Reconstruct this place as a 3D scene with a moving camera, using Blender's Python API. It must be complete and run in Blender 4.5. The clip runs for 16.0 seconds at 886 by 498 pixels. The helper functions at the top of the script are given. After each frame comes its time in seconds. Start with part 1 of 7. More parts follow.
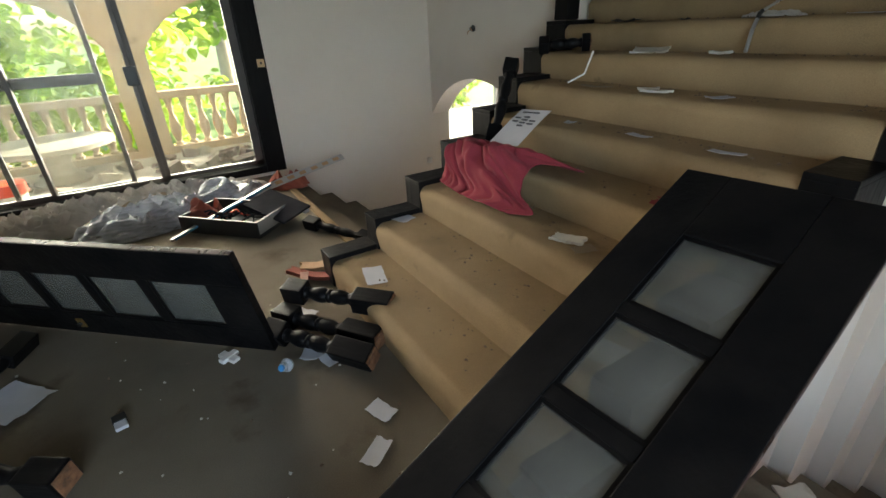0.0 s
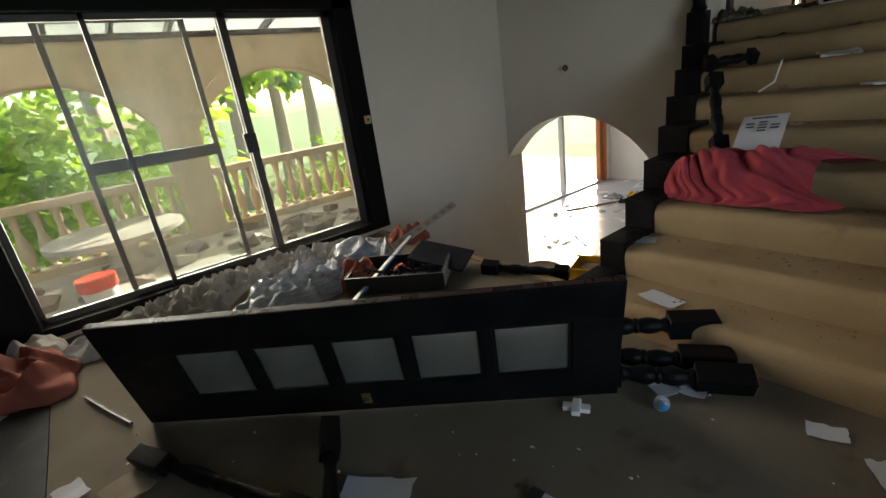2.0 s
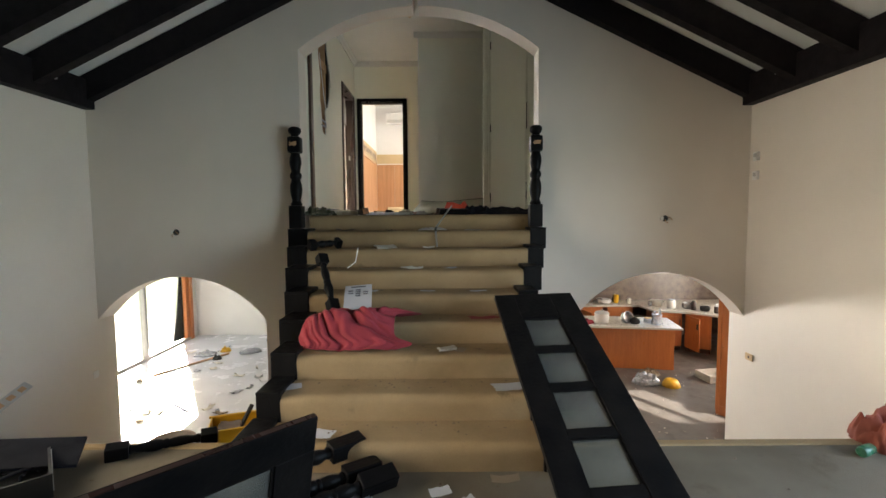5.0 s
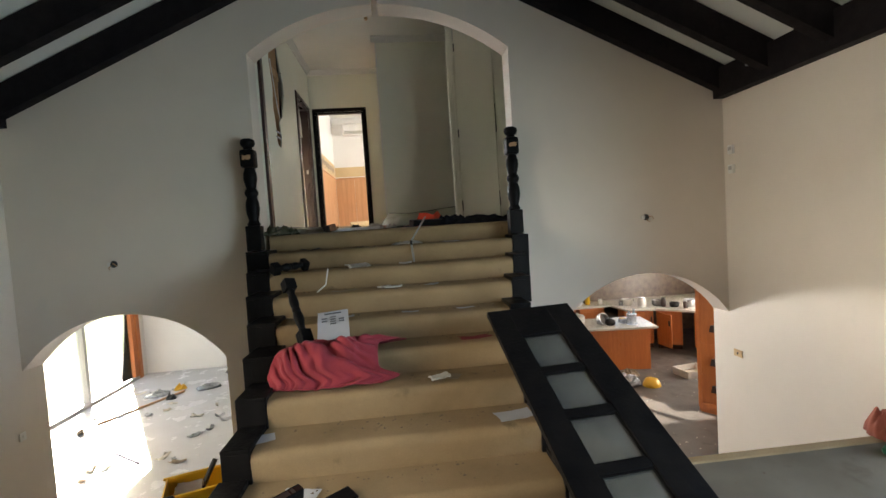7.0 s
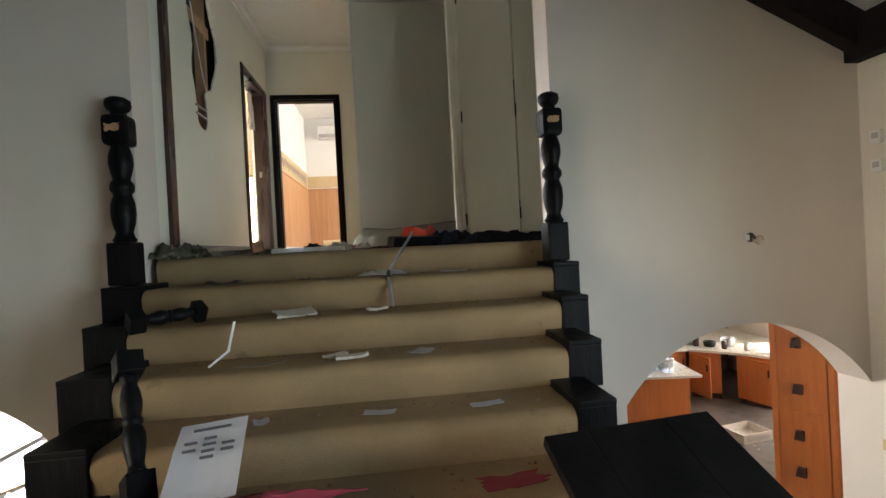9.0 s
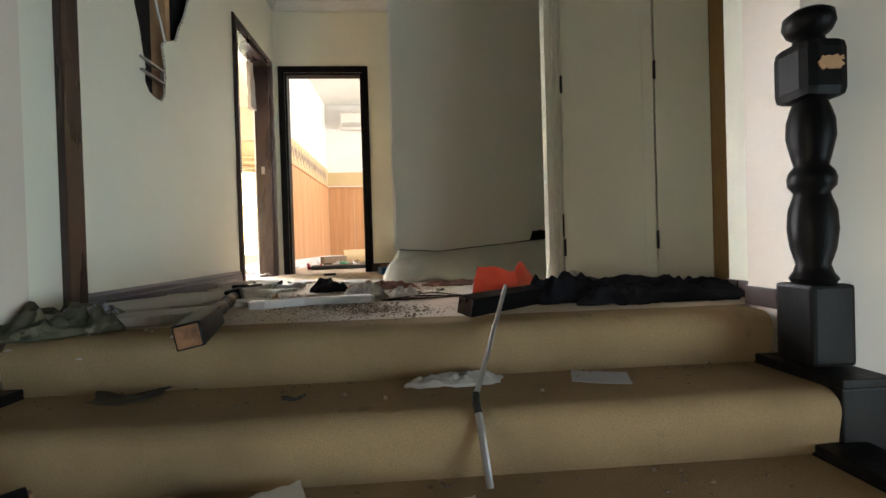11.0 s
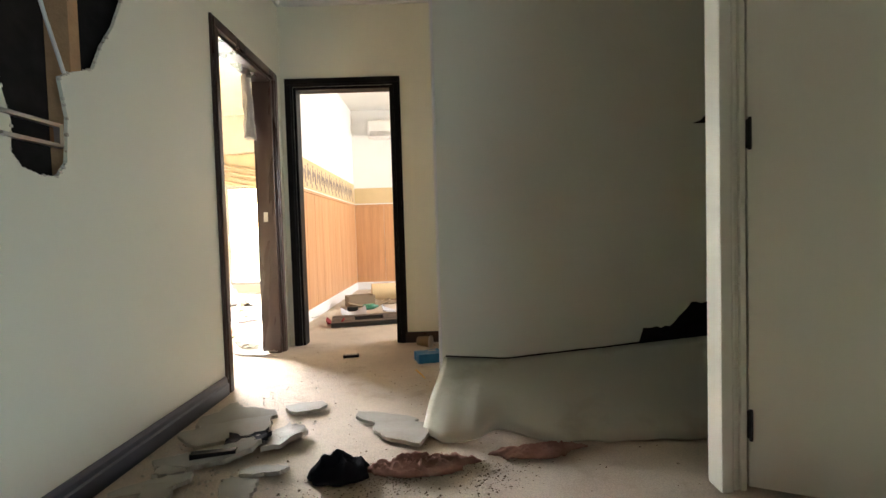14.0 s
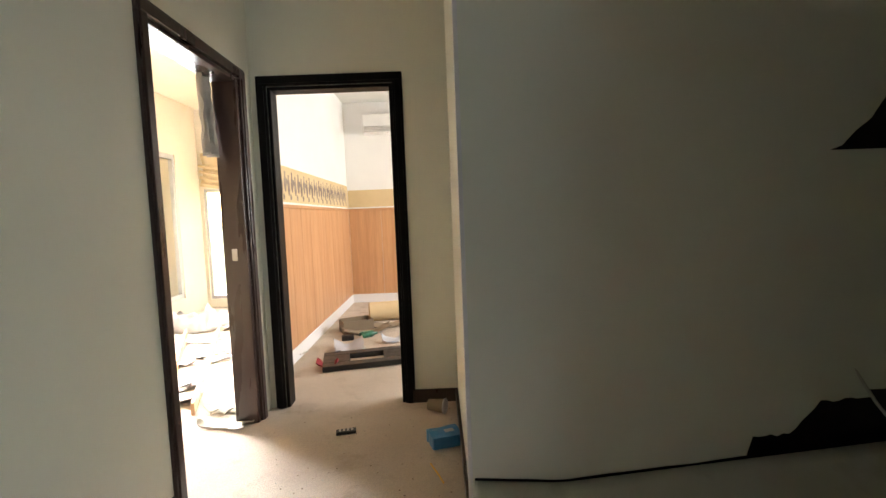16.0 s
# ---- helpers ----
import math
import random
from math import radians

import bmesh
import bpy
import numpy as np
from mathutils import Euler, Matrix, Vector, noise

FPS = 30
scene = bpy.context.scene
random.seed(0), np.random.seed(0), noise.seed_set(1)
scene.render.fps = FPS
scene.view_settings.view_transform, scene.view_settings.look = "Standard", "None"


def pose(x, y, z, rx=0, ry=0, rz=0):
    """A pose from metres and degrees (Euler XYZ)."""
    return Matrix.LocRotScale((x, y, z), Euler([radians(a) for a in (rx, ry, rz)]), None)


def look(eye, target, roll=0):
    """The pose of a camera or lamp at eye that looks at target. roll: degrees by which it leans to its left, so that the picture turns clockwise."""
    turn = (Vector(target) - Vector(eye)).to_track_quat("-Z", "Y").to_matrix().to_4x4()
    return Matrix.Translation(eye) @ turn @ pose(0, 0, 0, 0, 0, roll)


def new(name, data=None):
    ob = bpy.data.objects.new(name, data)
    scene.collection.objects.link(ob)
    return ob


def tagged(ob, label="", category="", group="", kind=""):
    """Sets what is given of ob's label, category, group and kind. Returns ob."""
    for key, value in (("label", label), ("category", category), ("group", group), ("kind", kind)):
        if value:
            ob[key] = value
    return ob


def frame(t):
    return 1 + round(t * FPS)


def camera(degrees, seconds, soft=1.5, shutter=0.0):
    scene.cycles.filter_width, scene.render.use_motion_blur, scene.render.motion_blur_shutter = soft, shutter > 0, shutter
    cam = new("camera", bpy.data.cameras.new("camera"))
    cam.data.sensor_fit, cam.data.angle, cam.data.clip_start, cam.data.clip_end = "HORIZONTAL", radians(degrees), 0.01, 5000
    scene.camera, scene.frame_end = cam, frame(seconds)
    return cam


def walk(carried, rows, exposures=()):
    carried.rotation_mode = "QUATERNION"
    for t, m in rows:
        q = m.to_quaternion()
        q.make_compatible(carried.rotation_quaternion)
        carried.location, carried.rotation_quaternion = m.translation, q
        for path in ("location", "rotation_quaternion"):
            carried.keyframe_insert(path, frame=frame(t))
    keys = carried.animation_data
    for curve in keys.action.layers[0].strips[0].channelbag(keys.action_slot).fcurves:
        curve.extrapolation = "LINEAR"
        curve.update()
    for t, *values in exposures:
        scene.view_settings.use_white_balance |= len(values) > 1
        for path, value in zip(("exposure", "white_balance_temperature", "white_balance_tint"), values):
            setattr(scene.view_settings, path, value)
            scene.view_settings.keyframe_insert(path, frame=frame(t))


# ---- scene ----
cam = camera(89.1, 16.0)
PATH = [
    (0, (1.541, -3.019, 1.38), (0.008, -2.089, 0.494), -2.7),
    (0.5, (1.373, -3.395, 1.348), (-0.419, -2.892, 0.616), -5.8),
    (1, (1.131, -3.802, 1.373), (-0.703, -3.383, 0.693), -7.5),
    (1.5, (0.894, -4.082, 1.393), (-0.758, -3.166, 0.736), -4.5),
    (2, (0.468, -4.292, 1.314), (-1.035, -3.153, 0.649), -8.0),
    (2.5, (0.324, -4.277, 1.323), (-0.697, -2.637, 0.806), -4.5),
    (3, (0.305, -4.381, 1.345), (-0.032, -2.456, 0.918), -1.3),
    (3.5, (0.438, -4.483, 1.39), (0.222, -2.527, 1.032), -2.3),
    (4, (0.37, -4.702, 1.411), (0.306, -2.721, 1.141), -2.0),
    (4.5, (0.241, -4.851, 1.445), (0.277, -2.86, 1.255), -0.9),
    (4.7, (0.286, -4.904, 1.467), (0.275, -2.91, 1.313), -0.2),
    (6.8, (0.096, -4.659, 1.526), (0.277, -2.67, 1.412), -3.6),
    (7, (0.116, -4.545, 1.503), (0.293, -2.555, 1.404), -3.7),
    (7.5, (0.22, -4.164, 1.454), (0.453, -2.179, 1.415), -4.1),
    (8, (0.355, -3.692, 1.426), (0.539, -1.7, 1.435), -4.4),
    (8.2, (0.292, -3.557, 1.449), (0.48, -1.565, 1.442), -4.1),
    (10.3, (0.189, -1.656, 1.628), (0.469, 0.324, 1.62), -2.1),
    (10.5, (0.214, -1.553, 1.692), (0.456, 0.432, 1.717), -1.8),
    (11, (0.043, -1.362, 1.778), (0.182, 0.633, 1.757), -1.7),
    (11.5, (-0.078, -1.197, 1.9), (0.072, 0.796, 1.837), -1.2),
    (12, (0.019, -0.963, 1.975), (0.153, 1.032, 1.924), -1.5),
    (12.5, (-0.044, -0.791, 2.052), (0.025, 1.206, 1.979), -1.4),
    (13, (-0.174, -0.639, 2.203), (-0.086, 1.358, 2.13), -0.6),
    (13.5, (-0.064, -0.458, 2.242), (-0.012, 1.541, 2.192), -1.3),
    (14, (-0.049, -0.274, 2.379), (-0.049, 1.725, 2.308), -1.7),
    (14.5, (-0.157, -0.085, 2.475), (-0.116, 1.912, 2.385), -1.1),
    (15, (-0.137, 0.07, 2.54), (-0.073, 2.067, 2.435), -1.0),
    (15.5, (-0.07, 0.291, 2.686), (-0.088, 2.289, 2.592), -2.3),
    (16, (-0.159, 0.431, 2.717), (-0.142, 2.426, 2.569), -2.2),
]
walk(cam, [(t, look(eye, target, roll)) for t, eye, target, roll in PATH], [(0, 2.5), (1, 2.25), (1.5, 1.95), (2, 1.75), (2.5, 1.9), (3.1, 2.45), (4, 2.7), (8, 2.65), (10.5, 2.95), (12, 3.2), (14, 3.0), (16, 2.7)])

from mathutils import geometry

# ---- levels and main lines ----
UP, LOW = 1.52, -1.53          # upper hall floor, lower floor
R = UP / 9                     # riser
XL, XR = -3.54, 3.59           # side walls of the stair hall
YB = -7.4                      # wall behind
EDGE = -2.03                   # front of the landing
HALF = [0.83, 0.81, 0.80, 0.82, 0.885, 0.98, 1.075, 1.155, 1.22]
SIDE_X = [0.99, 0.97, 0.985, 1.03, 1.09, 1.185, 1.27, 1.36]     # outer faces of the side blocks, from the middle
GOING = 0.305


def riser_y(k):
    return -2.36 + GOING * (k - 1)


# ---- light ----
world = bpy.data.worlds.new("sky")
scene.world = world
world.use_nodes = True
wn = world.node_tree.nodes
sky = wn.new("ShaderNodeTexSky")
sky.sky_type, sky.sun_disc = "NISHITA", False
sky.sun_elevation, sky.sun_rotation = radians(22), radians(328)
sky.air_density, sky.dust_density = 1.0, 2.5
wn["Background"].inputs["Strength"].default_value = 0.15
world.node_tree.links.new(sky.outputs[0], wn["Background"].inputs[0])
sun = new("sun", bpy.data.lights.new("sun", "SUN"))
sun.data.energy, sun.data.angle, sun.data.color = 5.0, radians(0.5), (1.0, 0.93, 0.82)
sun.matrix_world = look((-5.3, 8.5, 4.0), (0, 0, 0))


def window_light(name, centre, facing, w, h, watts, colour=(1, 0.98, 0.95), spread=180):
    lamp = new(name, bpy.data.lights.new(name, "AREA"))
    lamp.data.spread = radians(spread)
    lamp.data.shape, lamp.data.size, lamp.data.size_y, lamp.data.energy, lamp.data.color = "RECTANGLE", w, h, watts, colour
    c = Vector(centre)
    lamp.matrix_world = look(c, c + Vector(facing))
    return lamp


# ---- materials ----
def material(name, base, rough=0.6, metal=0.0, dark=None, scale=6.0, amount=0.5, grain=0.0, grain_scale=120.0, bump=0.0, bump_scale=60.0,
             stretch=(1, 1, 1), spots=None, spot_scale=3.0, spot_edge=(0.55, 0.68), spec=0.5, vary=0.0, sheen=0.0):
    """Base colour mixed with a darker tone by large noise and fine grain, stains with edges of their own, and relief."""
    m = bpy.data.materials.new(name)
    m.use_nodes = True
    n, l = m.node_tree.nodes, m.node_tree.links
    b = n["Principled BSDF"]
    b.inputs["Roughness"].default_value, b.inputs["Metallic"].default_value = rough, metal
    b.inputs["Specular IOR Level"].default_value = spec
    if sheen:
        b.inputs["Sheen Weight"].default_value = sheen
    co, mp = n.new("ShaderNodeTexCoord"), n.new("ShaderNodeMapping")
    mp.inputs["Scale"].default_value = stretch
    l.new(co.outputs["Object"], mp.inputs[0])

    def tex(s, detail=4.0, rough_=0.55):
        t = n.new("ShaderNodeTexNoise")
        t.inputs["Scale"].default_value, t.inputs["Detail"].default_value, t.inputs["Roughness"].default_value = s, detail, rough_
        l.new(mp.outputs[0], t.inputs["Vector"])
        return t

    def mix(fac, a, c):
        x = n.new("ShaderNodeMix")
        x.data_type = "RGBA"
        for sock, v in (("Factor", fac), ("A", a), ("B", c)):
            s = [i for i in x.inputs if i.name == sock and (i.type == "VALUE" if sock == "Factor" else i.type == "RGBA")][0]
            if isinstance(v, bpy.types.NodeSocket):
                l.new(v, s)
            else:
                s.default_value = v if sock == "Factor" else (*v[:3], 1)
        return [o for o in x.outputs if o.type == "RGBA"][0]

    def ramp(src, lo, hi, top=1.0):
        r = n.new("ShaderNodeMapRange")
        r.inputs[1].default_value, r.inputs[2].default_value, r.inputs[4].default_value = lo, hi, top
        l.new(src, r.inputs[0])
        return r.outputs[0]

    dark = dark or tuple(c * 0.72 for c in base)
    col = mix(ramp(tex(scale).outputs[0], 0.35, 0.7, amount), base, dark)
    if grain:
        col = mix(ramp(tex(grain_scale, 2.0).outputs[0], 0.35, 0.65, grain), col, tuple(c * 0.45 for c in base))
    if spots:
        col = mix(ramp(tex(spot_scale, 6.0, 0.6).outputs[0], *spot_edge), col, spots)
    if vary:
        info = n.new("ShaderNodeObjectInfo")
        col = mix(ramp(info.outputs["Random"], 0.0, 1.0, vary), col, dark)
    l.new(col, b.inputs["Base Color"])
    if bump:
        bp = n.new("ShaderNodeBump")
        bp.inputs["Strength"].default_value, bp.inputs["Distance"].default_value = bump, 0.01
        l.new(tex(bump_scale, 5.0).outputs[0], bp.inputs["Height"])
        l.new(bp.outputs[0], b.inputs["Normal"])
    rr = ramp(tex(scale * 2.3).outputs[0], 0.3, 0.7)
    mr = n.new("ShaderNodeMapRange")
    mr.inputs[3].default_value, mr.inputs[4].default_value = max(0.02, rough - 0.08), min(1, rough + 0.1)
    l.new(rr, mr.inputs[0])
    l.new(mr.outputs[0], b.inputs["Roughness"])
    return m


def glass_material(name, tint, rough=0.0, dust=0.0, least=0.0, scale=3.0, film_colour=(0.6, 0.58, 0.52), ior=1.16):
    """Thin window glass: mostly clear, a mirror coat, and a film of dust."""
    m = bpy.data.materials.new(name)
    m.use_nodes = True
    n, l = m.node_tree.nodes, m.node_tree.links
    n.remove(n["Principled BSDF"])
    clear, gloss, film, fres = n.new("ShaderNodeBsdfTransparent"), n.new("ShaderNodeBsdfGlossy"), n.new("ShaderNodeBsdfDiffuse"), n.new("ShaderNodeFresnel")
    clear.inputs[0].default_value = (*tint, 1)
    gloss.inputs["Roughness"].default_value = rough
    film.inputs[0].default_value = (*film_colour, 1)
    fres.inputs[0].default_value = ior
    a, c, tex, rng = n.new("ShaderNodeMixShader"), n.new("ShaderNodeMixShader"), n.new("ShaderNodeTexNoise"), n.new("ShaderNodeMapRange")
    tex.inputs["Scale"].default_value, tex.inputs["Detail"].default_value = scale, 6.0
    rng.inputs[1].default_value, rng.inputs[2].default_value, rng.inputs[3].default_value, rng.inputs[4].default_value = 0.3, 0.75, least, dust
    l.new(tex.outputs[0], rng.inputs[0])
    l.new(rng.outputs[0], a.inputs[0]), l.new(clear.outputs[0], a.inputs[1]), l.new(film.outputs[0], a.inputs[2])
    l.new(fres.outputs[0], c.inputs[0]), l.new(a.outputs[0], c.inputs[1]), l.new(gloss.outputs[0], c.inputs[2])
    l.new(c.outputs[0], n["Material Output"].inputs[0])
    return m


M = {
    "wall": material("wall paint", (0.70, 0.625, 0.545), 0.55, scale=1.2, amount=0.4, dark=(0.6, 0.525, 0.45), bump=0.05, bump_scale=90, spots=(0.62, 0.57, 0.5), spot_scale=1.7, spot_edge=(0.66, 0.85)),
    "wall_hall": material("hall paint", (0.78, 0.77, 0.66), 0.5, scale=1.1, amount=0.35, dark=(0.68, 0.67, 0.56), bump=0.05, bump_scale=90),
    "wall_white": material("white paint", (0.78, 0.76, 0.74), 0.5, scale=1.0, amount=0.3, bump=0.04),
    "cream": material("cream paint", (0.66, 0.57, 0.43), 0.55, scale=1.0, amount=0.4, bump=0.04),
    "ceiling": material("ceiling board", (0.72, 0.71, 0.67), 0.7, scale=1.5, amount=0.3, bump=0.04),
    "black": material("black stained timber", (0.004, 0.004, 0.0045), 0.42, spec=0.09, scale=5, amount=0.6, dark=(0.014, 0.012, 0.011), bump=0.25, bump_scale=40, stretch=(1, 1, 0.2)),
    "brown": material("dark brown timber", (0.045, 0.022, 0.018), 0.3, scale=4, amount=0.6, dark=(0.02, 0.011, 0.01), bump=0.1, stretch=(1, 1, 0.15)),
    "beam": material("black roof beam", (0.008, 0.006, 0.007), 0.7, spec=0.2, scale=5, amount=0.6, dark=(0.014, 0.01, 0.01), bump=0.3, bump_scale=30),
    "carpet": material("beige stair carpet", (0.37, 0.258, 0.142), 0.95, scale=2.2, amount=0.7, dark=(0.2, 0.136, 0.072), grain=0.35, grain_scale=260, bump=0.6, bump_scale=300, spots=(0.12, 0.085, 0.05), spot_scale=3.5, spot_edge=(0.63, 0.76), spec=0.15),
    "carpet_low": material("dirty landing carpet", (0.21, 0.175, 0.13), 0.95, scale=1.6, amount=0.7, dark=(0.12, 0.096, 0.066), grain=0.35, grain_scale=240, bump=0.6, bump_scale=280, spots=(0.09, 0.068, 0.044), spot_scale=2.2, spot_edge=(0.58, 0.72), spec=0.15),
    "carpet_up": material("hall carpet", (0.70, 0.60, 0.49), 0.95, scale=2.0, amount=0.6, dark=(0.5, 0.41, 0.32), grain=0.4, grain_scale=220, bump=0.7, bump_scale=260, spots=(0.38, 0.3, 0.215), spot_scale=4.5, spot_edge=(0.56, 0.8), spec=0.15),
    "dark_floor": material("dark entry floor", (0.009, 0.009, 0.01), 0.6, spec=0.25, scale=2, amount=0.7, dark=(0.018, 0.017, 0.017), bump=0.15, spots=(0.06, 0.055, 0.045), spot_scale=2.5, spot_edge=(0.6, 0.8)),
    "tile": material("pale lower floor", (0.62, 0.62, 0.66), 0.22, scale=1.3, amount=0.4, bump=0.05, spots=(0.42, 0.4, 0.4), spot_scale=6, spot_edge=(0.62, 0.75)),
    "vinyl": material("grey kitchen floor", (0.13, 0.113, 0.1), 0.4, scale=2, amount=0.6, grain=0.3, grain_scale=60, spots=(0.07, 0.06, 0.05), spot_scale=5),
    "kitchen": material("orange timber", (0.52, 0.17, 0.045), 0.35, scale=3, amount=0.6, dark=(0.36, 0.1, 0.028), grain=0.25, grain_scale=30, stretch=(6, 6, 0.5), bump=0.05),
    "panel": material("timber wainscot", (0.62, 0.34, 0.17), 0.4, scale=2.2, amount=0.7, dark=(0.45, 0.22, 0.1), grain=0.25, grain_scale=18, stretch=(8, 8, 0.35), bump=0.05, vary=0.3),
    "stucco": material("cream stucco", (0.62, 0.48, 0.31), 0.85, scale=1.3, amount=0.6, dark=(0.48, 0.36, 0.22), bump=0.6, bump_scale=22, spots=(0.28, 0.22, 0.15), spot_scale=2.4, spot_edge=(0.6, 0.8)),
    "concrete": material("pale concrete", (0.5, 0.46, 0.38), 0.85, scale=4, amount=0.6, bump=0.4, bump_scale=40),
    "rubble": material("broken masonry", (0.34, 0.27, 0.22), 0.9, scale=6, amount=0.8, dark=(0.16, 0.12, 0.1), bump=0.6, bump_scale=30, vary=0.4),
    "plaster": material("broken plasterboard", (0.62, 0.58, 0.5), 0.85, scale=5, amount=0.5, bump=0.2, spots=(0.36, 0.3, 0.22), spot_scale=5, vary=0.3),
    "sheet": material("fallen wall board", (0.55, 0.54, 0.44), 0.85, scale=1.5, amount=0.4, bump=0.05, spots=(0.42, 0.4, 0.3), spot_scale=2.5),
    "board_face": material("dirty board paper", (0.43, 0.4, 0.345), 0.75, scale=4, amount=0.7, dark=(0.28, 0.25, 0.2), bump=0.15, vary=0.3),
    # near-black: the shade inside the wall cavities is put into this colour
    "cavity_shade": material("black cavity shade", (0.014, 0.01, 0.009), 0.9, scale=6, amount=0.6),
    "pink": material("pink cotton cloth", (0.30, 0.042, 0.055), 0.9, scale=5, amount=0.5, dark=(0.2, 0.026, 0.036), grain=0.2, grain_scale=400, bump=0.3, bump_scale=250, sheen=0.05, spec=0.15),
    "red": material("red plastic", (0.7, 0.07, 0.03), 0.4, scale=6, amount=0.4, dark=(0.5, 0.04, 0.02)),
    "black_cloth": material("black cloth", (0.01, 0.01, 0.014), 0.95, scale=8, amount=0.6, dark=(0.025, 0.025, 0.03), bump=0.4, bump_scale=160, spec=0.1),
    "salmon": material("salmon curtain", (0.29, 0.085, 0.058), 0.85, scale=5, amount=0.6, dark=(0.16, 0.048, 0.034), bump=0.3, bump_scale=150, spec=0.15),
    "lace": material("dirty white lace", (0.5, 0.47, 0.43), 0.9, scale=7, amount=0.8, dark=(0.3, 0.28, 0.25), bump=0.5, bump_scale=90),
    "rose": material("dusty pink cloth", (0.46, 0.27, 0.22), 0.9, scale=9, amount=0.8, dark=(0.28, 0.15, 0.12), bump=0.3, bump_scale=150, spec=0.1),
    "olive": material("olive camouflage cloth", (0.11, 0.105, 0.07), 0.9, scale=14, amount=1.0, dark=(0.03, 0.035, 0.022), bump=0.3, bump_scale=120, spots=(0.2, 0.18, 0.13), spot_scale=11, spot_edge=(0.55, 0.62), spec=0.1),
    "paper": material("paper", (0.46, 0.46, 0.49), 0.8, scale=5, amount=0.3, spots=(0.5, 0.46, 0.38), spot_scale=5, spot_edge=(0.6, 0.8)),
    "card": material("brown card", (0.25, 0.19, 0.125), 0.85, scale=5, amount=0.4),
    "ink": material("printing ink", (0.08, 0.08, 0.09), 0.8),
    "white_plastic": material("white plastic", (0.75, 0.73, 0.7), 0.35, scale=5, amount=0.3),
    "ivory": material("yellowed plastic", (0.6, 0.4, 0.2), 0.4, scale=8, amount=0.3),
    "blue": material("blue plastic", (0.03, 0.2, 0.45), 0.35, scale=6, amount=0.3),
    "yellow": material("yellow plastic", (0.75, 0.42, 0.02), 0.4, scale=6, amount=0.3),
    "green": material("green plastic", (0.03, 0.13, 0.07), 0.3, scale=6, amount=0.3),
    "steel": material("dull steel", (0.45, 0.45, 0.46), 0.35, metal=0.9, scale=8, amount=0.4),
    "iron": material("black iron", (0.012, 0.012, 0.012), 0.45, scale=8, amount=0.4),
    "brass": material("brass", (0.6, 0.4, 0.15), 0.3, metal=0.9),
    "alu": material("bronze aluminium", (0.06, 0.05, 0.045), 0.4, metal=0.3, scale=5, amount=0.4),
    "alu_pale": material("pale aluminium", (0.5, 0.48, 0.46), 0.4, metal=0.5, scale=5, amount=0.4),
    "raw": material("raw split timber", (0.5, 0.3, 0.16), 0.85, scale=12, amount=0.6, bump=0.4),
    "split": material("dark split timber", (0.26, 0.12, 0.055), 0.85, scale=30, amount=0.9, dark=(0.06, 0.03, 0.018), bump=0.5, bump_scale=60),
    "timber_panel": material("orange-brown panel", (0.4, 0.24, 0.1), 0.6, scale=2, amount=0.6, dark=(0.28, 0.16, 0.06), grain=0.2, grain_scale=20, stretch=(6, 6, 0.4)),
    "dirt": material("dirt crumbs", (0.17, 0.12, 0.08), 0.95, scale=20, amount=0.6),
    "grass": material("grass", (0.16, 0.26, 0.05), 0.9, scale=0.6, amount=0.7, dark=(0.09, 0.15, 0.03), grain=0.3, grain_scale=9),
    "bark": material("tree bark", (0.46, 0.35, 0.28), 0.9, scale=3, amount=0.7, bump=0.8, bump_scale=12, stretch=(1, 1, 0.3)),
    "curtain": material("cream curtain", (0.62, 0.47, 0.27), 0.85, scale=3, amount=0.4, bump=0.2),
    "counter": material("pale laminate", (0.6, 0.56, 0.5), 0.3, scale=9, amount=0.4),
    "wtile": material("patterned wall tile", (0.22, 0.165, 0.13), 0.35, scale=9, amount=0.9, dark=(0.1, 0.065, 0.055)),
    "skirt": material("dark skirting", (0.075, 0.08, 0.105), 0.4, scale=1, amount=0.1),
    "glass": glass_material("window glass", (0.93, 0.95, 0.93), 0.0, 0.22),
    "film": glass_material("clear plastic sheeting", (0.93, 0.94, 0.96), 0.12, 0.75, 0.3, 9.0, (0.6, 0.62, 0.66), 1.35),
    "frost": glass_material("frosted door glass", (0.66, 0.68, 0.62), 0.1, 0.36, 0.18, 1.5, (0.34, 0.34, 0.31), 1.45),
}


def leaf_material(name, base, dark, through_amount):
    m = material(name, base, 0.55, dark=dark, scale=0.9, amount=1.0)
    n, l = m.node_tree.nodes, m.node_tree.links
    b = n["Principled BSDF"]
    t, mixs = n.new("ShaderNodeBsdfTranslucent"), n.new("ShaderNodeMixShader")
    l.new(b.inputs["Base Color"].links[0].from_socket, t.inputs[0])
    mixs.inputs[0].default_value = through_amount
    l.new(b.outputs[0], mixs.inputs[1]), l.new(t.outputs[0], mixs.inputs[2])
    l.new(mixs.outputs[0], n["Material Output"].inputs[0])
    return m


M["leaf"] = leaf_material("broad leaves", (0.48, 0.62, 0.06), (0.22, 0.4, 0.035), 0.6)
M["leaf_dark"] = leaf_material("far leaves", (0.16, 0.28, 0.07), (0.08, 0.16, 0.04), 0.4)


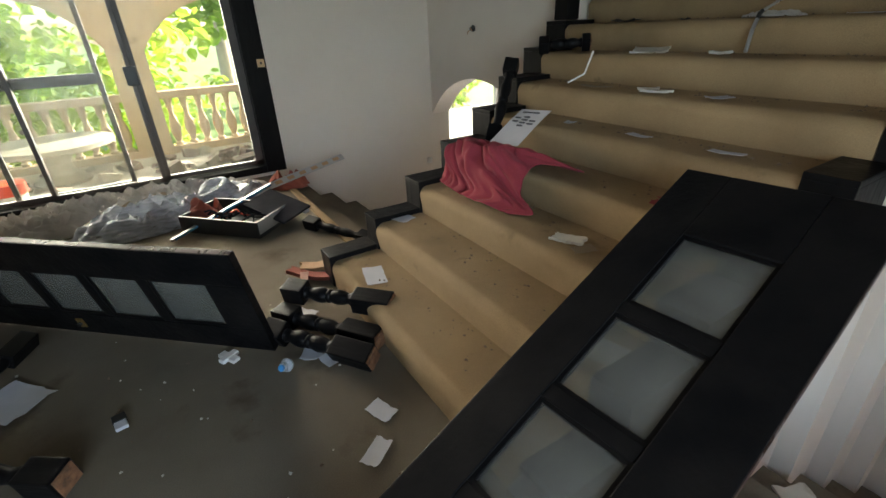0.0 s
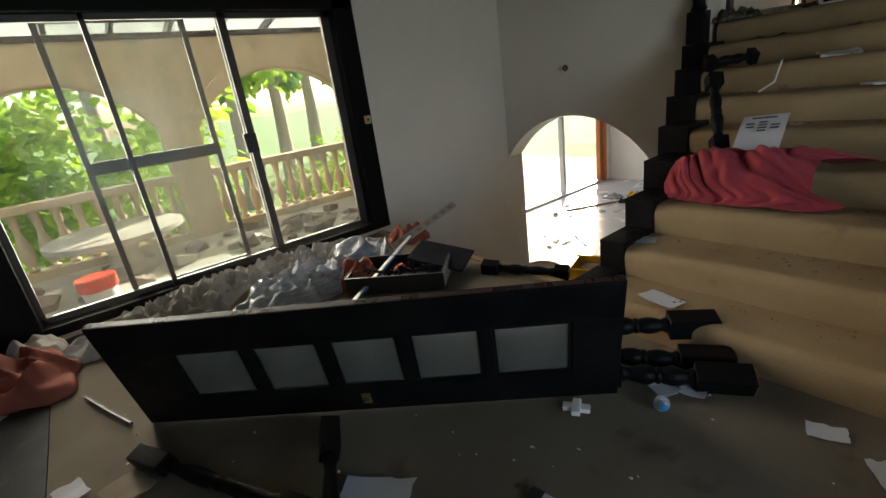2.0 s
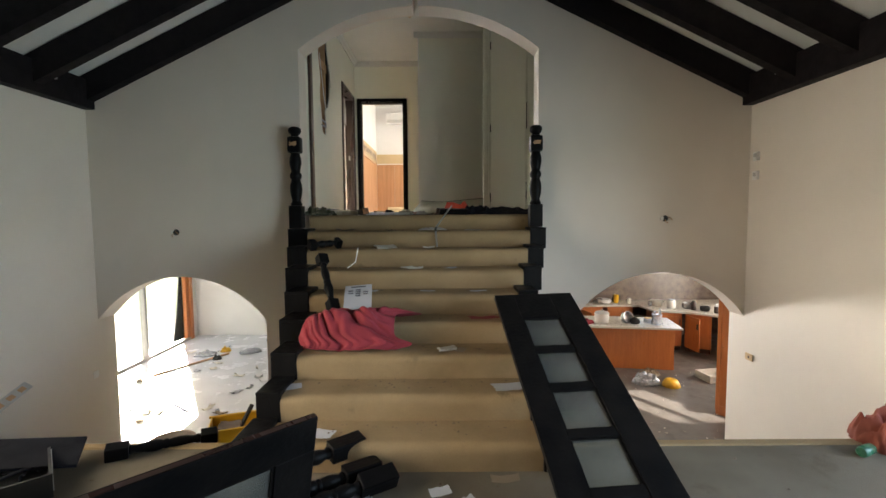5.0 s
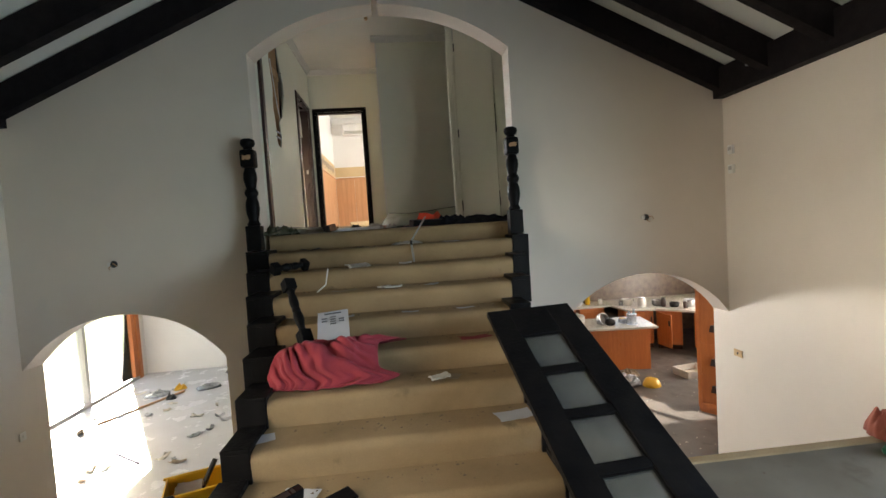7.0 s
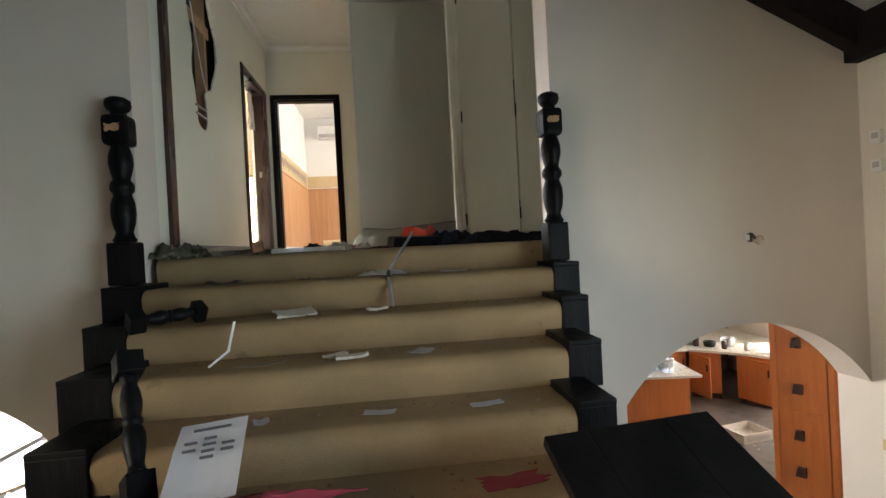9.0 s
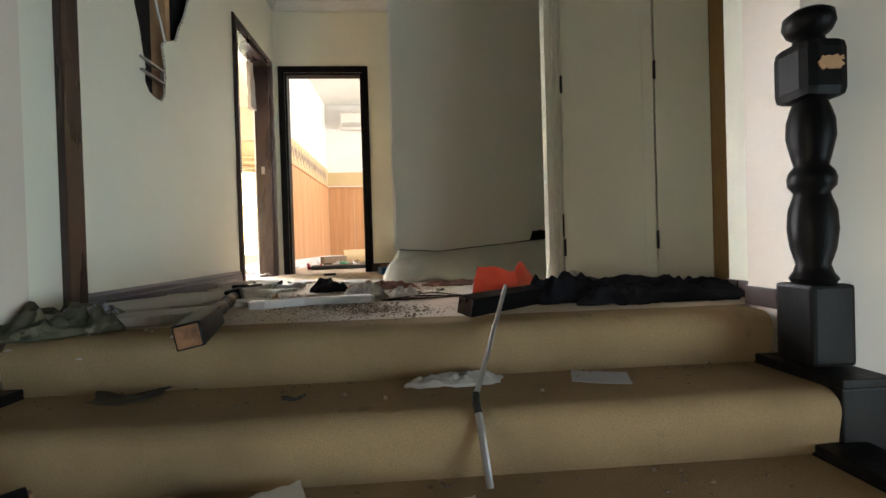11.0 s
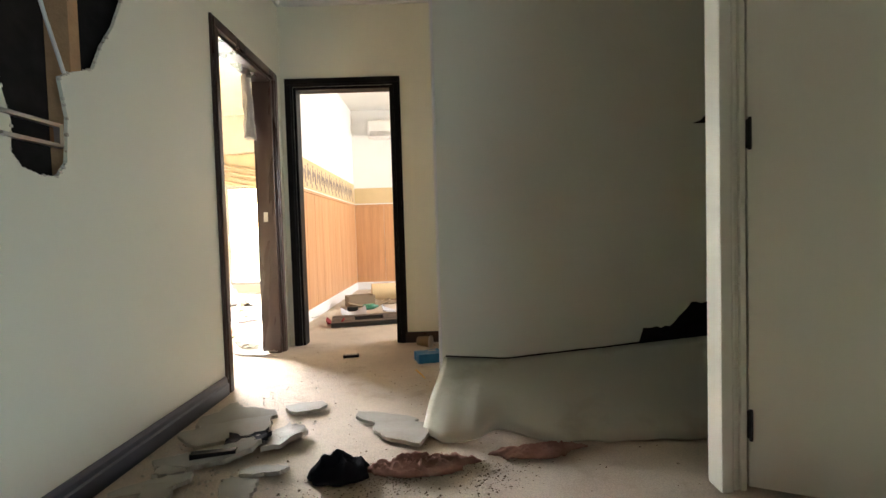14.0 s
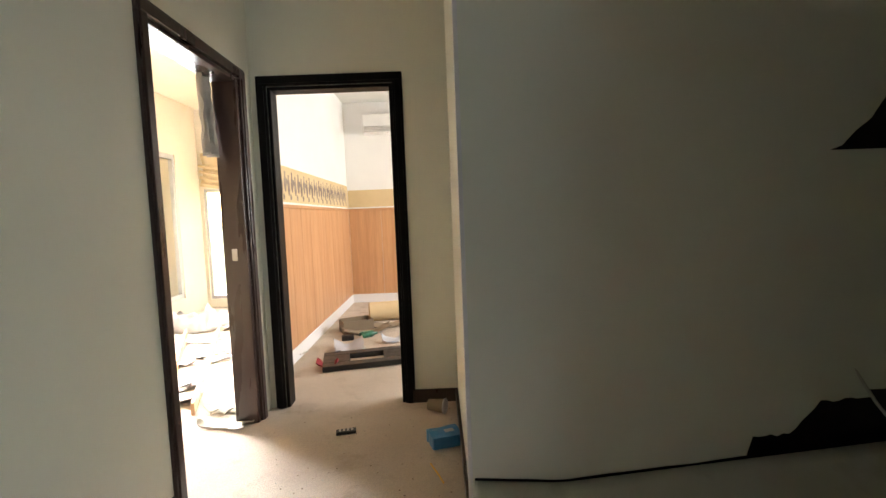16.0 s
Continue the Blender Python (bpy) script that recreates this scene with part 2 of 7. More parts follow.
# ---- mesh helpers ----
def box(bm, x0, x1, y0, y1, z0, z1, m=None, bevel=0.0):
    made = bmesh.ops.create_cube(bm, size=1.0, matrix=Matrix.Translation(((x0 + x1) / 2, (y0 + y1) / 2, (z0 + z1) / 2)) @ Matrix.Diagonal((abs(x1 - x0), abs(y1 - y0), abs(z1 - z0), 1)))
    vs = made["verts"]
    if bevel:
        es = {e for v in vs for e in v.link_edges}
        out = bmesh.ops.bevel(bm, geom=list(es), offset=bevel, segments=2, affect="EDGES", profile=0.6)
        vs = list({v for f in out["faces"] for v in f.verts} | {v for v in vs if v.is_valid})
    if m is not None:
        bmesh.ops.transform(bm, matrix=m, verts=vs)
    return vs


def prism(bm, pts, depth, m):
    """A flat outline in x and y, given thickness along z and put at the pose m."""
    lo = [bm.verts.new(m @ Vector((x, y, 0))) for x, y in pts]
    hi = [bm.verts.new(m @ Vector((x, y, depth))) for x, y in pts]
    for i in range(len(pts)):
        j = (i + 1) % len(pts)
        bm.faces.new((lo[i], lo[j], hi[j], hi[i]))
    for a, b, c in geometry.tessellate_polygon([[Vector((x, y, 0)) for x, y in pts]]):
        bm.faces.new((lo[a], lo[b], lo[c])), bm.faces.new((hi[c], hi[b], hi[a]))
    return lo + hi


def lathe(bm, profile, m, segs=14):
    """A turned shape from (radius, height) pairs along local z."""
    rings = []
    for r, z in profile:
        rings.append([bm.verts.new(m @ Vector((r * math.cos(a), r * math.sin(a), z))) for a in (2 * math.pi * i / segs for i in range(segs))])
    for a, b in zip(rings, rings[1:]):
        for i in range(segs):
            j = (i + 1) % segs
            bm.faces.new((a[i], a[j], b[j], b[i]))
    bm.faces.new(rings[0][::-1]), bm.faces.new(rings[-1])


def tube(bm, pts, r, segs=8):
    pts = [Vector(p) for p in pts]
    rings = []
    for i, p in enumerate(pts):
        d = (pts[min(i + 1, len(pts) - 1)] - pts[max(i - 1, 0)]).normalized()
        q = d.to_track_quat("Z", "Y").to_matrix()
        rings.append([bm.verts.new(p + q @ Vector((r * math.cos(a), r * math.sin(a), 0))) for a in (2 * math.pi * k / segs for k in range(segs))])
    for a, b in zip(rings, rings[1:]):
        for i in range(segs):
            j = (i + 1) % segs
            bm.faces.new((a[i], a[j], b[j], b[i]))
    bm.faces.new(rings[0][::-1]), bm.faces.new(rings[-1])


def finish(name, bm, mat, smooth=None):
    bmesh.ops.recalc_face_normals(bm, faces=bm.faces)
    me = bpy.data.meshes.new(name)
    bm.to_mesh(me)
    bm.free()
    me.materials.append(M[mat] if isinstance(mat, str) else mat)
    if smooth:
        me.shade_smooth()
        me.set_sharp_from_angle(angle=radians(smooth))
    return me


def part(name, bm, mat, parent, label="", smooth=None):
    ob = new(name, finish(name, bm, mat, smooth))
    ob.parent = parent
    return tagged(ob, label)


def thing(name, m, label, category, group="", kind=""):
    ob = new(name)
    ob.empty_display_size = 0.05
    ob.matrix_world = m
    return tagged(ob, label, category, group, kind)


def solid(name, bm, mat, label, category, group="", kind="", smooth=None, m=None):
    ob = new(name, finish(name, bm, mat, smooth))
    if m is not None:
        ob.matrix_world = m
    return tagged(ob, label, category, group, kind)


def setting(name, bm, mat, label, category, smooth=None):
    return solid(name, bm, mat, label, category, kind="structure", smooth=smooth)


def arc(x0, x1, z, rise, n=24):
    """A segmental arch from (x0, z) up and over to (x1, z)."""
    h, c = abs(x1 - x0) / 2, (x0 + x1) / 2
    rad = (h * h + rise * rise) / (2 * rise)
    out = []
    for i in range(n + 1):
        x = x0 + (x1 - x0) * i / n
        out.append((x, z + rise - rad + math.sqrt(max(0, rad * rad - (x - c) ** 2))))
    return out


UPRIGHT = Matrix.Rotation(radians(90), 4, "X")      # outline x, y -> world x, z; thickness towards -y
SIDE = Matrix(((0, 0, 1, 0), (1, 0, 0, 0), (0, 1, 0, 0), (0, 0, 0, 1)))  # outline x, y -> world y, z; thickness towards +x

# ---- the stair hall: walls ----
SLOPE = 0.48
EAVE = 2.97                    # ceiling at the side walls


def gable_z(x):
    return EAVE + SLOPE * (3.57 - abs(x - 0.025))


mid = 0.025
bm = bmesh.new()
left = [(XL - 0.02, 0.373)] + arc(XL, -1.68, 0.373, 0.487)[1:] + [(-1.68, LOW), (mid, LOW), (mid, 1.13)] + [(-1.25, 1.13)] + [p for p in arc(-1.25, 1.305, 3.275, 0.44, 40) if p[0] <= mid + 0.001] + [(mid, gable_z(mid)), (XL - 0.02, gable_z(XL))]
prism(bm, left, 0.25, Matrix.Translation((0, 0.25, 0)) @ UPRIGHT)
right = [(1.73, LOW), (1.73, 0.383)] + arc(1.73, XR, 0.383, 0.487)[1:] + [(XR + 0.02, 0.383), (XR + 0.02, gable_z(XR)), (mid, gable_z(mid))] + [p for p in arc(-1.25, 1.305, 3.275, 0.44, 40) if p[0] >= mid - 0.001] + [(1.305, 1.13), (mid, 1.13), (mid, LOW)]
prism(bm, right, 0.25, Matrix.Translation((0, 0.25, 0)) @ UPRIGHT)
setting("wall_north", bm, "wall", "off-white painted gable wall with three arched openings", "wall")


def wall_x(name, x, thick, y0, y1, z0, z1, holes, mat, label):
    """A wall across x with rectangular openings (ya, yb, za, zb)."""
    b = bmesh.new()
    ys = sorted({y0, y1, *[h[0] for h in holes], *[h[1] for h in holes]})
    for ya, yb in zip(ys, ys[1:]):
        cuts = [h for h in holes if h[0] <= ya + 1e-6 and h[1] >= yb - 1e-6]
        zs = [z0] + [z for h in sorted(cuts, key=lambda q: q[2]) for z in (h[2], h[3])] + [z1]
        for za, zb in zip(zs[::2], zs[1::2]):
            if zb - za > 1e-4:
                box(b, min(x, x + thick), max(x, x + thick), ya, yb, za, zb)
    bmesh.ops.remove_doubles(b, verts=b.verts, dist=0.0005)
    return setting(name, b, mat, label, "wall")


def wall_y(name, y, thick, x0, x1, z0, z1, holes, mat, label):
    b = bmesh.new()
    xs = sorted({x0, x1, *[h[0] for h in holes], *[h[1] for h in holes]})
    for xa, xb in zip(xs, xs[1:]):
        cuts = [h for h in holes if h[0] <= xa + 1e-6 and h[1] >= xb - 1e-6]
        zs = [z0] + [z for h in sorted(cuts, key=lambda q: q[2]) for z in (h[2], h[3])] + [z1]
        for za, zb in zip(zs[::2], zs[1::2]):
            if zb - za > 1e-4:
                box(b, xa, xb, min(y, y + thick), max(y, y + thick), za, zb)
    bmesh.ops.remove_doubles(b, verts=b.verts, dist=0.0005)
    return setting(name, b, mat, label, "wall")


WY0, WY1, WZ0, WZ1 = -5.0, -1.94, 0.04, 2.27      # window opening in the west wall
wall_x("wall_west", XL, -0.25, YB, 0.25, LOW - 0.1, EAVE + 0.1, [(WY0, WY1, WZ0, WZ1), (-7.05, -6.1, 0.0, 2.1)], "wall", "off-white painted wall with a wide sliding window")
RY0, RY1, RZ0, RZ1 = -5.2, -2.0, 0.1, 2.25
wall_x("wall_east", XR, 0.25, YB, 0.25, LOW - 0.1, EAVE + 0.1, [(RY0, RY1, RZ0, RZ1)], "wall", "off-white painted wall with a curtained window")
bm = bmesh.new()
prism(bm, [(XL - 0.25, -0.2), (XR + 0.25, -0.2), (XR + 0.25, EAVE), (mid, gable_z(mid)), (XL - 0.25, EAVE)], 0.25, Matrix.Translation((0, YB, 0)) @ UPRIGHT)
setting("wall_south", bm, "wall", "off-white painted gable wall behind the landing", "wall")

# roof: boards, plates and rafters
bm = bmesh.new()
for s in (-1, 1):
    xa, xe = mid, mid + s * 3.95
    za, ze = gable_z(mid), gable_z(mid) - SLOPE * 3.95
    prism(bm, [(xa, za), (xe, ze), (xe, ze + 0.08), (xa, za + 0.08)], 0.3 - YB, Matrix.Translation((0, 0.3, 0)) @ UPRIGHT)
setting("ceiling", bm, "ceiling", "pitched white ceiling boards between dark rafters", "ceiling")
for s, xw in ((-1, XL), (1, XR)):
    bm = bmesh.new()
    box(bm, xw - s * 0.11, xw + s * 0.02, YB + 0.02, -0.003, 2.66, 2.955, bevel=0.008)
    plate = setting("trim_wall_plate", bm, "beam", "black timber wall plate beam with bolt heads", "beam")
    bm = bmesh.new()
    for y in (-0.5, -2.6, -4.7):
        lathe(bm, [(0.028, 0), (0.028, 0.012), (0.02, 0.02)], pose(xw - s * 0.11, y, 2.86, 0, -90 * s, 0), 12)
    part("bolt_heads", bm, "steel", plate, "pale steel bolt heads")
for i in range(12):
    y = -0.13 - 0.62 * i
    bm = bmesh.new()
    for s in (-1, 1):
        xe = mid + s * 3.56
        zt, zb = gable_z(mid) - 0.012, gable_z(xe) - 0.012
        prism(bm, [(mid, zt - 0.27), (xe, zb - 0.27), (xe, zb), (mid, zt)], 0.1, Matrix.Translation((0, y + 0.122, 0)) @ UPRIGHT)
    setting("trim_rafter", bm, "beam", "black stained roof rafter", "beam")
bm = bmesh.new()
box(bm, mid - 0.06, mid + 0.06, YB + 0.02, -0.004, gable_z(mid) - 0.36, gable_z(mid) - 0.02)
setting("trim_ridge_beam", bm, "beam", "black timber ridge beam", "beam")

# ---- floors ----
bm = bmesh.new()
box(bm, XL, XR, -4.78, EDGE, -0.25, 0)
setting("floor_landing", bm, "carpet_low", "stained grey-beige carpet on the landing", "floor")
bm = bmesh.new()
box(bm, XL, XR, YB, -4.783, -0.25, 0.004)
setting("floor_entry", bm, "dark_floor", "dark dusty entry floor", "floor")


def step_outline(y, z0, z1, back):
    """A carpeted step seen from the side: soft riser, round nosing, tread."""
    pts = [(y, z0), (y - 0.004, z0 + 0.5 * (z1 - z0 - 0.06)), (y - 0.012, z1 - 0.06)]
    for i in range(1, 8):
        a = radians(180 - 90 * i / 7)
        pts.append((y + 0.043 + 0.055 * math.cos(a), z1 - 0.055 + 0.055 * math.sin(a)))
    return pts + [(back, z1), (back, z0)]


def carpet_step(bm, y, z0, z1, back, xa, xb, seed):
    pts, n = step_outline(y, z0, z1, back), 18
    rings = []
    for i in range(n + 1):
        x = xa + (xb - xa) * i / n
        ring = []
        for j, (py, pz) in enumerate(pts):
            w = noise.noise(Vector((x * 1.7 + seed, j * 0.13, seed * 2.1)))
            lip = 1.0 if 1 <= j <= len(pts) - 3 else 0.0
            ring.append(bm.verts.new((x, py + 0.012 * w * lip, pz + (0.006 * noise.noise(Vector((x * 2.5, seed * 3.7, 5))) if lip else 0))))
        rings.append(ring)
    for a, b in zip(rings, rings[1:]):
        for j in range(len(pts)):
            k = (j + 1) % len(pts)
            bm.faces.new((a[j], a[k], b[k], b[j]))
    bm.faces.new(rings[0]), bm.faces.new(rings[-1][::-1])


stairs = tagged(new("stairs"), "beige carpeted flight of nine steps with black stepped sides", "stairs", kind="structure")
for k in range(1, 10):
    y, back = riser_y(k), (riser_y(k + 1) + 0.01 if k < 9 else 0.24)
    h = HALF[k - 1]
    bm = bmesh.new()
    carpet_step(bm, y, (k - 1) * R if k == 1 else (k - 1) * R - 0.004, k * R, back, mid - h, mid + h, k * 1.37)
    part("step", bm, "carpet", stairs, smooth=50)
    for s in (-1, 1):
        bm = bmesh.new()
        xa, xb = mid + s * (h + 0.003), mid + s * ((SIDE_X[k - 1] - (0.04 if s > 0 and k > 4 else 0.0)) if k < 9 else h + 0.1)
        yb = riser_y(k + 1) - 0.003 if k < 9 else -0.005
        if k < 9:
            box(bm, min(xa, xb), max(xa, xb), y - 0.012, yb + 0.03 * (k < 8), (k - 1) * R - 0.02 * (k > 1), k * R + 0.006, bevel=0.006)
            box(bm, min(xa, xb), max(xa, xb) + 0.001, y - 0.014, yb - 0.004, k * R + 0.004, k * R + 0.03, bevel=0.006)
            part("side_block", bm, "black", stairs, "black painted stepped side block with a cap")
        else:
            bm.free()
        if k < 9:
            bm = bmesh.new()
            xo = mid + s * (SIDE_X[k - 1] - (0.065 if s > 0 and k > 4 else 0.025))
            box(bm, min(mid + s * (h - 0.05), xo), max(mid + s * (h - 0.05), xo), y + 0.02, riser_y(k + 1) + 0.02, LOW, (k - 1) * R - 0.022 if k > 1 else -0.26)
            part("side_wall", bm, "wall", stairs, "plastered side below the steps")

# flights down to the lower floor, on both sides of the stairs
for s, nm in ((-1, "west"), (1, "east")):
    xw = XL if s < 0 else XR
    low = tagged(new("stairs_down_" + nm), "carpeted flight of steps going down through a low arch", "stairs", kind="structure")
    for k in range(1, 9):
        bm = bmesh.new()
        z = -k * (-LOW / 9)
        ya = EDGE + 0.285 * (k - 1)
        xa, xb = mid + s * 0.97, xw
        box(bm, min(xa, xb), max(xa, xb), ya, ya + 0.295, LOW - 0.1, z, bevel=0.012)
        part("step", bm, "carpet_low", low)
bm = bmesh.new()
for s in (-1, 1):
    xa, xb = mid + s * 0.98, (XL if s < 0 else XR)
    box(bm, min(xa, xb), max(xa, xb), EDGE - 0.05, EDGE + 0.018, -0.045, 0.012, bevel=0.012)
setting("trim_landing_nosing", bm, "carpet", "worn carpeted nosing along the landing's edge", "trim")

# ---- upper hall ----
HX, HY, HC = -1.28, 3.27, 4.23          # hall's west wall, end wall, ceiling
CX, CY = -0.072, 2.03                   # corner of the boarded wall
bm = bmesh.new()
box(bm, HX - 4.4, 2.75, 0.246, 7.0, UP - 0.2, UP)
setting("floor_upper", bm, "carpet_up", "beige carpet littered with dirt in the upper hall", "floor")
LY0, LY1, DT = 2.27, 3.09, 3.545         # west door opening and both door tops
bm = bmesh.new()


# west wall of the hall, with a ragged hole knocked through the plaster
HOLE = [(1.0, 3.96), (0.94, 3.72), (0.91, 3.54), (0.97, 3.36), (0.99, 3.24), (0.955, 3.1), (0.955, 3.01), (1.0, 2.9), (1.01, 2.84), (1.035, 2.74), (1.028, 2.65), (1.06, 2.61), (1.12, 2.594), (1.18, 2.597), (1.22, 2.65), (1.234, 2.8), (1.218, 2.92),
        (1.24, 2.945), (1.32, 2.985), (1.36, 3.0), (1.405, 3.1), (1.47, 3.2), (1.525, 3.33), (1.5, 3.5), (1.42, 3.62), (1.36, 3.76), (1.33, 3.96)]
lo_side = [(p[0] + 0.012 * noise.noise(Vector((i * 1.9, 0, 0))), p[1]) for i, p in enumerate(HOLE)]
ring = lo_side
low_i = min(range(len(ring)), key=lambda i: ring[i][1])
lefts = ring[: low_i + 1]
rights = ring[low_i:]
prism(bm, [(0.25, UP), (ring[low_i][0], UP)] + lefts[::-1] + [(ring[0][0], HC), (0.25, HC)], 0.013, Matrix.Translation((HX - 0.013, 0, 0)) @ SIDE)
prism(bm, [(ring[low_i][0], UP), (LY0, UP), (LY0, HC), (ring[-1][0], HC)] + rights[::-1], 0.013, Matrix.Translation((HX - 0.013, 0, 0)) @ SIDE)
prism(bm, [(ring[0][0], HC), (ring[0][0], 3.98), (ring[-1][0], 3.98), (ring[-1][0], HC)], 0.013, Matrix.Translation((HX - 0.013, 0, 0)) @ SIDE)
setting("wall_hall_west", bm, "wall_hall", "pale painted hall wall with a ragged hole in the plaster", "wall")
bm = bmesh.new()
box(bm, HX - 0.10, HX, LY0, LY1 + 0.0, DT, HC)
box(bm, HX - 0.10, HX, LY1, HY + 0.1, UP, HC)
box(bm, HX - 0.10, HX - 0.014, 0.25, 0.62, UP, HC)
box(bm, HX - 0.10, HX - 0.014, 1.75, LY0, UP, HC)
setting("wall_hall_door_side", bm, "wall_hall", "pale painted hall wall round the side room's door", "wall")
# back of the wall, with the hole's shade painted in as near-black
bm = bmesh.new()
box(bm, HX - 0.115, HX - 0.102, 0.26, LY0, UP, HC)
setting("wall_hall_cavity", bm, "cavity_shade", "back of the wall seen through the hole, shade painted near-black", "wall")
cav = tagged(new("wall_framing"), "bare timber studs inside the broken wall", "framing", kind="structure")
for y in (0.9, 1.3):
    bm = bmesh.new()
    box(bm, HX - 0.10, HX - 0.016, y - 0.022, y + 0.022, UP, HC)
    part("stud", bm, "raw", cav)
bm = bmesh.new()
box(bm, HX - 0.03, HX - 0.02, 0.96, 1.4, 3.46, 3.56)
part("batten", bm, "raw", cav)
bm = bmesh.new()
for i, (y, z) in enumerate(ring):
    y2, z2 = ring[(i + 1) % len(ring)]
    for j in range(3):
        f = (j + random.random()) / 3
        yy, zz = y + (y2 - y) * f, z + (z2 - z) * f
        vs = bmesh.ops.create_icosphere(bm, subdivisions=1, radius=0.003 + 0.006 * random.random(), matrix=Matrix.Translation((HX - 0.004, yy, zz)))["verts"]
part("torn_edge", bm, "plaster", cav, "crumbling plaster along the hole's edge")
bm = bmesh.new()
tube(bm, [(HX - 0.02, 1.04, 3.62), (HX - 0.012, 1.1, 3.36), (HX - 0.008, 1.18, 3.1), (HX + 0.004, 1.225, 2.94)], 0.006, 6)
part("cable", bm, "white_plastic", cav, "grey cable hanging in the hole")
bm = bmesh.new()
for z in (2.69, 2.755):
    box(bm, HX - 0.008, HX + 0.012, 0.985, 1.2, z, z + 0.012)
box(bm, HX - 0.008, HX + 0.012, 1.185, 1.2, 2.69, 2.765)
part("bracket", bm, "steel", cav, "bent metal switch bracket")

bm = bmesh.new()
box(bm, HX + 0.001, HX + 0.03, 0.435, 0.53, UP, 3.95, bevel=0.004)
setting("trim_hall_post", bm, "brown", "dark brown timber strip up the hall wall", "trim")
bm = bmesh.new()
prism(bm, [(0, 0), (0.024, 0), (0.024, 0.06), (0.016, 0.066), (0.016, 0.085), (0.008, 0.1), (0, 0.1)], LY0 - 0.075 - 0.535, Matrix(((1, 0, 0, HX), (0, 0, 1, 0.535), (0, 1, 0, UP), (0, 0, 0, 1))))
setting("baseboard_hall", bm, "skirt", "dark glossy moulded skirting along the hall wall", "baseboard")

wall_y("wall_hall_end", HY, 0.1, HX - 0.1, 2.64, UP, HC, [(-1.18, -0.41, UP, DT)], "wall_hall", "cream painted end wall of the hall with a doorway")
bm = bmesh.new()
box(bm, HX - 0.1, 2.75, 0.25, HY + 0.1, HC, HC + 0.1)
setting("ceiling_hall", bm, "ceiling", "flat cream hall ceiling", "ceiling")
rose_light = thing("ceiling_light", pose(-0.15, 1.3, HC - 0.001, 180, 0, 0), "small bare ceiling lamp holder on the hall ceiling", "ceiling light")
bm = bmesh.new()
lathe(bm, [(0.06, 0), (0.062, 0.012), (0.045, 0.022), (0.03, 0.026)], Matrix.Identity(4), 20)
part("base", bm, "white_plastic", rose_light, smooth=50)
bm = bmesh.new()
lathe(bm, [(0.022, 0.0265), (0.024, 0.06), (0.018, 0.072)], Matrix.Identity(4), 16)
part("socket", bm, "ivory", rose_light, "yellowed lamp socket", smooth=50)
bm = bmesh.new()
cov = [(0, 0), (0.07, 0), (0.06, -0.02), (0.03, -0.045), (0.02, -0.07), (0, -0.07)]
prism(bm, cov, 1.0 + 1.26, Matrix(((1, 0, 0, HX), (0, 0, 1, 1.0), (0, 1, 0, HC), (0, 0, 0, 1))))
prism(bm, [(-x, y) for x, y in cov], 1.2, Matrix(((0, 0, 1, HX), (1, 0, 0, HY), (0, 1, 0, HC), (0, 0, 0, 1))))
prism(bm, [(-x, y) for x, y in cov], 1.85, Matrix(((0, 0, 1, CX - 0.07), (1, 0, 0, CY - 0.014), (0, 1, 0, HC), (0, 0, 0, 1))))
setting("trim_cornice", bm, "ceiling", "plain coved plaster cornice", "trim")


def architrave_y(name, y, side, x0, x1, z0, z1, mat, label, w=0.062):
    """Three mitred strips round a doorway in a wall across y; side: which way they stand proud."""
    root = tagged(new(name), label, "door frame", kind="structure")
    for nm, (xa, xb, za, zb) in (("jamb_trim", (x0 - w, x0, z0, z1)), ("jamb_trim", (x1, x1 + w, z0, z1)), ("head_trim", (x0 - w, x1 + w, z1, z1 + w))):
        b = bmesh.new()
        box(b, xa, xb, min(y, y + side * 0.016), max(y, y + side * 0.016), za, zb, bevel=0.004)
        c = 0.014
        box(b, xa + c, xb - c, min(y, y + side * 0.024), max(y, y + side * 0.024), za + (0 if nm == "jamb_trim" else c), zb - (0 if nm == "jamb_trim" else c), bevel=0.004)
        part(nm, b, mat, root)
    return root


def lining_y(root, y0, y1, x0, x1, z0, z1, mat, t=0.022):
    for xa, xb, za, zb in ((x0, x0 + t, z0, z1), (x1 - t, x1, z0, z1), (x0 + t, x1 - t, z1 - t, z1)):
        b = bmesh.new()
        box(b, xa, xb, y0, y1, za, zb, bevel=0.003)
        part("lining", b, mat, root)


dn = architrave_y("door_1", HY, -1, -1.18, -0.41, UP, DT, "black", "black moulded frame of an open doorway at the hall's end")
lining_y(dn, HY - 0.002, HY + 0.105, -1.18, -0.41, UP, DT - 0.001, "black")

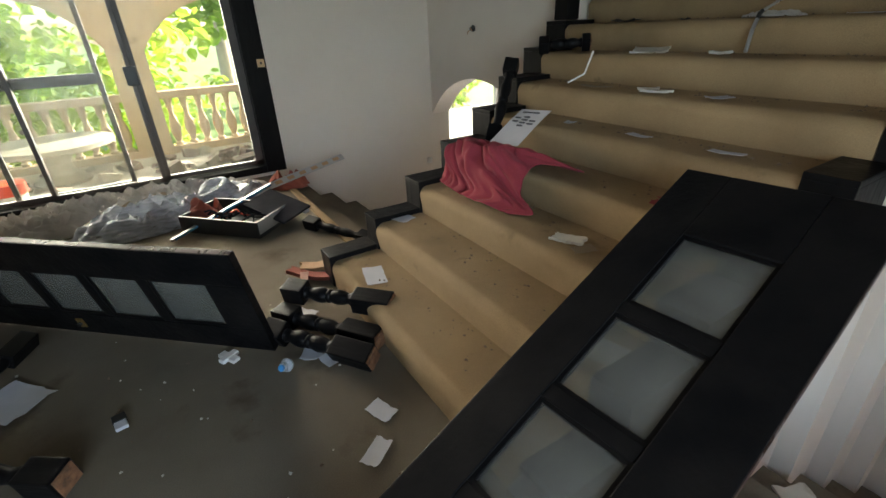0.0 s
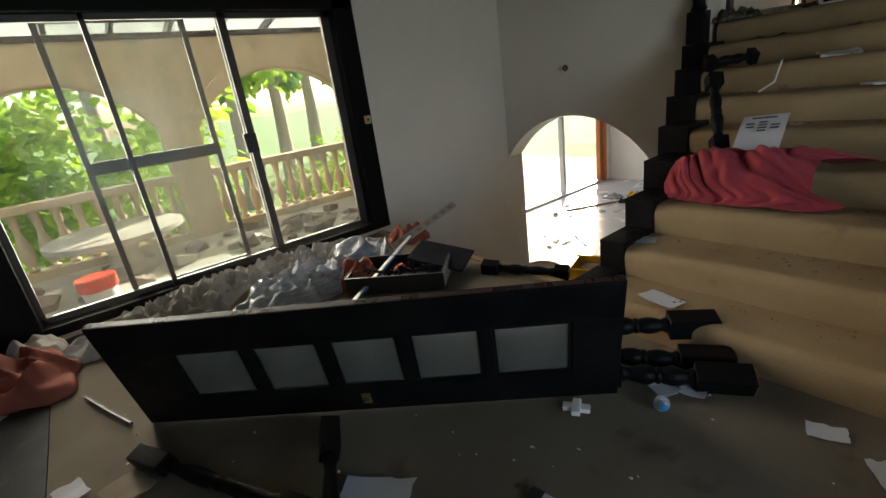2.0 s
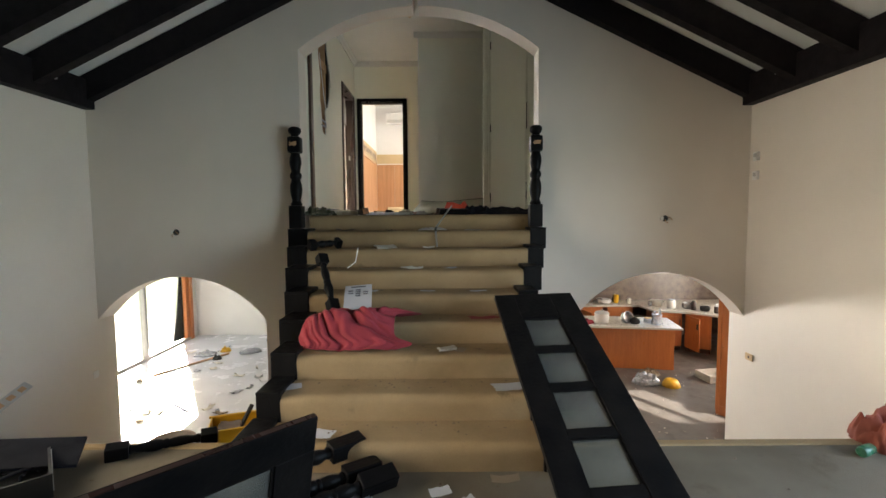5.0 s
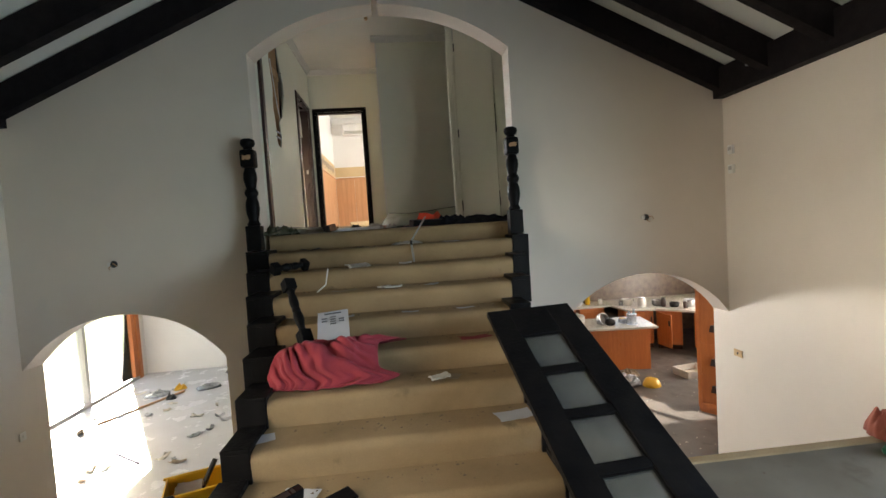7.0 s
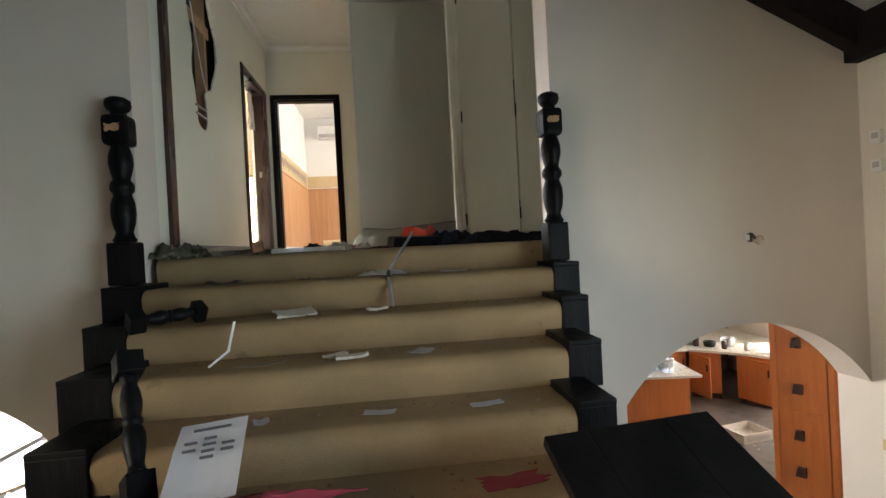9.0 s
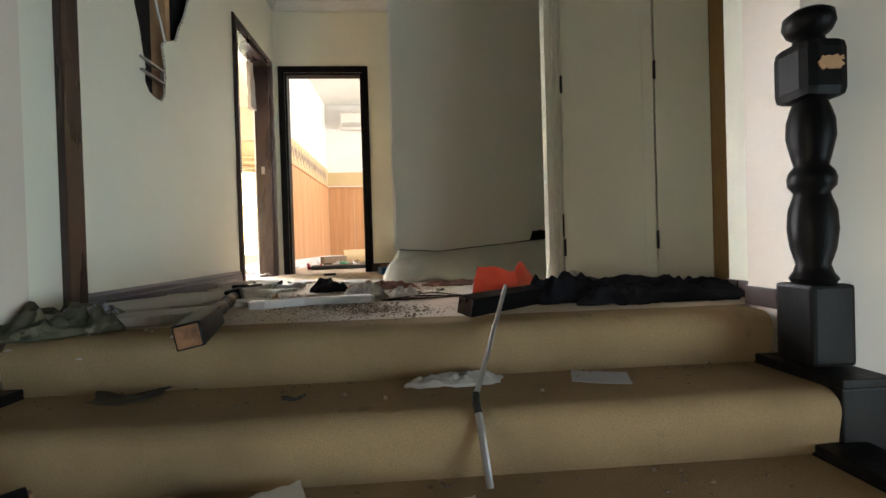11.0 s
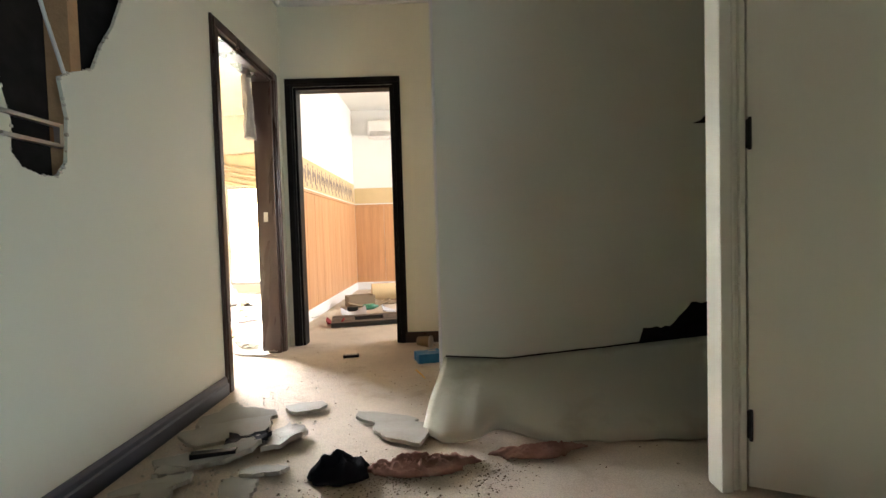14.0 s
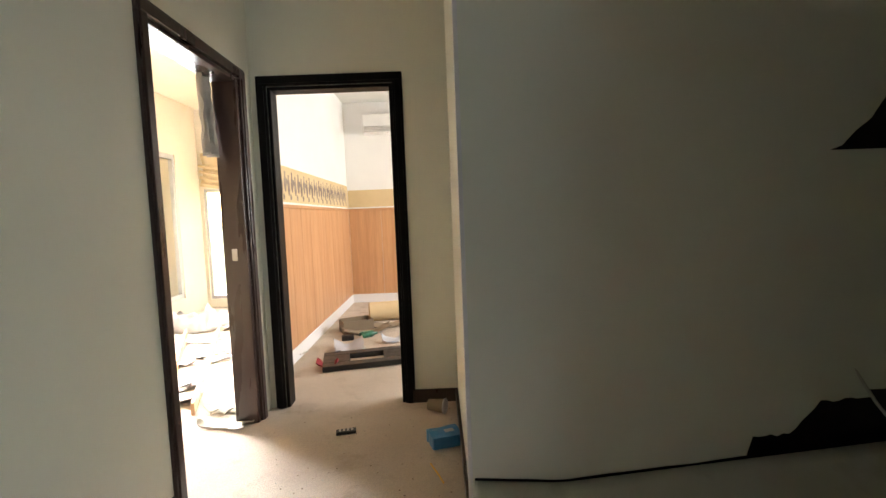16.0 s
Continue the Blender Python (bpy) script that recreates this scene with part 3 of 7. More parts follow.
dw = tagged(new("door_2"), "dark brown frame of an open doorway in the hall wall", "door frame", kind="structure")
for nm, (ya, yb, za, zb) in (("jamb_trim", (LY0 - 0.07, LY0, UP, DT)), ("jamb_trim", (LY1, LY1 + 0.07, UP, DT)), ("head_trim", (LY0 - 0.07, LY1 + 0.07, DT, DT + 0.062))):
    bm = bmesh.new()
    box(bm, HX, HX + 0.016, ya, yb, za, zb, bevel=0.004)
    box(bm, HX, HX + 0.024, ya + 0.014, yb - 0.014, za, zb - (0.0 if nm == "jamb_trim" else 0.014), bevel=0.004)
    part(nm, bm, "brown", dw)
for ya, yb, za, zb in ((LY0, LY0 + 0.022, UP, DT), (LY1 - 0.03, LY1, UP, DT), (LY0 + 0.022, LY1 - 0.03, DT - 0.022, DT)):
    bm = bmesh.new()
    box(bm, HX - 0.135, HX + 0.002, ya, yb, za, zb, bevel=0.003)
    part("lining", bm, "brown", dw)
bm = bmesh.new()
box(bm, HX - 0.085, HX - 0.055, LY1 - 0.034, LY1 - 0.029, UP + 0.98, UP + 1.05)
strike = part("strike_plate", bm, "steel", dw, "small pale metal strike plate")

# ---- cupboard wall on the east side of the hall ----
bm = bmesh.new()


def sag(x):
    """Lower edge of the hanging board, rising away from the corner."""
    return UP + 0.232 - 0.02 * min(1.0, max(0.0, (x - CX) / 0.3)) + 0.088 * max(0.0, x - 0.28)


def torn(x):
    """The board's lower edge with the broken bite beside the stacked rubbish."""
    z = sag(x) + 0.004 * noise.noise(Vector((x * 6, 3, 1)))
    if x > 0.955:
        steps = 1.865 + 0.07 * min(1.0, max(0.0, (x - 1.11) / 0.05)) + 0.055 * min(1.0, max(0.0, (x - 1.18) / 0.03))
        z = max(z, steps + 0.016 * noise.noise(Vector((x * 17, 1, 1))) + 0.01 * noise.noise(Vector((x * 43, 1, 1))))
    return z


xs = [CX + 2.71 * i / 120 for i in range(121)]
pts = [(x, torn(x)) for x in xs if x < 2.64]
upper = [(1.227, 2.895), (1.27, 2.91), (1.317, 2.96), (1.37, 3.0), (1.41, 3.06), (1.466, 3.133), (1.5, 3.16), (1.53, 3.215), (1.57, 3.23), (1.605, 3.274), (1.72, 3.36), (1.85, 3.4), (2.1, 3.42), (2.64, 3.36)]
prism(bm, pts + [(2.64, 2.88), (1.62, 2.893)] + upper + [(2.64, HC), (CX, HC)], 0.012, Matrix.Translation((0, CY, 0)) @ UPRIGHT)
setting("wall_cupboard_board", bm, "wall_hall", "pale plasterboard wall torn loose along its lower edge", "wall")
bm = bmesh.new()
box(bm, CX, 2.64, CY + 0.16, CY + 0.17, UP, HC)
box(bm, CX + 0.0, CX + 0.012, CY + 0.002, HY, UP, HC)
setting("wall_cupboard_back", bm, "wall_hall", "pale painted side of the cupboard wall", "wall")
bm = bmesh.new()
box(bm, CX - 0.012, CX + 0.004, CY - 0.022, CY + 0.012, UP + 0.14, HC, bevel=0.002)
setting("trim_corner_bead", bm, "wall_white", "white corner bead at the edge of the board wall", "trim")
bm = bmesh.new()
box(bm, CX - 0.33, CX - 0.001, HY - 0.016, HY - 0.001, UP, UP + 0.085, bevel=0.003)
box(bm, CX - 0.017, CX - 0.002, CY + 0.03, HY - 0.017, UP, UP + 0.085, bevel=0.003)
setting("baseboard_hall_end", bm, "brown", "dark skirting at the hall's end", "baseboard")
# near-black sheet that paints the shade in the gap behind the torn edge
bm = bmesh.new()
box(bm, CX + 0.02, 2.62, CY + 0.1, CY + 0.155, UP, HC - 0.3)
setting("wall_cupboard_cavity", bm, "cavity_shade", "near-black sheet standing in for shade behind the torn wall board", "wall")

# the flap reuses the cavities' painted shade colour instead of pale board
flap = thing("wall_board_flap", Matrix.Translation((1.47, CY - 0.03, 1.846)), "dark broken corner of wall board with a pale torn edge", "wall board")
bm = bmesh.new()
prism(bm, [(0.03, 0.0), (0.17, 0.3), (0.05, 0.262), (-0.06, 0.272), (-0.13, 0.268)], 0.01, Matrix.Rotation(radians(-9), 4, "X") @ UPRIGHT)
part("panel", bm, "cavity_shade", flap)
bm = bmesh.new()
tube(bm, [(-0.133, -0.016 + 0.04, 0.262), (-0.06, 0.005, 0.13), (0.03, -0.018, 0.0)], 0.006, 6)
tube(bm, [(0.03, -0.018, 0.0), (0.09, 0.0, 0.14), (0.17, 0.03, 0.295)], 0.005, 6)
part("torn_edge", bm, "plaster", flap, "pale torn gypsum edge")

# the lower board, slid down and leaning outwards, with a ragged foot
bm = bmesh.new()
n = 90
top, bot = [], []
for i in range(n + 1):
    f = i / n
    x = CX + 0.012 + 2.5 * f
    zt = sag(max(CX, x)) - 0.006
    xb = CX - 0.09 + 2.56 * f
    fold = 0.11 * math.exp(-(f / 0.03) ** 2) + 0.075 * math.exp(-((f - 0.13) / 0.035) ** 2)
    yb = 1.50 + fold - 0.02 * f + 0.025 * noise.noise(Vector((f * 25, 0, 4)))
    lift = 0.03 * math.exp(-((f - 0.13) / 0.05) ** 2) + 0.012
    top.append(Vector((x, CY - 0.02, zt))), bot.append(Vector((xb, yb, UP + lift + max(0, 0.012 * noise.noise(Vector((f * 31, 7, 2)))))))
rows = []
for j in range(13):
    g = j / 12
    rows.append([bm.verts.new(a.lerp(b, g) + Vector((0, 0, 0.028 * math.sin(math.pi * g) * (0.6 + 0.3 * math.sin(i * 0.05)) - 0.012 * math.sin(2 * math.pi * g)))) for i, (a, b) in enumerate(zip(top, bot))])
for a, b in zip(rows, rows[1:]):
    for i in range(n):
        bm.faces.new((a[i], a[i + 1], b[i + 1], b[i]))
board = solid("fallen_wall_board", bm, "sheet", "pale wall board torn off and leaning from the cupboard wall", "wall board", smooth=40)
mod = board.modifiers.new("thick", "SOLIDIFY")
mod.thickness, mod.offset = 0.011, -1

# cupboard front: jamb, hinged doors
cup = tagged(new("cupboard_front"), "cream painted cupboard front with narrow hinged doors", "cupboard", kind="structure")
bm = bmesh.new()
box(bm, 0.826, 0.905, 1.15, 1.215, UP, HC, bevel=0.006)
box(bm, 0.82, 0.858, 1.135, 1.212, UP, HC, bevel=0.005)
jamb = part("jamb", bm, "wall_hall", cup, "cream painted jamb with beaded edge")
for xa, xb, ya in ((0.862, 0.874, 1.141), (0.884, 0.903, 1.138)):
    bm = bmesh.new()
    box(bm, xa, xb, ya, 1.152, UP + 0.004, HC - 0.002, bevel=0.004)
    part("bead", bm, "wall_hall", jamb)


def rotated_panel(x0, y0, x1, y1, z0, z1, thick, bm):
    a = math.atan2(y1 - y0, x1 - x0)
    box(bm, 0, math.hypot(x1 - x0, y1 - y0), 0, thick, z0, z1, m=Matrix.Translation((x0, y0, 0)) @ Matrix.Rotation(a, 4, "Z"), bevel=0.003)


bm = bmesh.new()
rotated_panel(0.915, 1.15, 1.345, 0.965, UP + 0.012, 4.0, 0.03, bm)
d1 = part("door", bm, "wall_hall", cup, "narrow cream cupboard door")
bm = bmesh.new()
rotated_panel(1.297, 0.974, 1.347, 0.952, UP + 0.012, 4.0, 0.012, bm)
part("edge_bead", bm, "wall_hall", d1)
bm = bmesh.new()
rotated_panel(1.362, 0.96, 1.652, 0.935, UP + 0.012, 4.0, 0.03, bm)
d2 = part("door", bm, "wall_hall", cup, "green-cream second cupboard leaf")
for x, y, zs, pa in ((0.912, 1.13, (UP + 0.22, UP + 1.14, UP + 2.2), d1), (1.354, 0.945, (UP + 0.25, UP + 1.15, UP + 2.2), d2)):
    for z in zs:
        bm = bmesh.new()
        box(bm, x - 0.006, x + 0.006, y, y + 0.014, z - 0.045, z + 0.045, bevel=0.002)
        lathe(bm, [(0.005, -0.05), (0.005, 0.05)], pose(x, y + 0.002, z), 8)
        part("hinge", bm, "iron", pa, "black iron hinge")
bm = bmesh.new()
box(bm, 1.655, 2.1, 0.935, 0.965, UP, HC)
setting("trim_cupboard_edge", bm, "timber_panel", "bare orange-brown timber panel beside the cupboard", "trim")
bm = bmesh.new()
box(bm, 2.64, 2.75, 0.25, 3.37, UP, HC)
box(bm, 1.43, 2.64, 0.25, 0.52, UP, HC)
setting("wall_hall_east", bm, "wall_hall", "cream painted hall wall beside the arch", "wall")
bm = bmesh.new()
box(bm, 1.29, 1.304, 0.02, 0.25, UP, UP + 0.07, bevel=0.003)
box(bm, 1.305, 1.429, 0.251, 0.265, UP, UP + 0.07, bevel=0.003)
box(bm, 1.415, 1.429, 0.266, 0.52, UP, UP + 0.07, bevel=0.003)
setting("baseboard_hall_east", bm, "brown", "brown skirting beside the arch", "baseboard")

# ---- room at the hall's end: timber wainscot ----
EX0, EX1, EY = -1.43, 2.6, 6.85
wall_x("wall_end_room_west", EX0, -0.1, HY + 0.1, EY, UP, HC + 0.1, [], "wall_white", "white painted wall above timber wainscot")
wall_y("wall_end_room_north", EY, 0.1, EX0 - 0.1, EX1, UP, HC + 0.1, [], "wall_white", "white painted wall above timber wainscot")
wall_x("wall_end_room_east", EX1, 0.1, HY, EY + 0.1, UP, HC + 0.1, [(3.9, 6.2, UP + 0.7, UP + 2.2)], "wall_white", "white painted wall with a window")
bm = bmesh.new()
box(bm, EX0 - 0.1, EX1 + 0.1, HY + 0.1, EY + 0.1, HC + 0.1, HC + 0.2)
setting("ceiling_end_room", bm, "ceiling", "white ceiling of the end room", "ceiling")
wains = tagged(new("wainscot"), "orange-brown timber wainscot boards round the end room", "wainscot", kind="structure")
y = HY + 0.12
while y < EY - 0.02:
    w = min(0.3, EY - 0.012 - y)
    bm = bmesh.new()
    box(bm, EX0 + 0.001, EX0 + 0.014, y + 0.002, y + w - 0.002, UP + 0.12, UP + 1.31)
    part("board", bm, "panel", wains)
    y += w
x = EX0 + 0.016
while x < EX1 - 0.05:
    w = min(0.45, EX1 - x)
    bm = bmesh.new()
    box(bm, x + 0.002, x + w - 0.002, EY - 0.014, EY - 0.001, UP + 0.12, UP + 1.31)
    part("board", bm, "panel", wains)
    x += w
bm = bmesh.new()
box(bm, EX0 + 0.001, EX0 + 0.03, HY + 0.11, EY - 0.001, UP + 1.31, UP + 1.34, bevel=0.004)
box(bm, EX0 + 0.03, EX1, EY - 0.03, EY - 0.001, UP + 1.31, UP + 1.34, bevel=0.004)
part("cap_rail", bm, "panel", wains)
bm = bmesh.new()
box(bm, EX0 + 0.001, EX0 + 0.02, HY + 0.11, EY - 0.001, UP, UP + 0.12, bevel=0.004)
box(bm, EX0 + 0.02, EX1, EY - 0.02, EY - 0.001, UP, UP + 0.12, bevel=0.004)
setting("baseboard_end_room", bm, "wall_white", "white skirting of the end room", "baseboard")

# ---- room beyond the west doorway ----
WX = -5.3
wall_x("wall_side_room_west", WX, -0.1, 0.3, 7.0, UP, HC + 0.1, [(3.6, 6.4, UP + 0.05, UP + 2.1)], "cream", "cream wall with a large bright window")
wall_y("wall_side_room_north", 6.9, 0.1, WX, EX0 - 0.1, UP, HC + 0.1, [(-3.48, -1.9, UP + 0.12, UP + 1.7)], "cream", "cream wall of the side room with a tall window")
wall_y("wall_side_room_south", 0.4, -0.1, WX, HX - 0.12, UP, HC + 0.1, [], "cream", "cream wall of the side room")
bm = bmesh.new()
box(bm, WX, EX0 - 0.1, 0.3, 7.0, HC + 0.1, HC + 0.2)
setting("ceiling_side_room", bm, "cream", "cream ceiling of the side room", "ceiling")

# ---- lower floor: big room to the west, kitchen to the east ----
bm = bmesh.new()
box(bm, -6.5, 0, 0.25, 6.7, LOW - 0.15, LOW)
setting("floor_lower_west", bm, "tile", "pale glossy floor strewn with litter", "floor")
bm = bmesh.new()
box(bm, 0.004, 8.2, 0.25, 7.2, LOW - 0.15, LOW)
setting("floor_lower_east", bm, "vinyl", "dull grey kitchen floor with dirt", "floor")
LX, LY = -6.14, 6.66
wall_x("wall_lower_west", LX, -0.15, 0.0, LY + 0.1, LOW, 1.2, [(1.6, 6.3, LOW + 0.03, LOW + 2.1)], "wall_white", "white wall with wide sliding doors")
wall_y("wall_lower_north", LY, 0.1, LX, 0.0, LOW, 1.2, [], "wall_white", "white wall at the far end of the lower room")
wall_y("wall_lower_south", 0.0, 0.25, LX, XL - 0.25, LOW, 1.2, [], "wall_white", "white wall of the lower room")
wall_x("wall_lower_mid", 0.0, 0.1, 0.25, 7.2, LOW, 1.2, [], "wall_white", "white wall between the lower rooms")
bm = bmesh.new()
box(bm, LX - 0.15, 8.3, 0.25, 7.3, 1.2, 1.3)
setting("ceiling_lower", bm, "ceiling", "white ceiling of the lower floor", "ceiling")
wall_y("wall_kitchen_north", 6.4, 0.1, 0.1, 8.2, LOW, 1.2, [(0.45, 0.9, 0.25, 1.12), (0.98, 1.46, 0.2, 1.12), (5.2, 6.3, 0.05, 0.75)], "wtile", "tiled kitchen wall with a small window")
wall_x("wall_kitchen_east", 7.6, 0.1, 0.0, 7.2, LOW, 1.2, [(2.2, 3.9, LOW + 0.9, LOW + 2.2)], "wall", "kitchen wall with a glazed door")
wall_y("wall_kitchen_south", 0.0, 0.25, XR + 0.25, 7.6, LOW, 1.2, [], "wall", "kitchen wall beside the arch")

# ---- veranda, ground ----
bm = bmesh.new()
box(bm, -6.75, XL - 0.25, -9.0, 0.0, -0.5, -0.16)
setting("pavement_veranda", bm, "concrete", "dusty pale concrete veranda floor", "pavement")
bm = bmesh.new()
bmesh.ops.create_grid(bm, x_segments=2, y_segments=2, size=900, matrix=Matrix.Translation((0, 0, LOW - 0.4)))
setting("ground", bm, "grass", "sunlit lawn around the house", "ground")
bm = bmesh.new()
box(bm, -14.0, -6.31, 0.32, 9.5, LOW - 0.5, LOW - 0.06)
setting("pavement_terrace", bm, "concrete", "pale sunlit concrete terrace outside the lower doors", "pavement")

# ---- light through the openings ----
window_light("sky_west_window", (XL - 0.3, (WY0 + WY1) / 2, 1.15), (1, 0.0, -0.22), 2.6, 1.9, 21, (1, 0.91, 0.77), 88)
window_light("sky_east_window", (XR + 0.2, (RY0 + RY1) / 2, 1.2), (-1, 0.5, -0.06), 3.0, 2.0, 11, (0.68, 0.84, 1.0), 110)
window_light("sky_lower_doors", (LX - 0.2, 4.2, LOW + 1.1), (1, 0, 0), 5.4, 2.0, 6.5, (1, 0.96, 0.97))
window_light("sky_end_room", (EX1 + 0.08, 5.05, UP + 1.45), (-1, 0, 0), 2.2, 1.4, 21, (1, 0.95, 0.92))
window_light("sky_side_room", (-3.62, 5.0, UP + 1.25), (2.8, -2.2, -1.1), 2.4, 1.7, 68, (0.97, 0.97, 1.0), 80)
window_light("sky_kitchen_north", (0.96, 6.36, 0.68), (2.5, -7.1, -0.95), 1.0, 0.85, 14, (1, 0.98, 0.94), 66)
window_light("sky_kitchen", (7.65, 3.05, LOW + 1.55), (-1, 0, 0), 1.6, 1.2, 26, (1, 0.93, 0.84))

# ---- west window: frame, sliding leaves, glass ----
win = tagged(new("window_1"), "wide black-framed sliding window with dusty glass", "window", kind="structure")
for nm, (ya, yb, za, zb) in (("window_frame", (WY0 - 0.02, WY0 + 0.2, WZ0, WZ1)), ("window_frame", (WY1 - 0.18, WY1 + 0.02, WZ0, WZ1)), ("head", (WY0 - 0.02, WY1 + 0.02, WZ1 - 0.17, WZ1 + 0.06)), ("window_sill", (WY0 + 0.2, WY1 - 0.18, WZ0, WZ0 + 0.075))):
    bm = bmesh.new()
    box(bm, XL - 0.06, XL + 0.03, ya, yb, za, zb, bevel=0.006)
    box(bm, XL - 0.2, XL - 0.06, ya + (0.1 if ya < -4 and yb < -4 else 0), yb - (0.1 if ya > -3 else 0), za, zb - (0.06 if nm == "head" else 0), bevel=0.004)
    part(nm, bm, "black", win)


def leaf(y0, y1, x, rail_z, stile, name, mid_rail=True):
    root = part(name, bmesh.new(), "alu", win)
    for ya, yb, za, zb in ((y0, y0 + stile, 0.12, 2.1), (y1 - stile, y1, 0.12, 2.1), (y0, y1, 0.12, 0.165), (y0, y1, 2.055, 2.1)):
        b = bmesh.new()
        box(b, x - 0.018, x + 0.018, ya, yb, za, zb, bevel=0.003)
        part("rail", b, "alu", root)
    if mid_rail:
        b = bmesh.new()
        box(b, x - 0.02, x + 0.02, y0 + stile, y1 - stile, rail_z - 0.045, rail_z + 0.045, bevel=0.004)
        part("mid_rail", b, "alu", root)
    b = bmesh.new()
    box(b, x - 0.003, x + 0.003, y0 + stile, y1 - stile, 0.165, 2.055)
    g = part("pane", b, "glass", root)
    g.visible_shadow = False
    return root


leaf(-4.8, -3.93, XL - 0.09, 1.1, 0.035, "fixed_leaf", False)
leaf(-4.23, -3.31, XL - 0.135, 1.1, 0.04, "sliding_screen")
door_leaf = leaf(-3.965, -3.06, XL - 0.045, 1.1, 0.035, "fixed_leaf", False)
main_leaf = leaf(-3.10, -2.12, XL - 0.09, 1.1, 0.08, "sliding_leaf", False)
bm = bmesh.new()
box(bm, XL - 0.07, XL - 0.02, -3.13, -3.03, 1.02, 1.18, bevel=0.008)
part("latch", bm, "iron", main_leaf, "black latch block")

# black front door in the same wall
fd = tagged(new("door_3"), "black carved timber entrance door in a black frame", "door", kind="structure")
for ya, yb, za, zb in ((-7.15, -7.03, 0.004, 2.1), (-6.12, -5.98, 0.004, 2.1), (-7.15, -5.98, 2.08, 2.22)):
    bm = bmesh.new()
    box(bm, XL - 0.15, XL + 0.03, ya, yb, za, zb, bevel=0.006)
    part("frame", bm, "black", fd)
bm = bmesh.new()
box(bm, XL - 0.09, XL - 0.045, -7.03, -6.12, 0.01, 2.08)
slab = part("leaf", bm, "black", fd)
for za, zb in ((0.15, 0.75), (0.9, 1.4), (1.5, 1.95)):
    for ya, yb in ((-6.95, -6.62), (-6.54, -6.2)):
        bm = bmesh.new()
        box(bm, XL - 0.05, XL - 0.028, ya, yb, za, zb, bevel=0.012)
        box(bm, XL - 0.04, XL - 0.018, ya + 0.05, yb - 0.05, za + 0.05, zb - 0.05, bevel=0.01)
        part("raised_panel", bm, "black", slab)
bm = bmesh.new()
box(bm, XL + 0.001, XL + 0.018, -5.975, WY0 - 0.022, 0.004, 0.14, bevel=0.004)
setting("baseboard_west", bm, "black", "black skirting beside the entrance door", "baseboard")


def wall_plate(m, w, h, label, holes=2, mat="ivory"):
    root = thing("wall_socket", m, label, "socket")
    b = bmesh.new()
    box(b, -w / 2, w / 2, -0.012, 0, -h / 2, h / 2, bevel=0.004)
    part("plate", b, mat, root)
    for i in range(holes):
        b = bmesh.new()
        x = (i - (holes - 1) / 2) * w / max(1, holes)
        box(b, x - 0.008, x + 0.008, -0.017, -0.011, -0.012, 0.012, bevel=0.002)
        part("rocker", b, "iron" if mat == "ivory" else "white_plastic", root)


EASTFACE = Matrix.Rotation(radians(90), 4, "Z")     # plate faces +x
wall_plate(Matrix.Translation((XL + 0.001, -5.64, 1.22)) @ EASTFACE, 0.16, 0.1, "yellowed plastic light switch plate with burnt rockers", 4)
wall_plate(Matrix.Translation((XL + 0.001, -5.26, 0.30)) @ EASTFACE, 0.11, 0.07, "yellowed plastic power socket low on the wall", 2)
wall_plate(Matrix.Translation((XL + 0.031, -1.97, 1.13)) @ EASTFACE, 0.07, 0.075, "yellowed light switch beside the window frame", 1)
wall_plate(Matrix.Translation((XL + 0.001, -0.08, -0.2)) @ EASTFACE, 0.07, 0.075, "cream switch beside the low arch", 1, "white_plastic")
wall_plate(Matrix.Translation((XR - 0.001, -0.12, -0.04)) @ EASTFACE.inverted(), 0.115, 0.075, "cream and copper switch plate beside the kitchen arch", 1)
for z in (2.11, 1.91):
    root = thing("thermostat", Matrix.Translation((XR - 0.001, -0.12, z)) @ EASTFACE.inverted(), "small grey plastic sensor box in the wall's corner", "sensor")
    bm = bmesh.new()
    box(bm, -0.035, 0.035, -0.03, 0, -0.045, 0.045, bevel=0.006)
    part("case", bm, "white_plastic", root)
    bm = bmesh.new()
    box(bm, -0.022, 0.022, -0.033, -0.029, -0.01, 0.03, bevel=0.002)
    part("face", bm, "alu_pale", root)
for x, z in ((-2.624, 1.348), (2.684, 1.464)):
    root = thing("wall_lamp_stub", Matrix.Translation((x, 0, z)), "broken wall lamp base with bare wires", "wall lamp")
    bm = bmesh.new()
    lathe(bm, [(0.03, 0), (0.034, 0.012), (0.02, 0.03), (0.014, 0.045)], pose(0, 0, 0, 90, 0, 0), 12)
    part("base", bm, "iron", root)
    bm = bmesh.new()
    tube(bm, [(0, -0.03, 0), (0.03, -0.07, 0.01), (0.055, -0.06, -0.02)], 0.004, 6)
    tube(bm, [(0, -0.03, 0), (-0.02, -0.06, -0.03), (0.0, -0.08, -0.05)], 0.004, 6)
    part("wire", bm, "raw", root, "stripped copper wire")
    bm = bmesh.new()
    box(bm, -0.05, -0.02, -0.03, -0.002, -0.02, 0.02, bevel=0.005)
    part("clip", bm, "white_plastic", root)

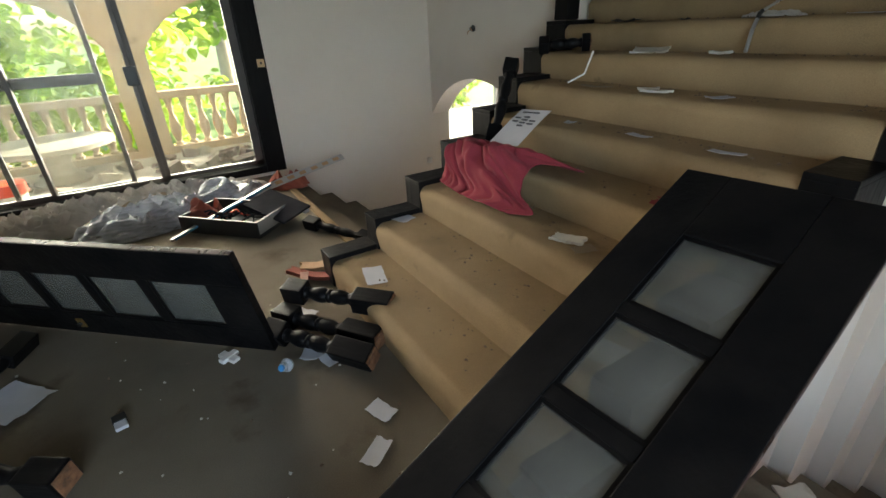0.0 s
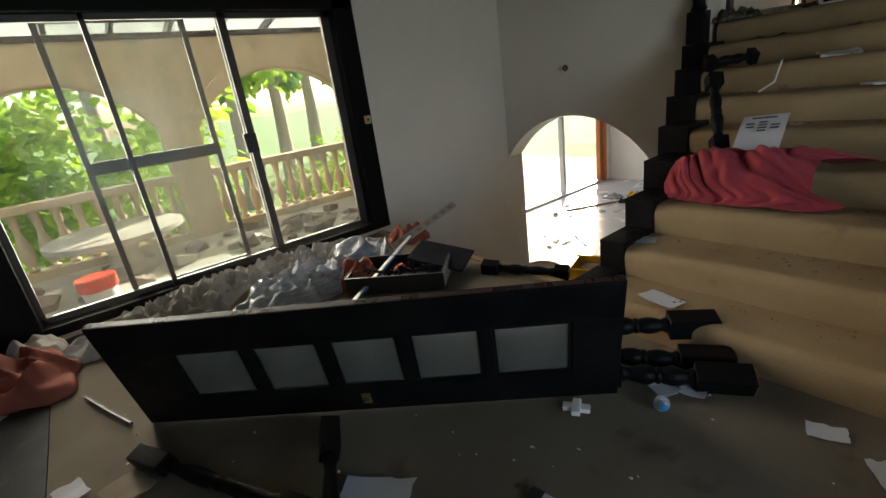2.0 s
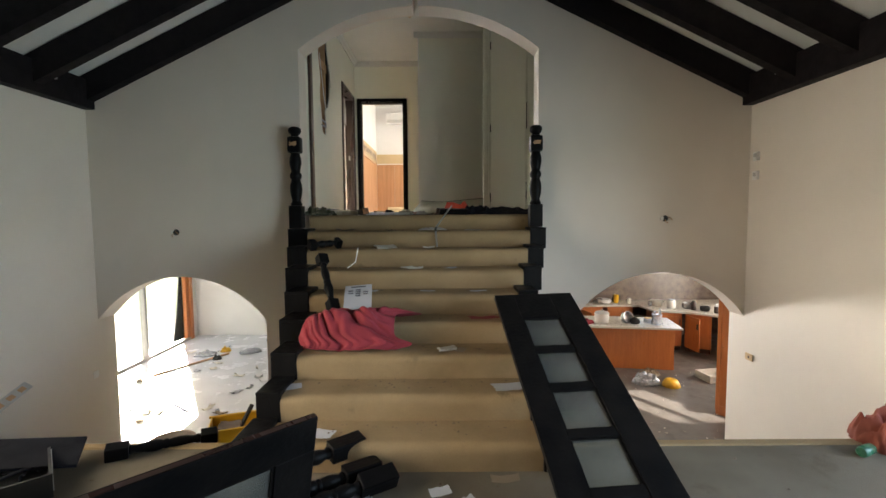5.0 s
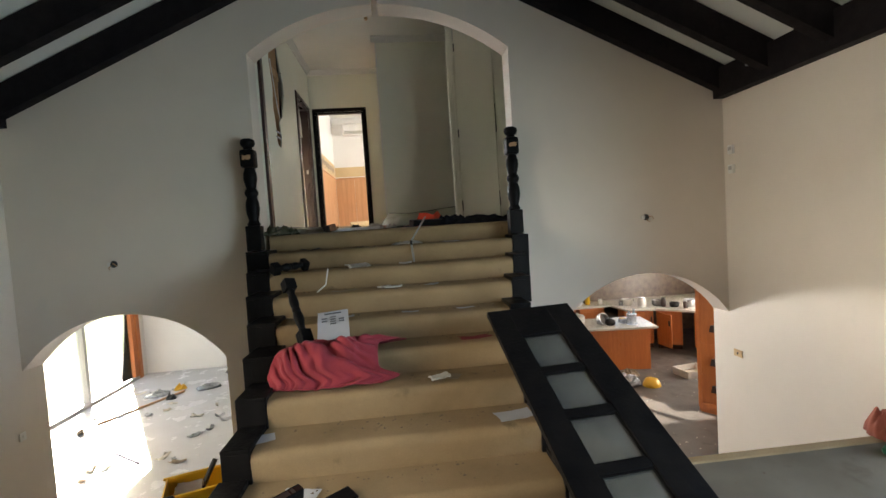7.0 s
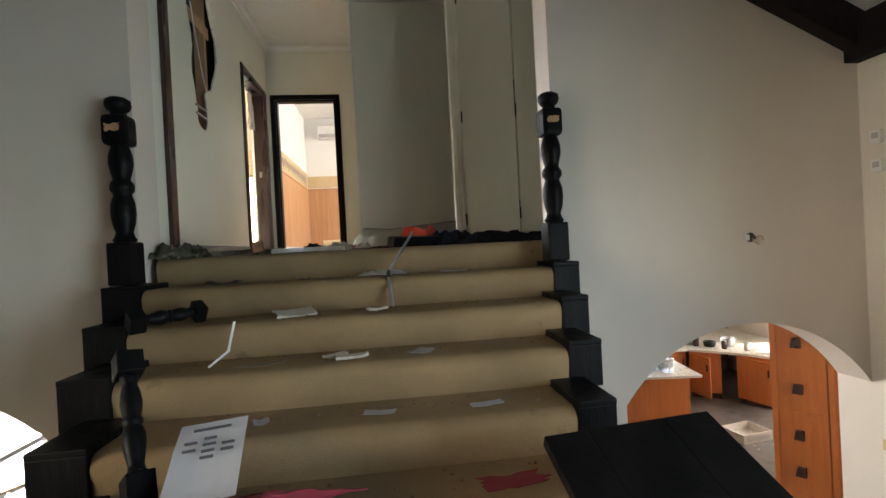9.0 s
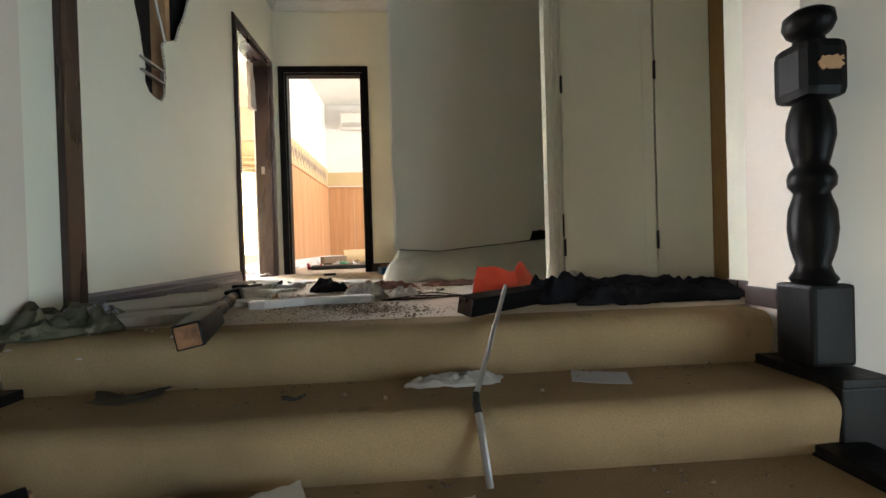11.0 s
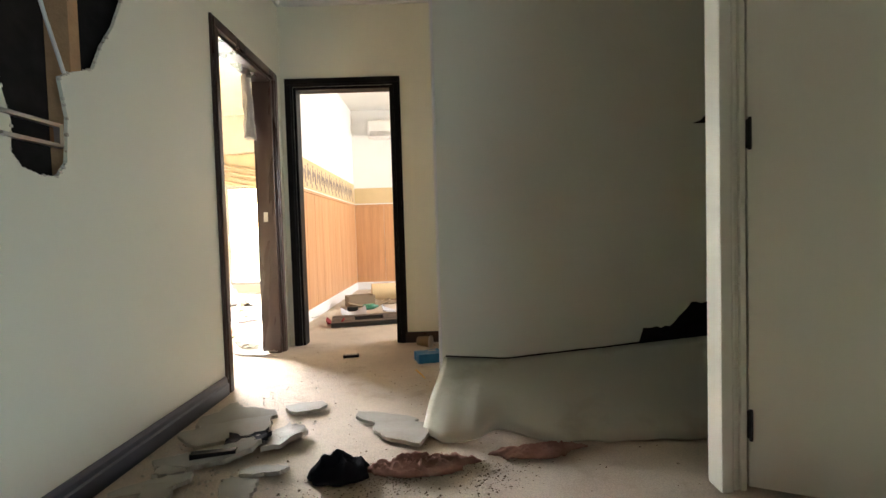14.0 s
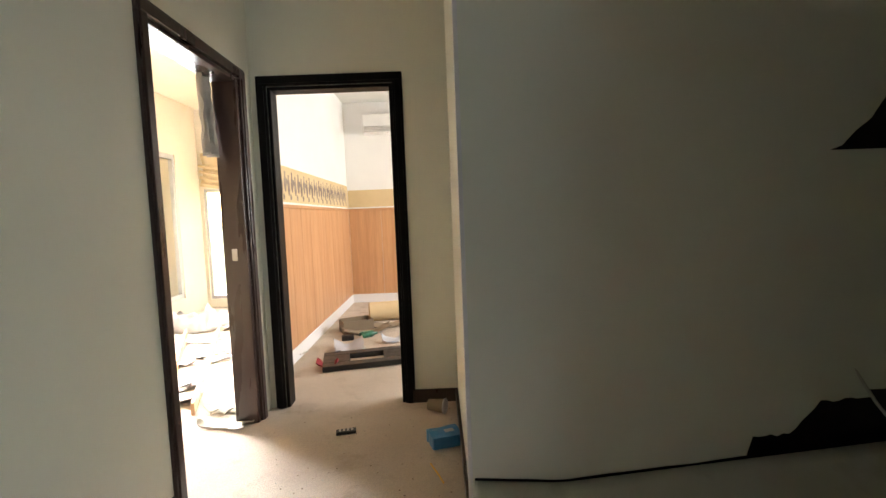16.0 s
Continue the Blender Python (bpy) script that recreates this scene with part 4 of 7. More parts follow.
# cord with clips across the west wall
root = thing("cord", Matrix.Translation((XL + 0.03, -6.03, 2.26)), "thin black cord strung down the wall to the floor", "cord")
bm = bmesh.new()
tube(bm, [(0, 0.97 * f, -2.0 * f - 0.06 * math.sin(math.pi * f)) for f in (0, 0.2, 0.4, 0.6, 0.8, 1.0)], 0.004, 6)
part("line", bm, "iron", root)
for f in (0.35, 0.5, 0.62, 0.74, 0.9):
    bm = bmesh.new()
    box(bm, -0.008, 0.008, 0.97 * f - 0.012, 0.97 * f + 0.012, -2.0 * f - 0.06 * math.sin(math.pi * f) - 0.014, -2.0 * f - 0.06 * math.sin(math.pi * f) + 0.004, bevel=0.003)
    part("clip", bm, "iron", root)

# ---- east window and its curtain ----
bm = bmesh.new()
win2 = tagged(new("window_2"), "wide window behind a salmon curtain", "window", kind="structure")
for ya, yb, za, zb in ((RY0, RY0 + 0.08, RZ0, RZ1), (RY1 - 0.08, RY1, RZ0, RZ1), (RY0, RY1, RZ1 - 0.08, RZ1), (RY0, RY1, RZ0, RZ0 + 0.06), (-3.64, -3.56, RZ0, RZ1)):
    b = bmesh.new()
    box(b, XR + 0.03, XR + 0.15, ya, yb, za, zb, bevel=0.004)
    part("window_frame", b, "black", win2)
bm.free()


def hanging(name, x, y0, y1, z0, z1, mat, label, category, folds=9, amp=0.035, axis="y", sag_z=0.0, seed=0.0):
    """A hanging cloth with folds that deepen towards its hem."""
    b = bmesh.new()
    n, rows_ = folds * 8, 22
    grid = []
    for j in range(rows_ + 1):
        g = j / rows_
        row = []
        for i in range(n + 1):
            f = i / n
            w = amp * (0.5 + 0.6 * g) * math.sin(f * folds * 2 * math.pi + 0.8 * math.sin(g * 3 + f * 5 + seed)) + 0.02 * noise.noise(Vector((f * 6, g * 4, seed)))
            u = y0 + (y1 - y0) * (f + 0.03 * math.sin(g * 4 + seed) * g)
            z = z1 + (z0 - z1) * g - sag_z * math.sin(math.pi * f) * g
            row.append(b.verts.new((x + w, u, z) if axis == "y" else (u, x + w, z)))
        grid.append(row)
    for a, c in zip(grid, grid[1:]):
        for i in range(n):
            b.faces.new((a[i], a[i + 1], c[i + 1], c[i]))
    ob = solid(name, b, mat, label, category, smooth=80)
    md = ob.modifiers.new("thick", "SOLIDIFY")
    md.thickness = 0.004
    return ob


hanging("curtain", XR - 0.085, -2.35, -1.76, 0.12, 2.3, "salmon", "salmon pink curtain pulled to the window's side", "curtain", 4, 0.05)

# ---- loose things: makers ----
def tread(k):
    return k * R


def ground_z(x, y):
    """Height of landing, stairs and upper floor under a point."""
    if abs(x - mid) > 1.2 or y < riser_y(1) - 0.04:
        return 0.0 if y < 0 else UP
    k = min(9, int(math.floor((y + 0.045 - riser_y(1)) / GOING)) + 1)
    return k * R


def flat_piece(bm, w, d, thick, curl=0.0, jag=0.0, seed=0.0, m=None, nx=8, ny=6):
    """A thin, slightly curled sheet with an uneven outline."""
    tops, bots = [], []
    for j in range(ny + 1):
        rt, rb = [], []
        for i in range(nx + 1):
            u, v = i / nx - 0.5, j / ny - 0.5
            edge = max(abs(u), abs(v)) * 2
            jx, jy = (noise.noise(Vector((u * 5 + seed, v * 5, seed * 1.3))), noise.noise(Vector((u * 5, v * 5 + seed, 9 - seed)))) if jag else (0, 0)
            x, y = w * u * (1 + jag * jx * edge), d * v * (1 + jag * jy * edge)
            z = curl * (abs(u) ** 1.5 * (0.6 + noise.noise(Vector((seed, v * 2, 2)))) * 2 + 0.5 * max(0, noise.noise(Vector((u * 3 + seed, v * 3, 3)))))
            rt.append(bm.verts.new((x, y, max(0, z) + thick))), rb.append(bm.verts.new((x, y, max(0, z))))
        tops.append(rt), bots.append(rb)
    for j in range(ny):
        for i in range(nx):
            bm.faces.new((tops[j][i], tops[j][i + 1], tops[j + 1][i + 1], tops[j + 1][i]))
            bm.faces.new((bots[j][i], bots[j + 1][i], bots[j + 1][i + 1], bots[j][i + 1]))
    for i in range(nx):
        bm.faces.new((tops[0][i], bots[0][i], bots[0][i + 1], tops[0][i + 1]))
        bm.faces.new((tops[ny][i], tops[ny][i + 1], bots[ny][i + 1], bots[ny][i]))
    for j in range(ny):
        bm.faces.new((tops[j][0], tops[j + 1][0], bots[j + 1][0], bots[j][0]))
        bm.faces.new((tops[j][nx], bots[j][nx], bots[j + 1][nx], tops[j + 1][nx]))
    if m is not None:
        bmesh.ops.transform(bm, matrix=m, verts=[v for r in tops + bots for v in r])


def sheet_thing(name, x, y, z, w, d, rz, mat, label, category, thick=0.002, curl=0.02, jag=0.0, rx=0, ry=0, group=""):
    b = bmesh.new()
    flat_piece(b, w, d, thick, curl, jag, seed=x * 3.1 + y * 1.7)
    return solid(name, b, mat, label, category, group, m=pose(x, y, z + 0.002, rx, ry, rz), smooth=40)


def heap(name, cx, cy, w, d, h, rz, mat, label, category, seed=0.0, folds=5.0, ground=None, lift=0.004, nx=64, ny=46, stretch=1.0, tails=()):
    """A crumpled cloth: soft folds over whatever lies beneath, with a ragged outline."""
    b = bmesh.new()
    rot = Matrix.Rotation(radians(rz), 2)
    na, nr = int(nx * 1.7), max(12, ny // 2 + 4)
    rings = []
    for k in range(nr + 1):
        ring = []
        for j in range(na):
            a = 2 * math.pi * j / na
            edge = 0.95 + 0.22 * noise.noise(Vector((math.cos(a) * 1.6 + seed, math.sin(a) * 1.6, seed))) + 0.07 * noise.noise(Vector((math.cos(a) * 5 + seed, math.sin(a) * 5, 2.0)))
            for at, wide, more in tails:
                da = (a - radians(at) + math.pi) % (2 * math.pi) - math.pi
                edge += more * math.exp(-(da / radians(wide)) ** 2)
            rad = max(0.02, k / nr)
            u, v = math.cos(a) * rad * edge, math.sin(a) * rad * edge
            p = rot @ Vector((u * w / 2, v * d / 2))
            x, y = cx + p.x, cy + p.y
            q = Vector((u * folds * stretch + seed, v * folds, seed * 0.7))
            wr = q + 0.8 * Vector((noise.noise(q * 0.6), noise.noise(q * 0.6 + Vector((7, 3, 1))), 0))
            ph = 2.2 * noise.noise(q * 0.4) + 0.8 * noise.noise(q * 0.9 + Vector((5, 2, 8)))
            wave = 1.08 - math.sqrt(math.sin(0.9 * wr.x + 0.45 * wr.y + 1.6 * ph) ** 2 + 0.025)
            lump = 0.5 + 0.9 * noise.noise(wr * 0.7)
            fine = 1.05 - math.sqrt(math.sin(2.3 * wr.x - 1.2 * wr.y + 2.6 * ph) ** 2 + 0.02)
            body = max(0.0, 1 - rad ** 2.4) ** 0.6
            z = h * body * (0.22 + 0.42 * wave + 0.26 * lump + 0.16 * fine) + 0.01 * rad * max(0.0, noise.noise(wr * 1.4))
            if ground:
                g = max(sum(ground(x, y + o) for o in (-0.05, -0.025, 0, 0.025, 0.05)) / 5, ground(x, y))
            else:
                g = 0
            ring.append(b.verts.new((x, y, g + z + lift)))
        rings.append(ring)
    for k in range(nr):
        for j in range(na):
            b.faces.new((rings[k][j], rings[k + 1][j], rings[k + 1][(j + 1) % na], rings[k][(j + 1) % na]))
    b.faces.new(rings[0])
    ob = solid(name, b, mat, label, category, smooth=85)
    md = ob.modifiers.new("thick", "SOLIDIFY")
    md.thickness, md.offset = 0.006, -1
    return ob


def on(z):
    return lambda x, y: z


SPINDLE = [(0.66, 0.0), (0.74, 0.02), (0.62, 0.05), (0.56, 0.09), (0.66, 0.16), (0.84, 0.28), (0.86, 0.36), (0.74, 0.43), (0.62, 0.46), (0.74, 0.49), (0.74, 0.52), (0.62, 0.55), (0.72, 0.6), (0.82, 0.7), (0.74, 0.8), (0.58, 0.88), (0.56, 0.91), (0.72, 0.95), (0.72, 0.98), (0.64, 1.0)]


def turned_post(name, length, w, m, label, category, ends=(0.2, 0.16), group="", broken=False):
    """A black turned post with square ends, lying or standing along local z."""
    root = thing(name, m, label, category, group)
    a, c = length * ends[0], length * (1 - ends[1])
    b = bmesh.new()
    box(b, -w / 2, w / 2, -w / 2, w / 2, 0, a, bevel=w * 0.07)
    part("foot_block", b, "black", root)
    b = bmesh.new()
    lathe(b, [(r * w * 0.5, a + (c - a) * f) for r, f in SPINDLE], Matrix.Identity(4), 14)
    part("turned_shaft", b, "black", root, smooth=50)
    b = bmesh.new()
    box(b, -w / 2, w / 2, -w / 2, w / 2, c, length, bevel=w * 0.07)
    part("head_block", b, "black", root)
    if broken:
        b = bmesh.new()
        box(b, -w * 0.42, w * 0.42, -w * 0.42, w * 0.42, length - 0.001, length + 0.006, bevel=0.003)
        part("broken_end", b, "split", root, "brown split wood at the broken end")
    return root


def lying(x0, y0, x1, y1, z, roll=0.0, z1=None):
    """A pose whose local z runs from one point to the other."""
    a, c = Vector((x0, y0, z)), Vector((x1, y1, z if z1 is None else z1))
    return Matrix.Translation(a) @ (c - a).to_track_quat("Z", "Y").to_matrix().to_4x4() @ Matrix.Rotation(radians(roll), 4, "Z")


# ---- glazed doors that came off their hinges ----
def glazed_door(name, m, label, lock=True):
    """A black leaf with five frosted panes in a row; local x along its length, y across, z thick."""
    L, W, T = 2.16, 0.6, 0.04
    root = thing(name, m, label, "door", "glazed door leaves")
    px0, px1, py0, py1 = 0.30, 1.97, 0.15, 0.425
    n = 5
    pw = (px1 - px0) / n
    for nm, (xa, xb, ya, yb) in (("stile", (0, L, 0, py0)), ("stile", (0, L, py1, W)), ("rail", (0, px0, py0, py1)), ("rail", (px1, L, py0, py1))):
        b = bmesh.new()
        box(b, xa, xb, ya, yb, 0, T, bevel=0.004)
        part(nm, b, "black", root)
    for i in range(1, n):
        b = bmesh.new()
        x = px0 + i * pw
        box(b, x - 0.024, x + 0.024, py0, py1, 0.003, T - 0.003, bevel=0.004)
        part("glazing_bar", b, "black", root)
    for i in range(n):
        xa, xb = px0 + i * pw + (0.024 if i else 0), px0 + (i + 1) * pw - (0.024 if i < n - 1 else 0)
        b = bmesh.new()
        box(b, xa + 0.001, xb - 0.001, py0 + 0.001, py1 - 0.001, T / 2 - 0.003, T / 2 + 0.003)
        part("pane", b, "frost", root, "dusty frosted glass pane")
        b = bmesh.new()
        for (u0, u1, v0, v1) in ((xa, xb, py0, py0 + 0.012), (xa, xb, py1 - 0.012, py1), (xa, xa + 0.012, py0 + 0.012, py1 - 0.012), (xb - 0.012, xb, py0 + 0.012, py1 - 0.012)):
            box(b, u0, u1, v0, v1, T / 2 + 0.004, T / 2 + 0.012)
            box(b, u0, u1, v0, v1, T / 2 - 0.012, T / 2 - 0.004)
        part("glazing_bead", b, "black", root)
    b = bmesh.new()
    box(b, 0.001, L - 0.001, W - 0.003, W + 0.001, 0.008, T - 0.008)
    part("worn_edge", b, "brown", root, "bare worn edge of the leaf")
    if not lock:
        return root
    b = bmesh.new()
    box(b, L * 0.5 - 0.02, L * 0.5 + 0.02, 0.05, 0.11, T - 0.001, T + 0.008, bevel=0.003)
    part("lock", b, "brass", root, "small brass lock plate")
    b = bmesh.new()
    lathe(b, [(0.011, 0), (0.011, 0.012), (0.004, 0.02)], pose(L * 0.5, 0.08, T + 0.007), 10)
    part("lock_knob", b, "iron", root)
    return root


def frame_from(o, ex, ey):
    """A pose at o with local x along ex and local y near ey."""
    ex = Vector(ex).normalized()
    ey = (Vector(ey) - ex * Vector(ey).dot(ex)).normalized()
    ez = ex.cross(ey)
    mm = Matrix((ex, ey, ez)).transposed().to_4x4()
    mm.translation = o
    return mm


# on its long edge on the landing, leaning back a little: x from its right end towards the entry
glazed_door("glazed_door", frame_from((-1.885, -4.385, 0.003), (1.51, 1.58, 0), (0.10, -0.09, 0.6)) @ Matrix.Translation((0, 0, -0.04)), "black door leaf with five dusty panes lying on its long edge")
glazed_door("glazed_door", frame_from((0.672, -1.45, 0.886), (0.16, -1.98, -0.885), (1, 0.08, 0.02)) @ Matrix.Translation((0, 0, -0.04)), "black door leaf with five dusty panes propped on the stairs", False)

# newels at the head of the stairs
def newel(x, y):
    root = thing("newel_post", Matrix.Translation((x, y, 8 * R + 0.034)) @ Matrix.Diagonal((1.08, 1.08, 0.995, 1)), "black turned newel post with a broken rail socket", "newel post", "newel posts")
    w = 0.126
    b = bmesh.new()
    box(b, -w / 2, w / 2, -w / 2, w / 2, 0, 0.243, bevel=0.012)
    part("base_block", b, "black", root)
    b = bmesh.new()
    lathe(b, [(r * 0.8, z * 0.97) for r, z in [(0.062, 0.25), (0.072, 0.265), (0.058, 0.285), (0.05, 0.31), (0.066, 0.36), (0.074, 0.42), (0.07, 0.48), (0.056, 0.52), (0.052, 0.535), (0.069, 0.555), (0.072, 0.58), (0.066, 0.60), (0.05, 0.62), (0.058, 0.65), (0.072, 0.71), (0.07, 0.76), (0.058, 0.80), (0.05, 0.82)]], Matrix.Identity(4), 18)
    part("turned_shaft", b, "black", root, smooth=50)
    b = bmesh.new()
    vs = box(b, -w / 2, w / 2, -w / 2, w / 2, 0.795, 0.97, bevel=0.03)
    part("head_block", b, "black", root)
    b = bmesh.new()
    lathe(b, [(r * 0.8, z * 0.97) for r, z in [(0.05, 1.0), (0.045, 1.02), (0.066, 1.035), (0.078, 1.06), (0.074, 1.09), (0.05, 1.105), (0.02, 1.11)]], Matrix.Identity(4), 18)
    part("cap", b, "black", root, smooth=50)
    b = bmesh.new()
    flat_piece(b, 0.06, 0.04, 0.004, 0.0, 0.6, x * 5, Matrix.Translation((0.0, -w / 2 - 0.001, 0.89)) @ Matrix.Rotation(radians(90), 4, "X"))
    part("broken_socket", b, "raw", root, "pale split wood where the rail broke off")
    return root


newel(mid - 1.31, -0.075)
newel(mid + 1.24, -0.07)

# ---- on the landing ----
turned_post("baluster", 0.92, 0.1, lying(-0.60, -4.33, -0.03, -3.58, 0.054, 8), "black turned baluster lying on the carpet", "baluster", group="loose balusters", broken=True)
turned_post("baluster", 1.1, 0.075, lying(-0.10, -4.30, -1.12, -3.80, 0.045, 20, 0.10), "black turned baluster lying across another", "baluster", group="loose balusters")
turned_post("baluster", 0.95, 0.075, lying(-1.62, -4.46, -0.80, -4.05, 0.04, 15), "black turned baluster lying on the carpet", "baluster", group="loose balusters")
for a, c, z, r in (((-0.70, -2.66), (-0.32, -2.34), 0.14, 10), ((-0.62, -2.74), (-0.2, -2.46), 0.06, 0), ((-0.52, -2.82), (-0.16, -2.58), 0.055, 25)):
    turned_post("baluster", 0.62, 0.1, lying(*a, *c, z, r, z + 0.0), "black turned baluster in a pile at the stair's foot", "baluster", ends=(0.2, 0.34), group="loose balusters", broken=True)
turned_post("baluster", 0.62, 0.085, lying(-1.82, -2.22, -1.28, -1.93, 0.05, 12, 0.02), "black turned baluster lying over the landing's edge", "baluster", group="loose balusters", broken=True)
turned_post("baluster", 0.55, 0.085, lying(-0.60, -1.34, -0.79, -1.02, 4 * R + 0.06, 12, 6 * R + 0.20), "black turned baluster leaning on the steps", "baluster", group="loose balusters")
turned_post("baluster", 0.34, 0.085, lying(-1.0, -0.62, -0.80, -0.42, 6 * R + 0.22, 30, 7 * R + 0.06), "short broken black baluster with a pale end", "baluster", group="loose balusters", broken=True)
turned_post("baluster", 1.1, 0.068, lying(-0.82, 0.9, -0.53, -0.19, UP + 0.041, 10), "black turned baluster lying over the top step", "baluster", ends=(0.1, 0.34), group="loose balusters", broken=True)

for x, y, w, d, rz, mat, lab in ((0.25, -2.56, 0.12, 0.075, 20, "paper", "small white card lying on the carpet"), (0.42, -2.66, 0.07, 0.12, 35, "paper", "small white card lying on the carpet"), (-0.70, -3.86, 0.26, 0.2, 40, "paper", "crumpled white sheet of paper on the carpet"),
                                (-0.17, -2.62, 0.1, 0.08, 10, "paper", "torn white card by the balusters"), (-0.26, -2.68, 0.1, 0.09, 60, "paper", "torn white card by the balusters"), (-0.62, -2.62, 0.14, 0.1, 30, "paper", "white paper scrap beside the door leaf"),
                                (-1.64, -4.70, 0.13, 0.1, 15, "paper", "crumpled paper on the dirty carpet"), (-1.30, -4.60, 0.22, 0.14, 65, "card", "brown card scraps on the carpet"), (-1.48, -4.52, 0.18, 0.14, 20, "card", "brown card scraps on the carpet"),
                                (-2.62, -5.15, 0.34, 0.22, 50, "paper", "pale sheet of card on the dark floor"), (-2.92, -5.35, 0.22, 0.14, 35, "paper", "pale sheet of card on the dark floor"), (-0.28, -4.02, 0.28, 0.07, 30, "paper", "long white paper strip on the carpet"),
                                (0.95, -2.58, 0.16, 0.1, 70, "paper", "folded white leaflet at the stair's foot"), (1.07, -2.72, 0.15, 0.1, 110, "paper", "folded white leaflet at the stair's foot"), (0.62, -2.45, 0.16, 0.07, 5, "card", "dark scrap of card below the first step")):
    sheet_thing("paper_scrap" if mat == "paper" else "card_scrap", x, y, 0.003, w, d, rz, mat, lab, "paper" if mat == "paper" else "card", curl=0.02, jag=0.12)
for x, y, w, d, rz, mat, lab in ((-1.02, -2.46, 0.3, 0.06, 35, "salmon", "reddish split wood beside the landing's edge"), (-0.92, -2.52, 0.26, 0.05, -20, "rose", "reddish split wood beside the landing's edge"), (-1.1, -2.38, 0.2, 0.09, 70, "raw", "pale split wood beside the landing's edge")):
    sheet_thing("wood_splinter", x, y, 0.003, w, d, rz, mat, lab, "wood", thick=0.025, curl=0.02, jag=0.2)
for x, y, k, w, d, rz, mat, lab in ((1.55, -1.2, 3, 0.7, 0.12, 25, "alu", "dark board lying on the steps down"), (1.35, -0.95, 4, 0.4, 0.16, -30, "plaster", "pale board piece on the steps down"), (1.75, -0.65, 5, 0.34, 0.14, 60, "plaster", "pale board piece on the steps down"), (1.45, -1.75, 1, 0.3, 0.1, 40, "raw", "split timber on the first step down"), (1.3, -1.8, 1, 0.24, 0.12, -15, "iron", "dark scrap on the first step down")):
    sheet_thing("board_piece", x, EDGE + 0.285 * (k - 1) + 0.15, k * LOW / 9, w, d, rz, mat, lab, "board", thick=0.014, curl=0.02, jag=0.25)
# small plastic things
root = thing("light_switch", pose(-0.46, -3.02, 0.006, 0, 0, 30), "white plastic switch part lying on the carpet", "switch")
bm = bmesh.new()
box(bm, -0.055, 0.055, -0.02, 0.02, 0, 0.02, bevel=0.006)
part("body", bm, "white_plastic", root)
bm = bmesh.new()
box(bm, -0.018, 0.018, -0.045, 0.045, 0.002, 0.024, bevel=0.006)
part("bracket", bm, "white_plastic", root)
root = thing("plug", pose(-0.22, -2.80, 0.003, 0, 0, 40), "blue and white plastic bottle top on the carpet", "plastic part")
bm = bmesh.new()
lathe(bm, [(0.028, 0), (0.032, 0.015), (0.02, 0.025), (0.02, 0.045)], pose(0, 0, 0.03, 70, 0, 0), 14)
part("body", bm, "film", root)
bm = bmesh.new()
lathe(bm, [(0.014, 0.045), (0.016, 0.056), (0.007, 0.06)], pose(0, 0, 0.03, 70, 0, 0), 12)
part("cap", bm, "blue", root)
root = thing("matchbox", pose(-0.30, -3.46, 0.004, 0, 0, 10), "small black and white box on the carpet", "box")
bm = bmesh.new()
box(bm, -0.035, 0.01, -0.025, 0.025, 0, 0.02, bevel=0.003)
part("sleeve", bm, "iron", root)
bm = bmesh.new()
box(bm, 0.0105, 0.055, -0.022, 0.022, 0.002, 0.018, bevel=0.003)
part("tray", bm, "paper", root)

# open black case full of clutter
root = thing("open_case", pose(-2.24, -2.66, 0.004, 0, 0, 42), "open black box full of tangled dark clutter", "case")
bm = bmesh.new()
box(bm, -0.36, 0.36, -0.22, 0.22, 0, 0.015)
for xa, xb, ya, yb in ((-0.36, 0.36, -0.22, -0.205), (-0.36, 0.36, 0.205, 0.22), (-0.36, -0.345, -0.205, 0.205), (0.345, 0.36, -0.205, 0.205)):
    box(bm, xa, xb, ya, yb, 0.015, 0.13)
part("tray", bm, "iron", root)
bm = bmesh.new()
box(bm, 0.352, 0.364, -0.21, 0.21, 0.03, 0.125)
part("edge_strip", bm, "alu_pale", root, "pale metal edge")
for i in range(14):
    bm = bmesh.new()
    a = random.random() * 6.28
    x0, y0 = random.uniform(-0.25, 0.25), random.uniform(-0.12, 0.12)
    tube(bm, [(x0 + 0.13 * math.cos(a) * (f - 0.5) * 2, y0 + 0.07 * math.sin(a) * (f - 0.5) * 2 + 0.03 * math.sin(f * 6), 0.04 + 0.07 * random.random() + 0.03 * math.sin(f * 3.1)) for f in (0, 0.25, 0.5, 0.75, 1)], 0.008, 6)
    part("cable", bm, "red" if i == 5 else "black_cloth", root)
root = thing("folder", pose(-2.12, -2.36, 0.12, 8, 12, 30), "dark green hard folder lying open on the case", "folder")
bm = bmesh.new()
box(bm, -0.22, 0.22, -0.15, 0.15, 0, 0.02, bevel=0.004)
part("cover", bm, "black_cloth", root)
bm = bmesh.new()
box(bm, 0.02, 0.20, 0.10, 0.152, -0.05, 0.0, bevel=0.004)
part("white_box", bm, "paper", root)
root = thing("measuring_staff", lying(-2.70, -2.42, -2.98, -1.48, 0.10, 40, 0.20), "long pale slotted metal strip propped on the clutter", "metal strip")
bm = bmesh.new()
box(bm, -0.035, 0.035, -0.004, 0.004, 0, 1.02, bevel=0.002)
part("strip", bm, "alu_pale", root)
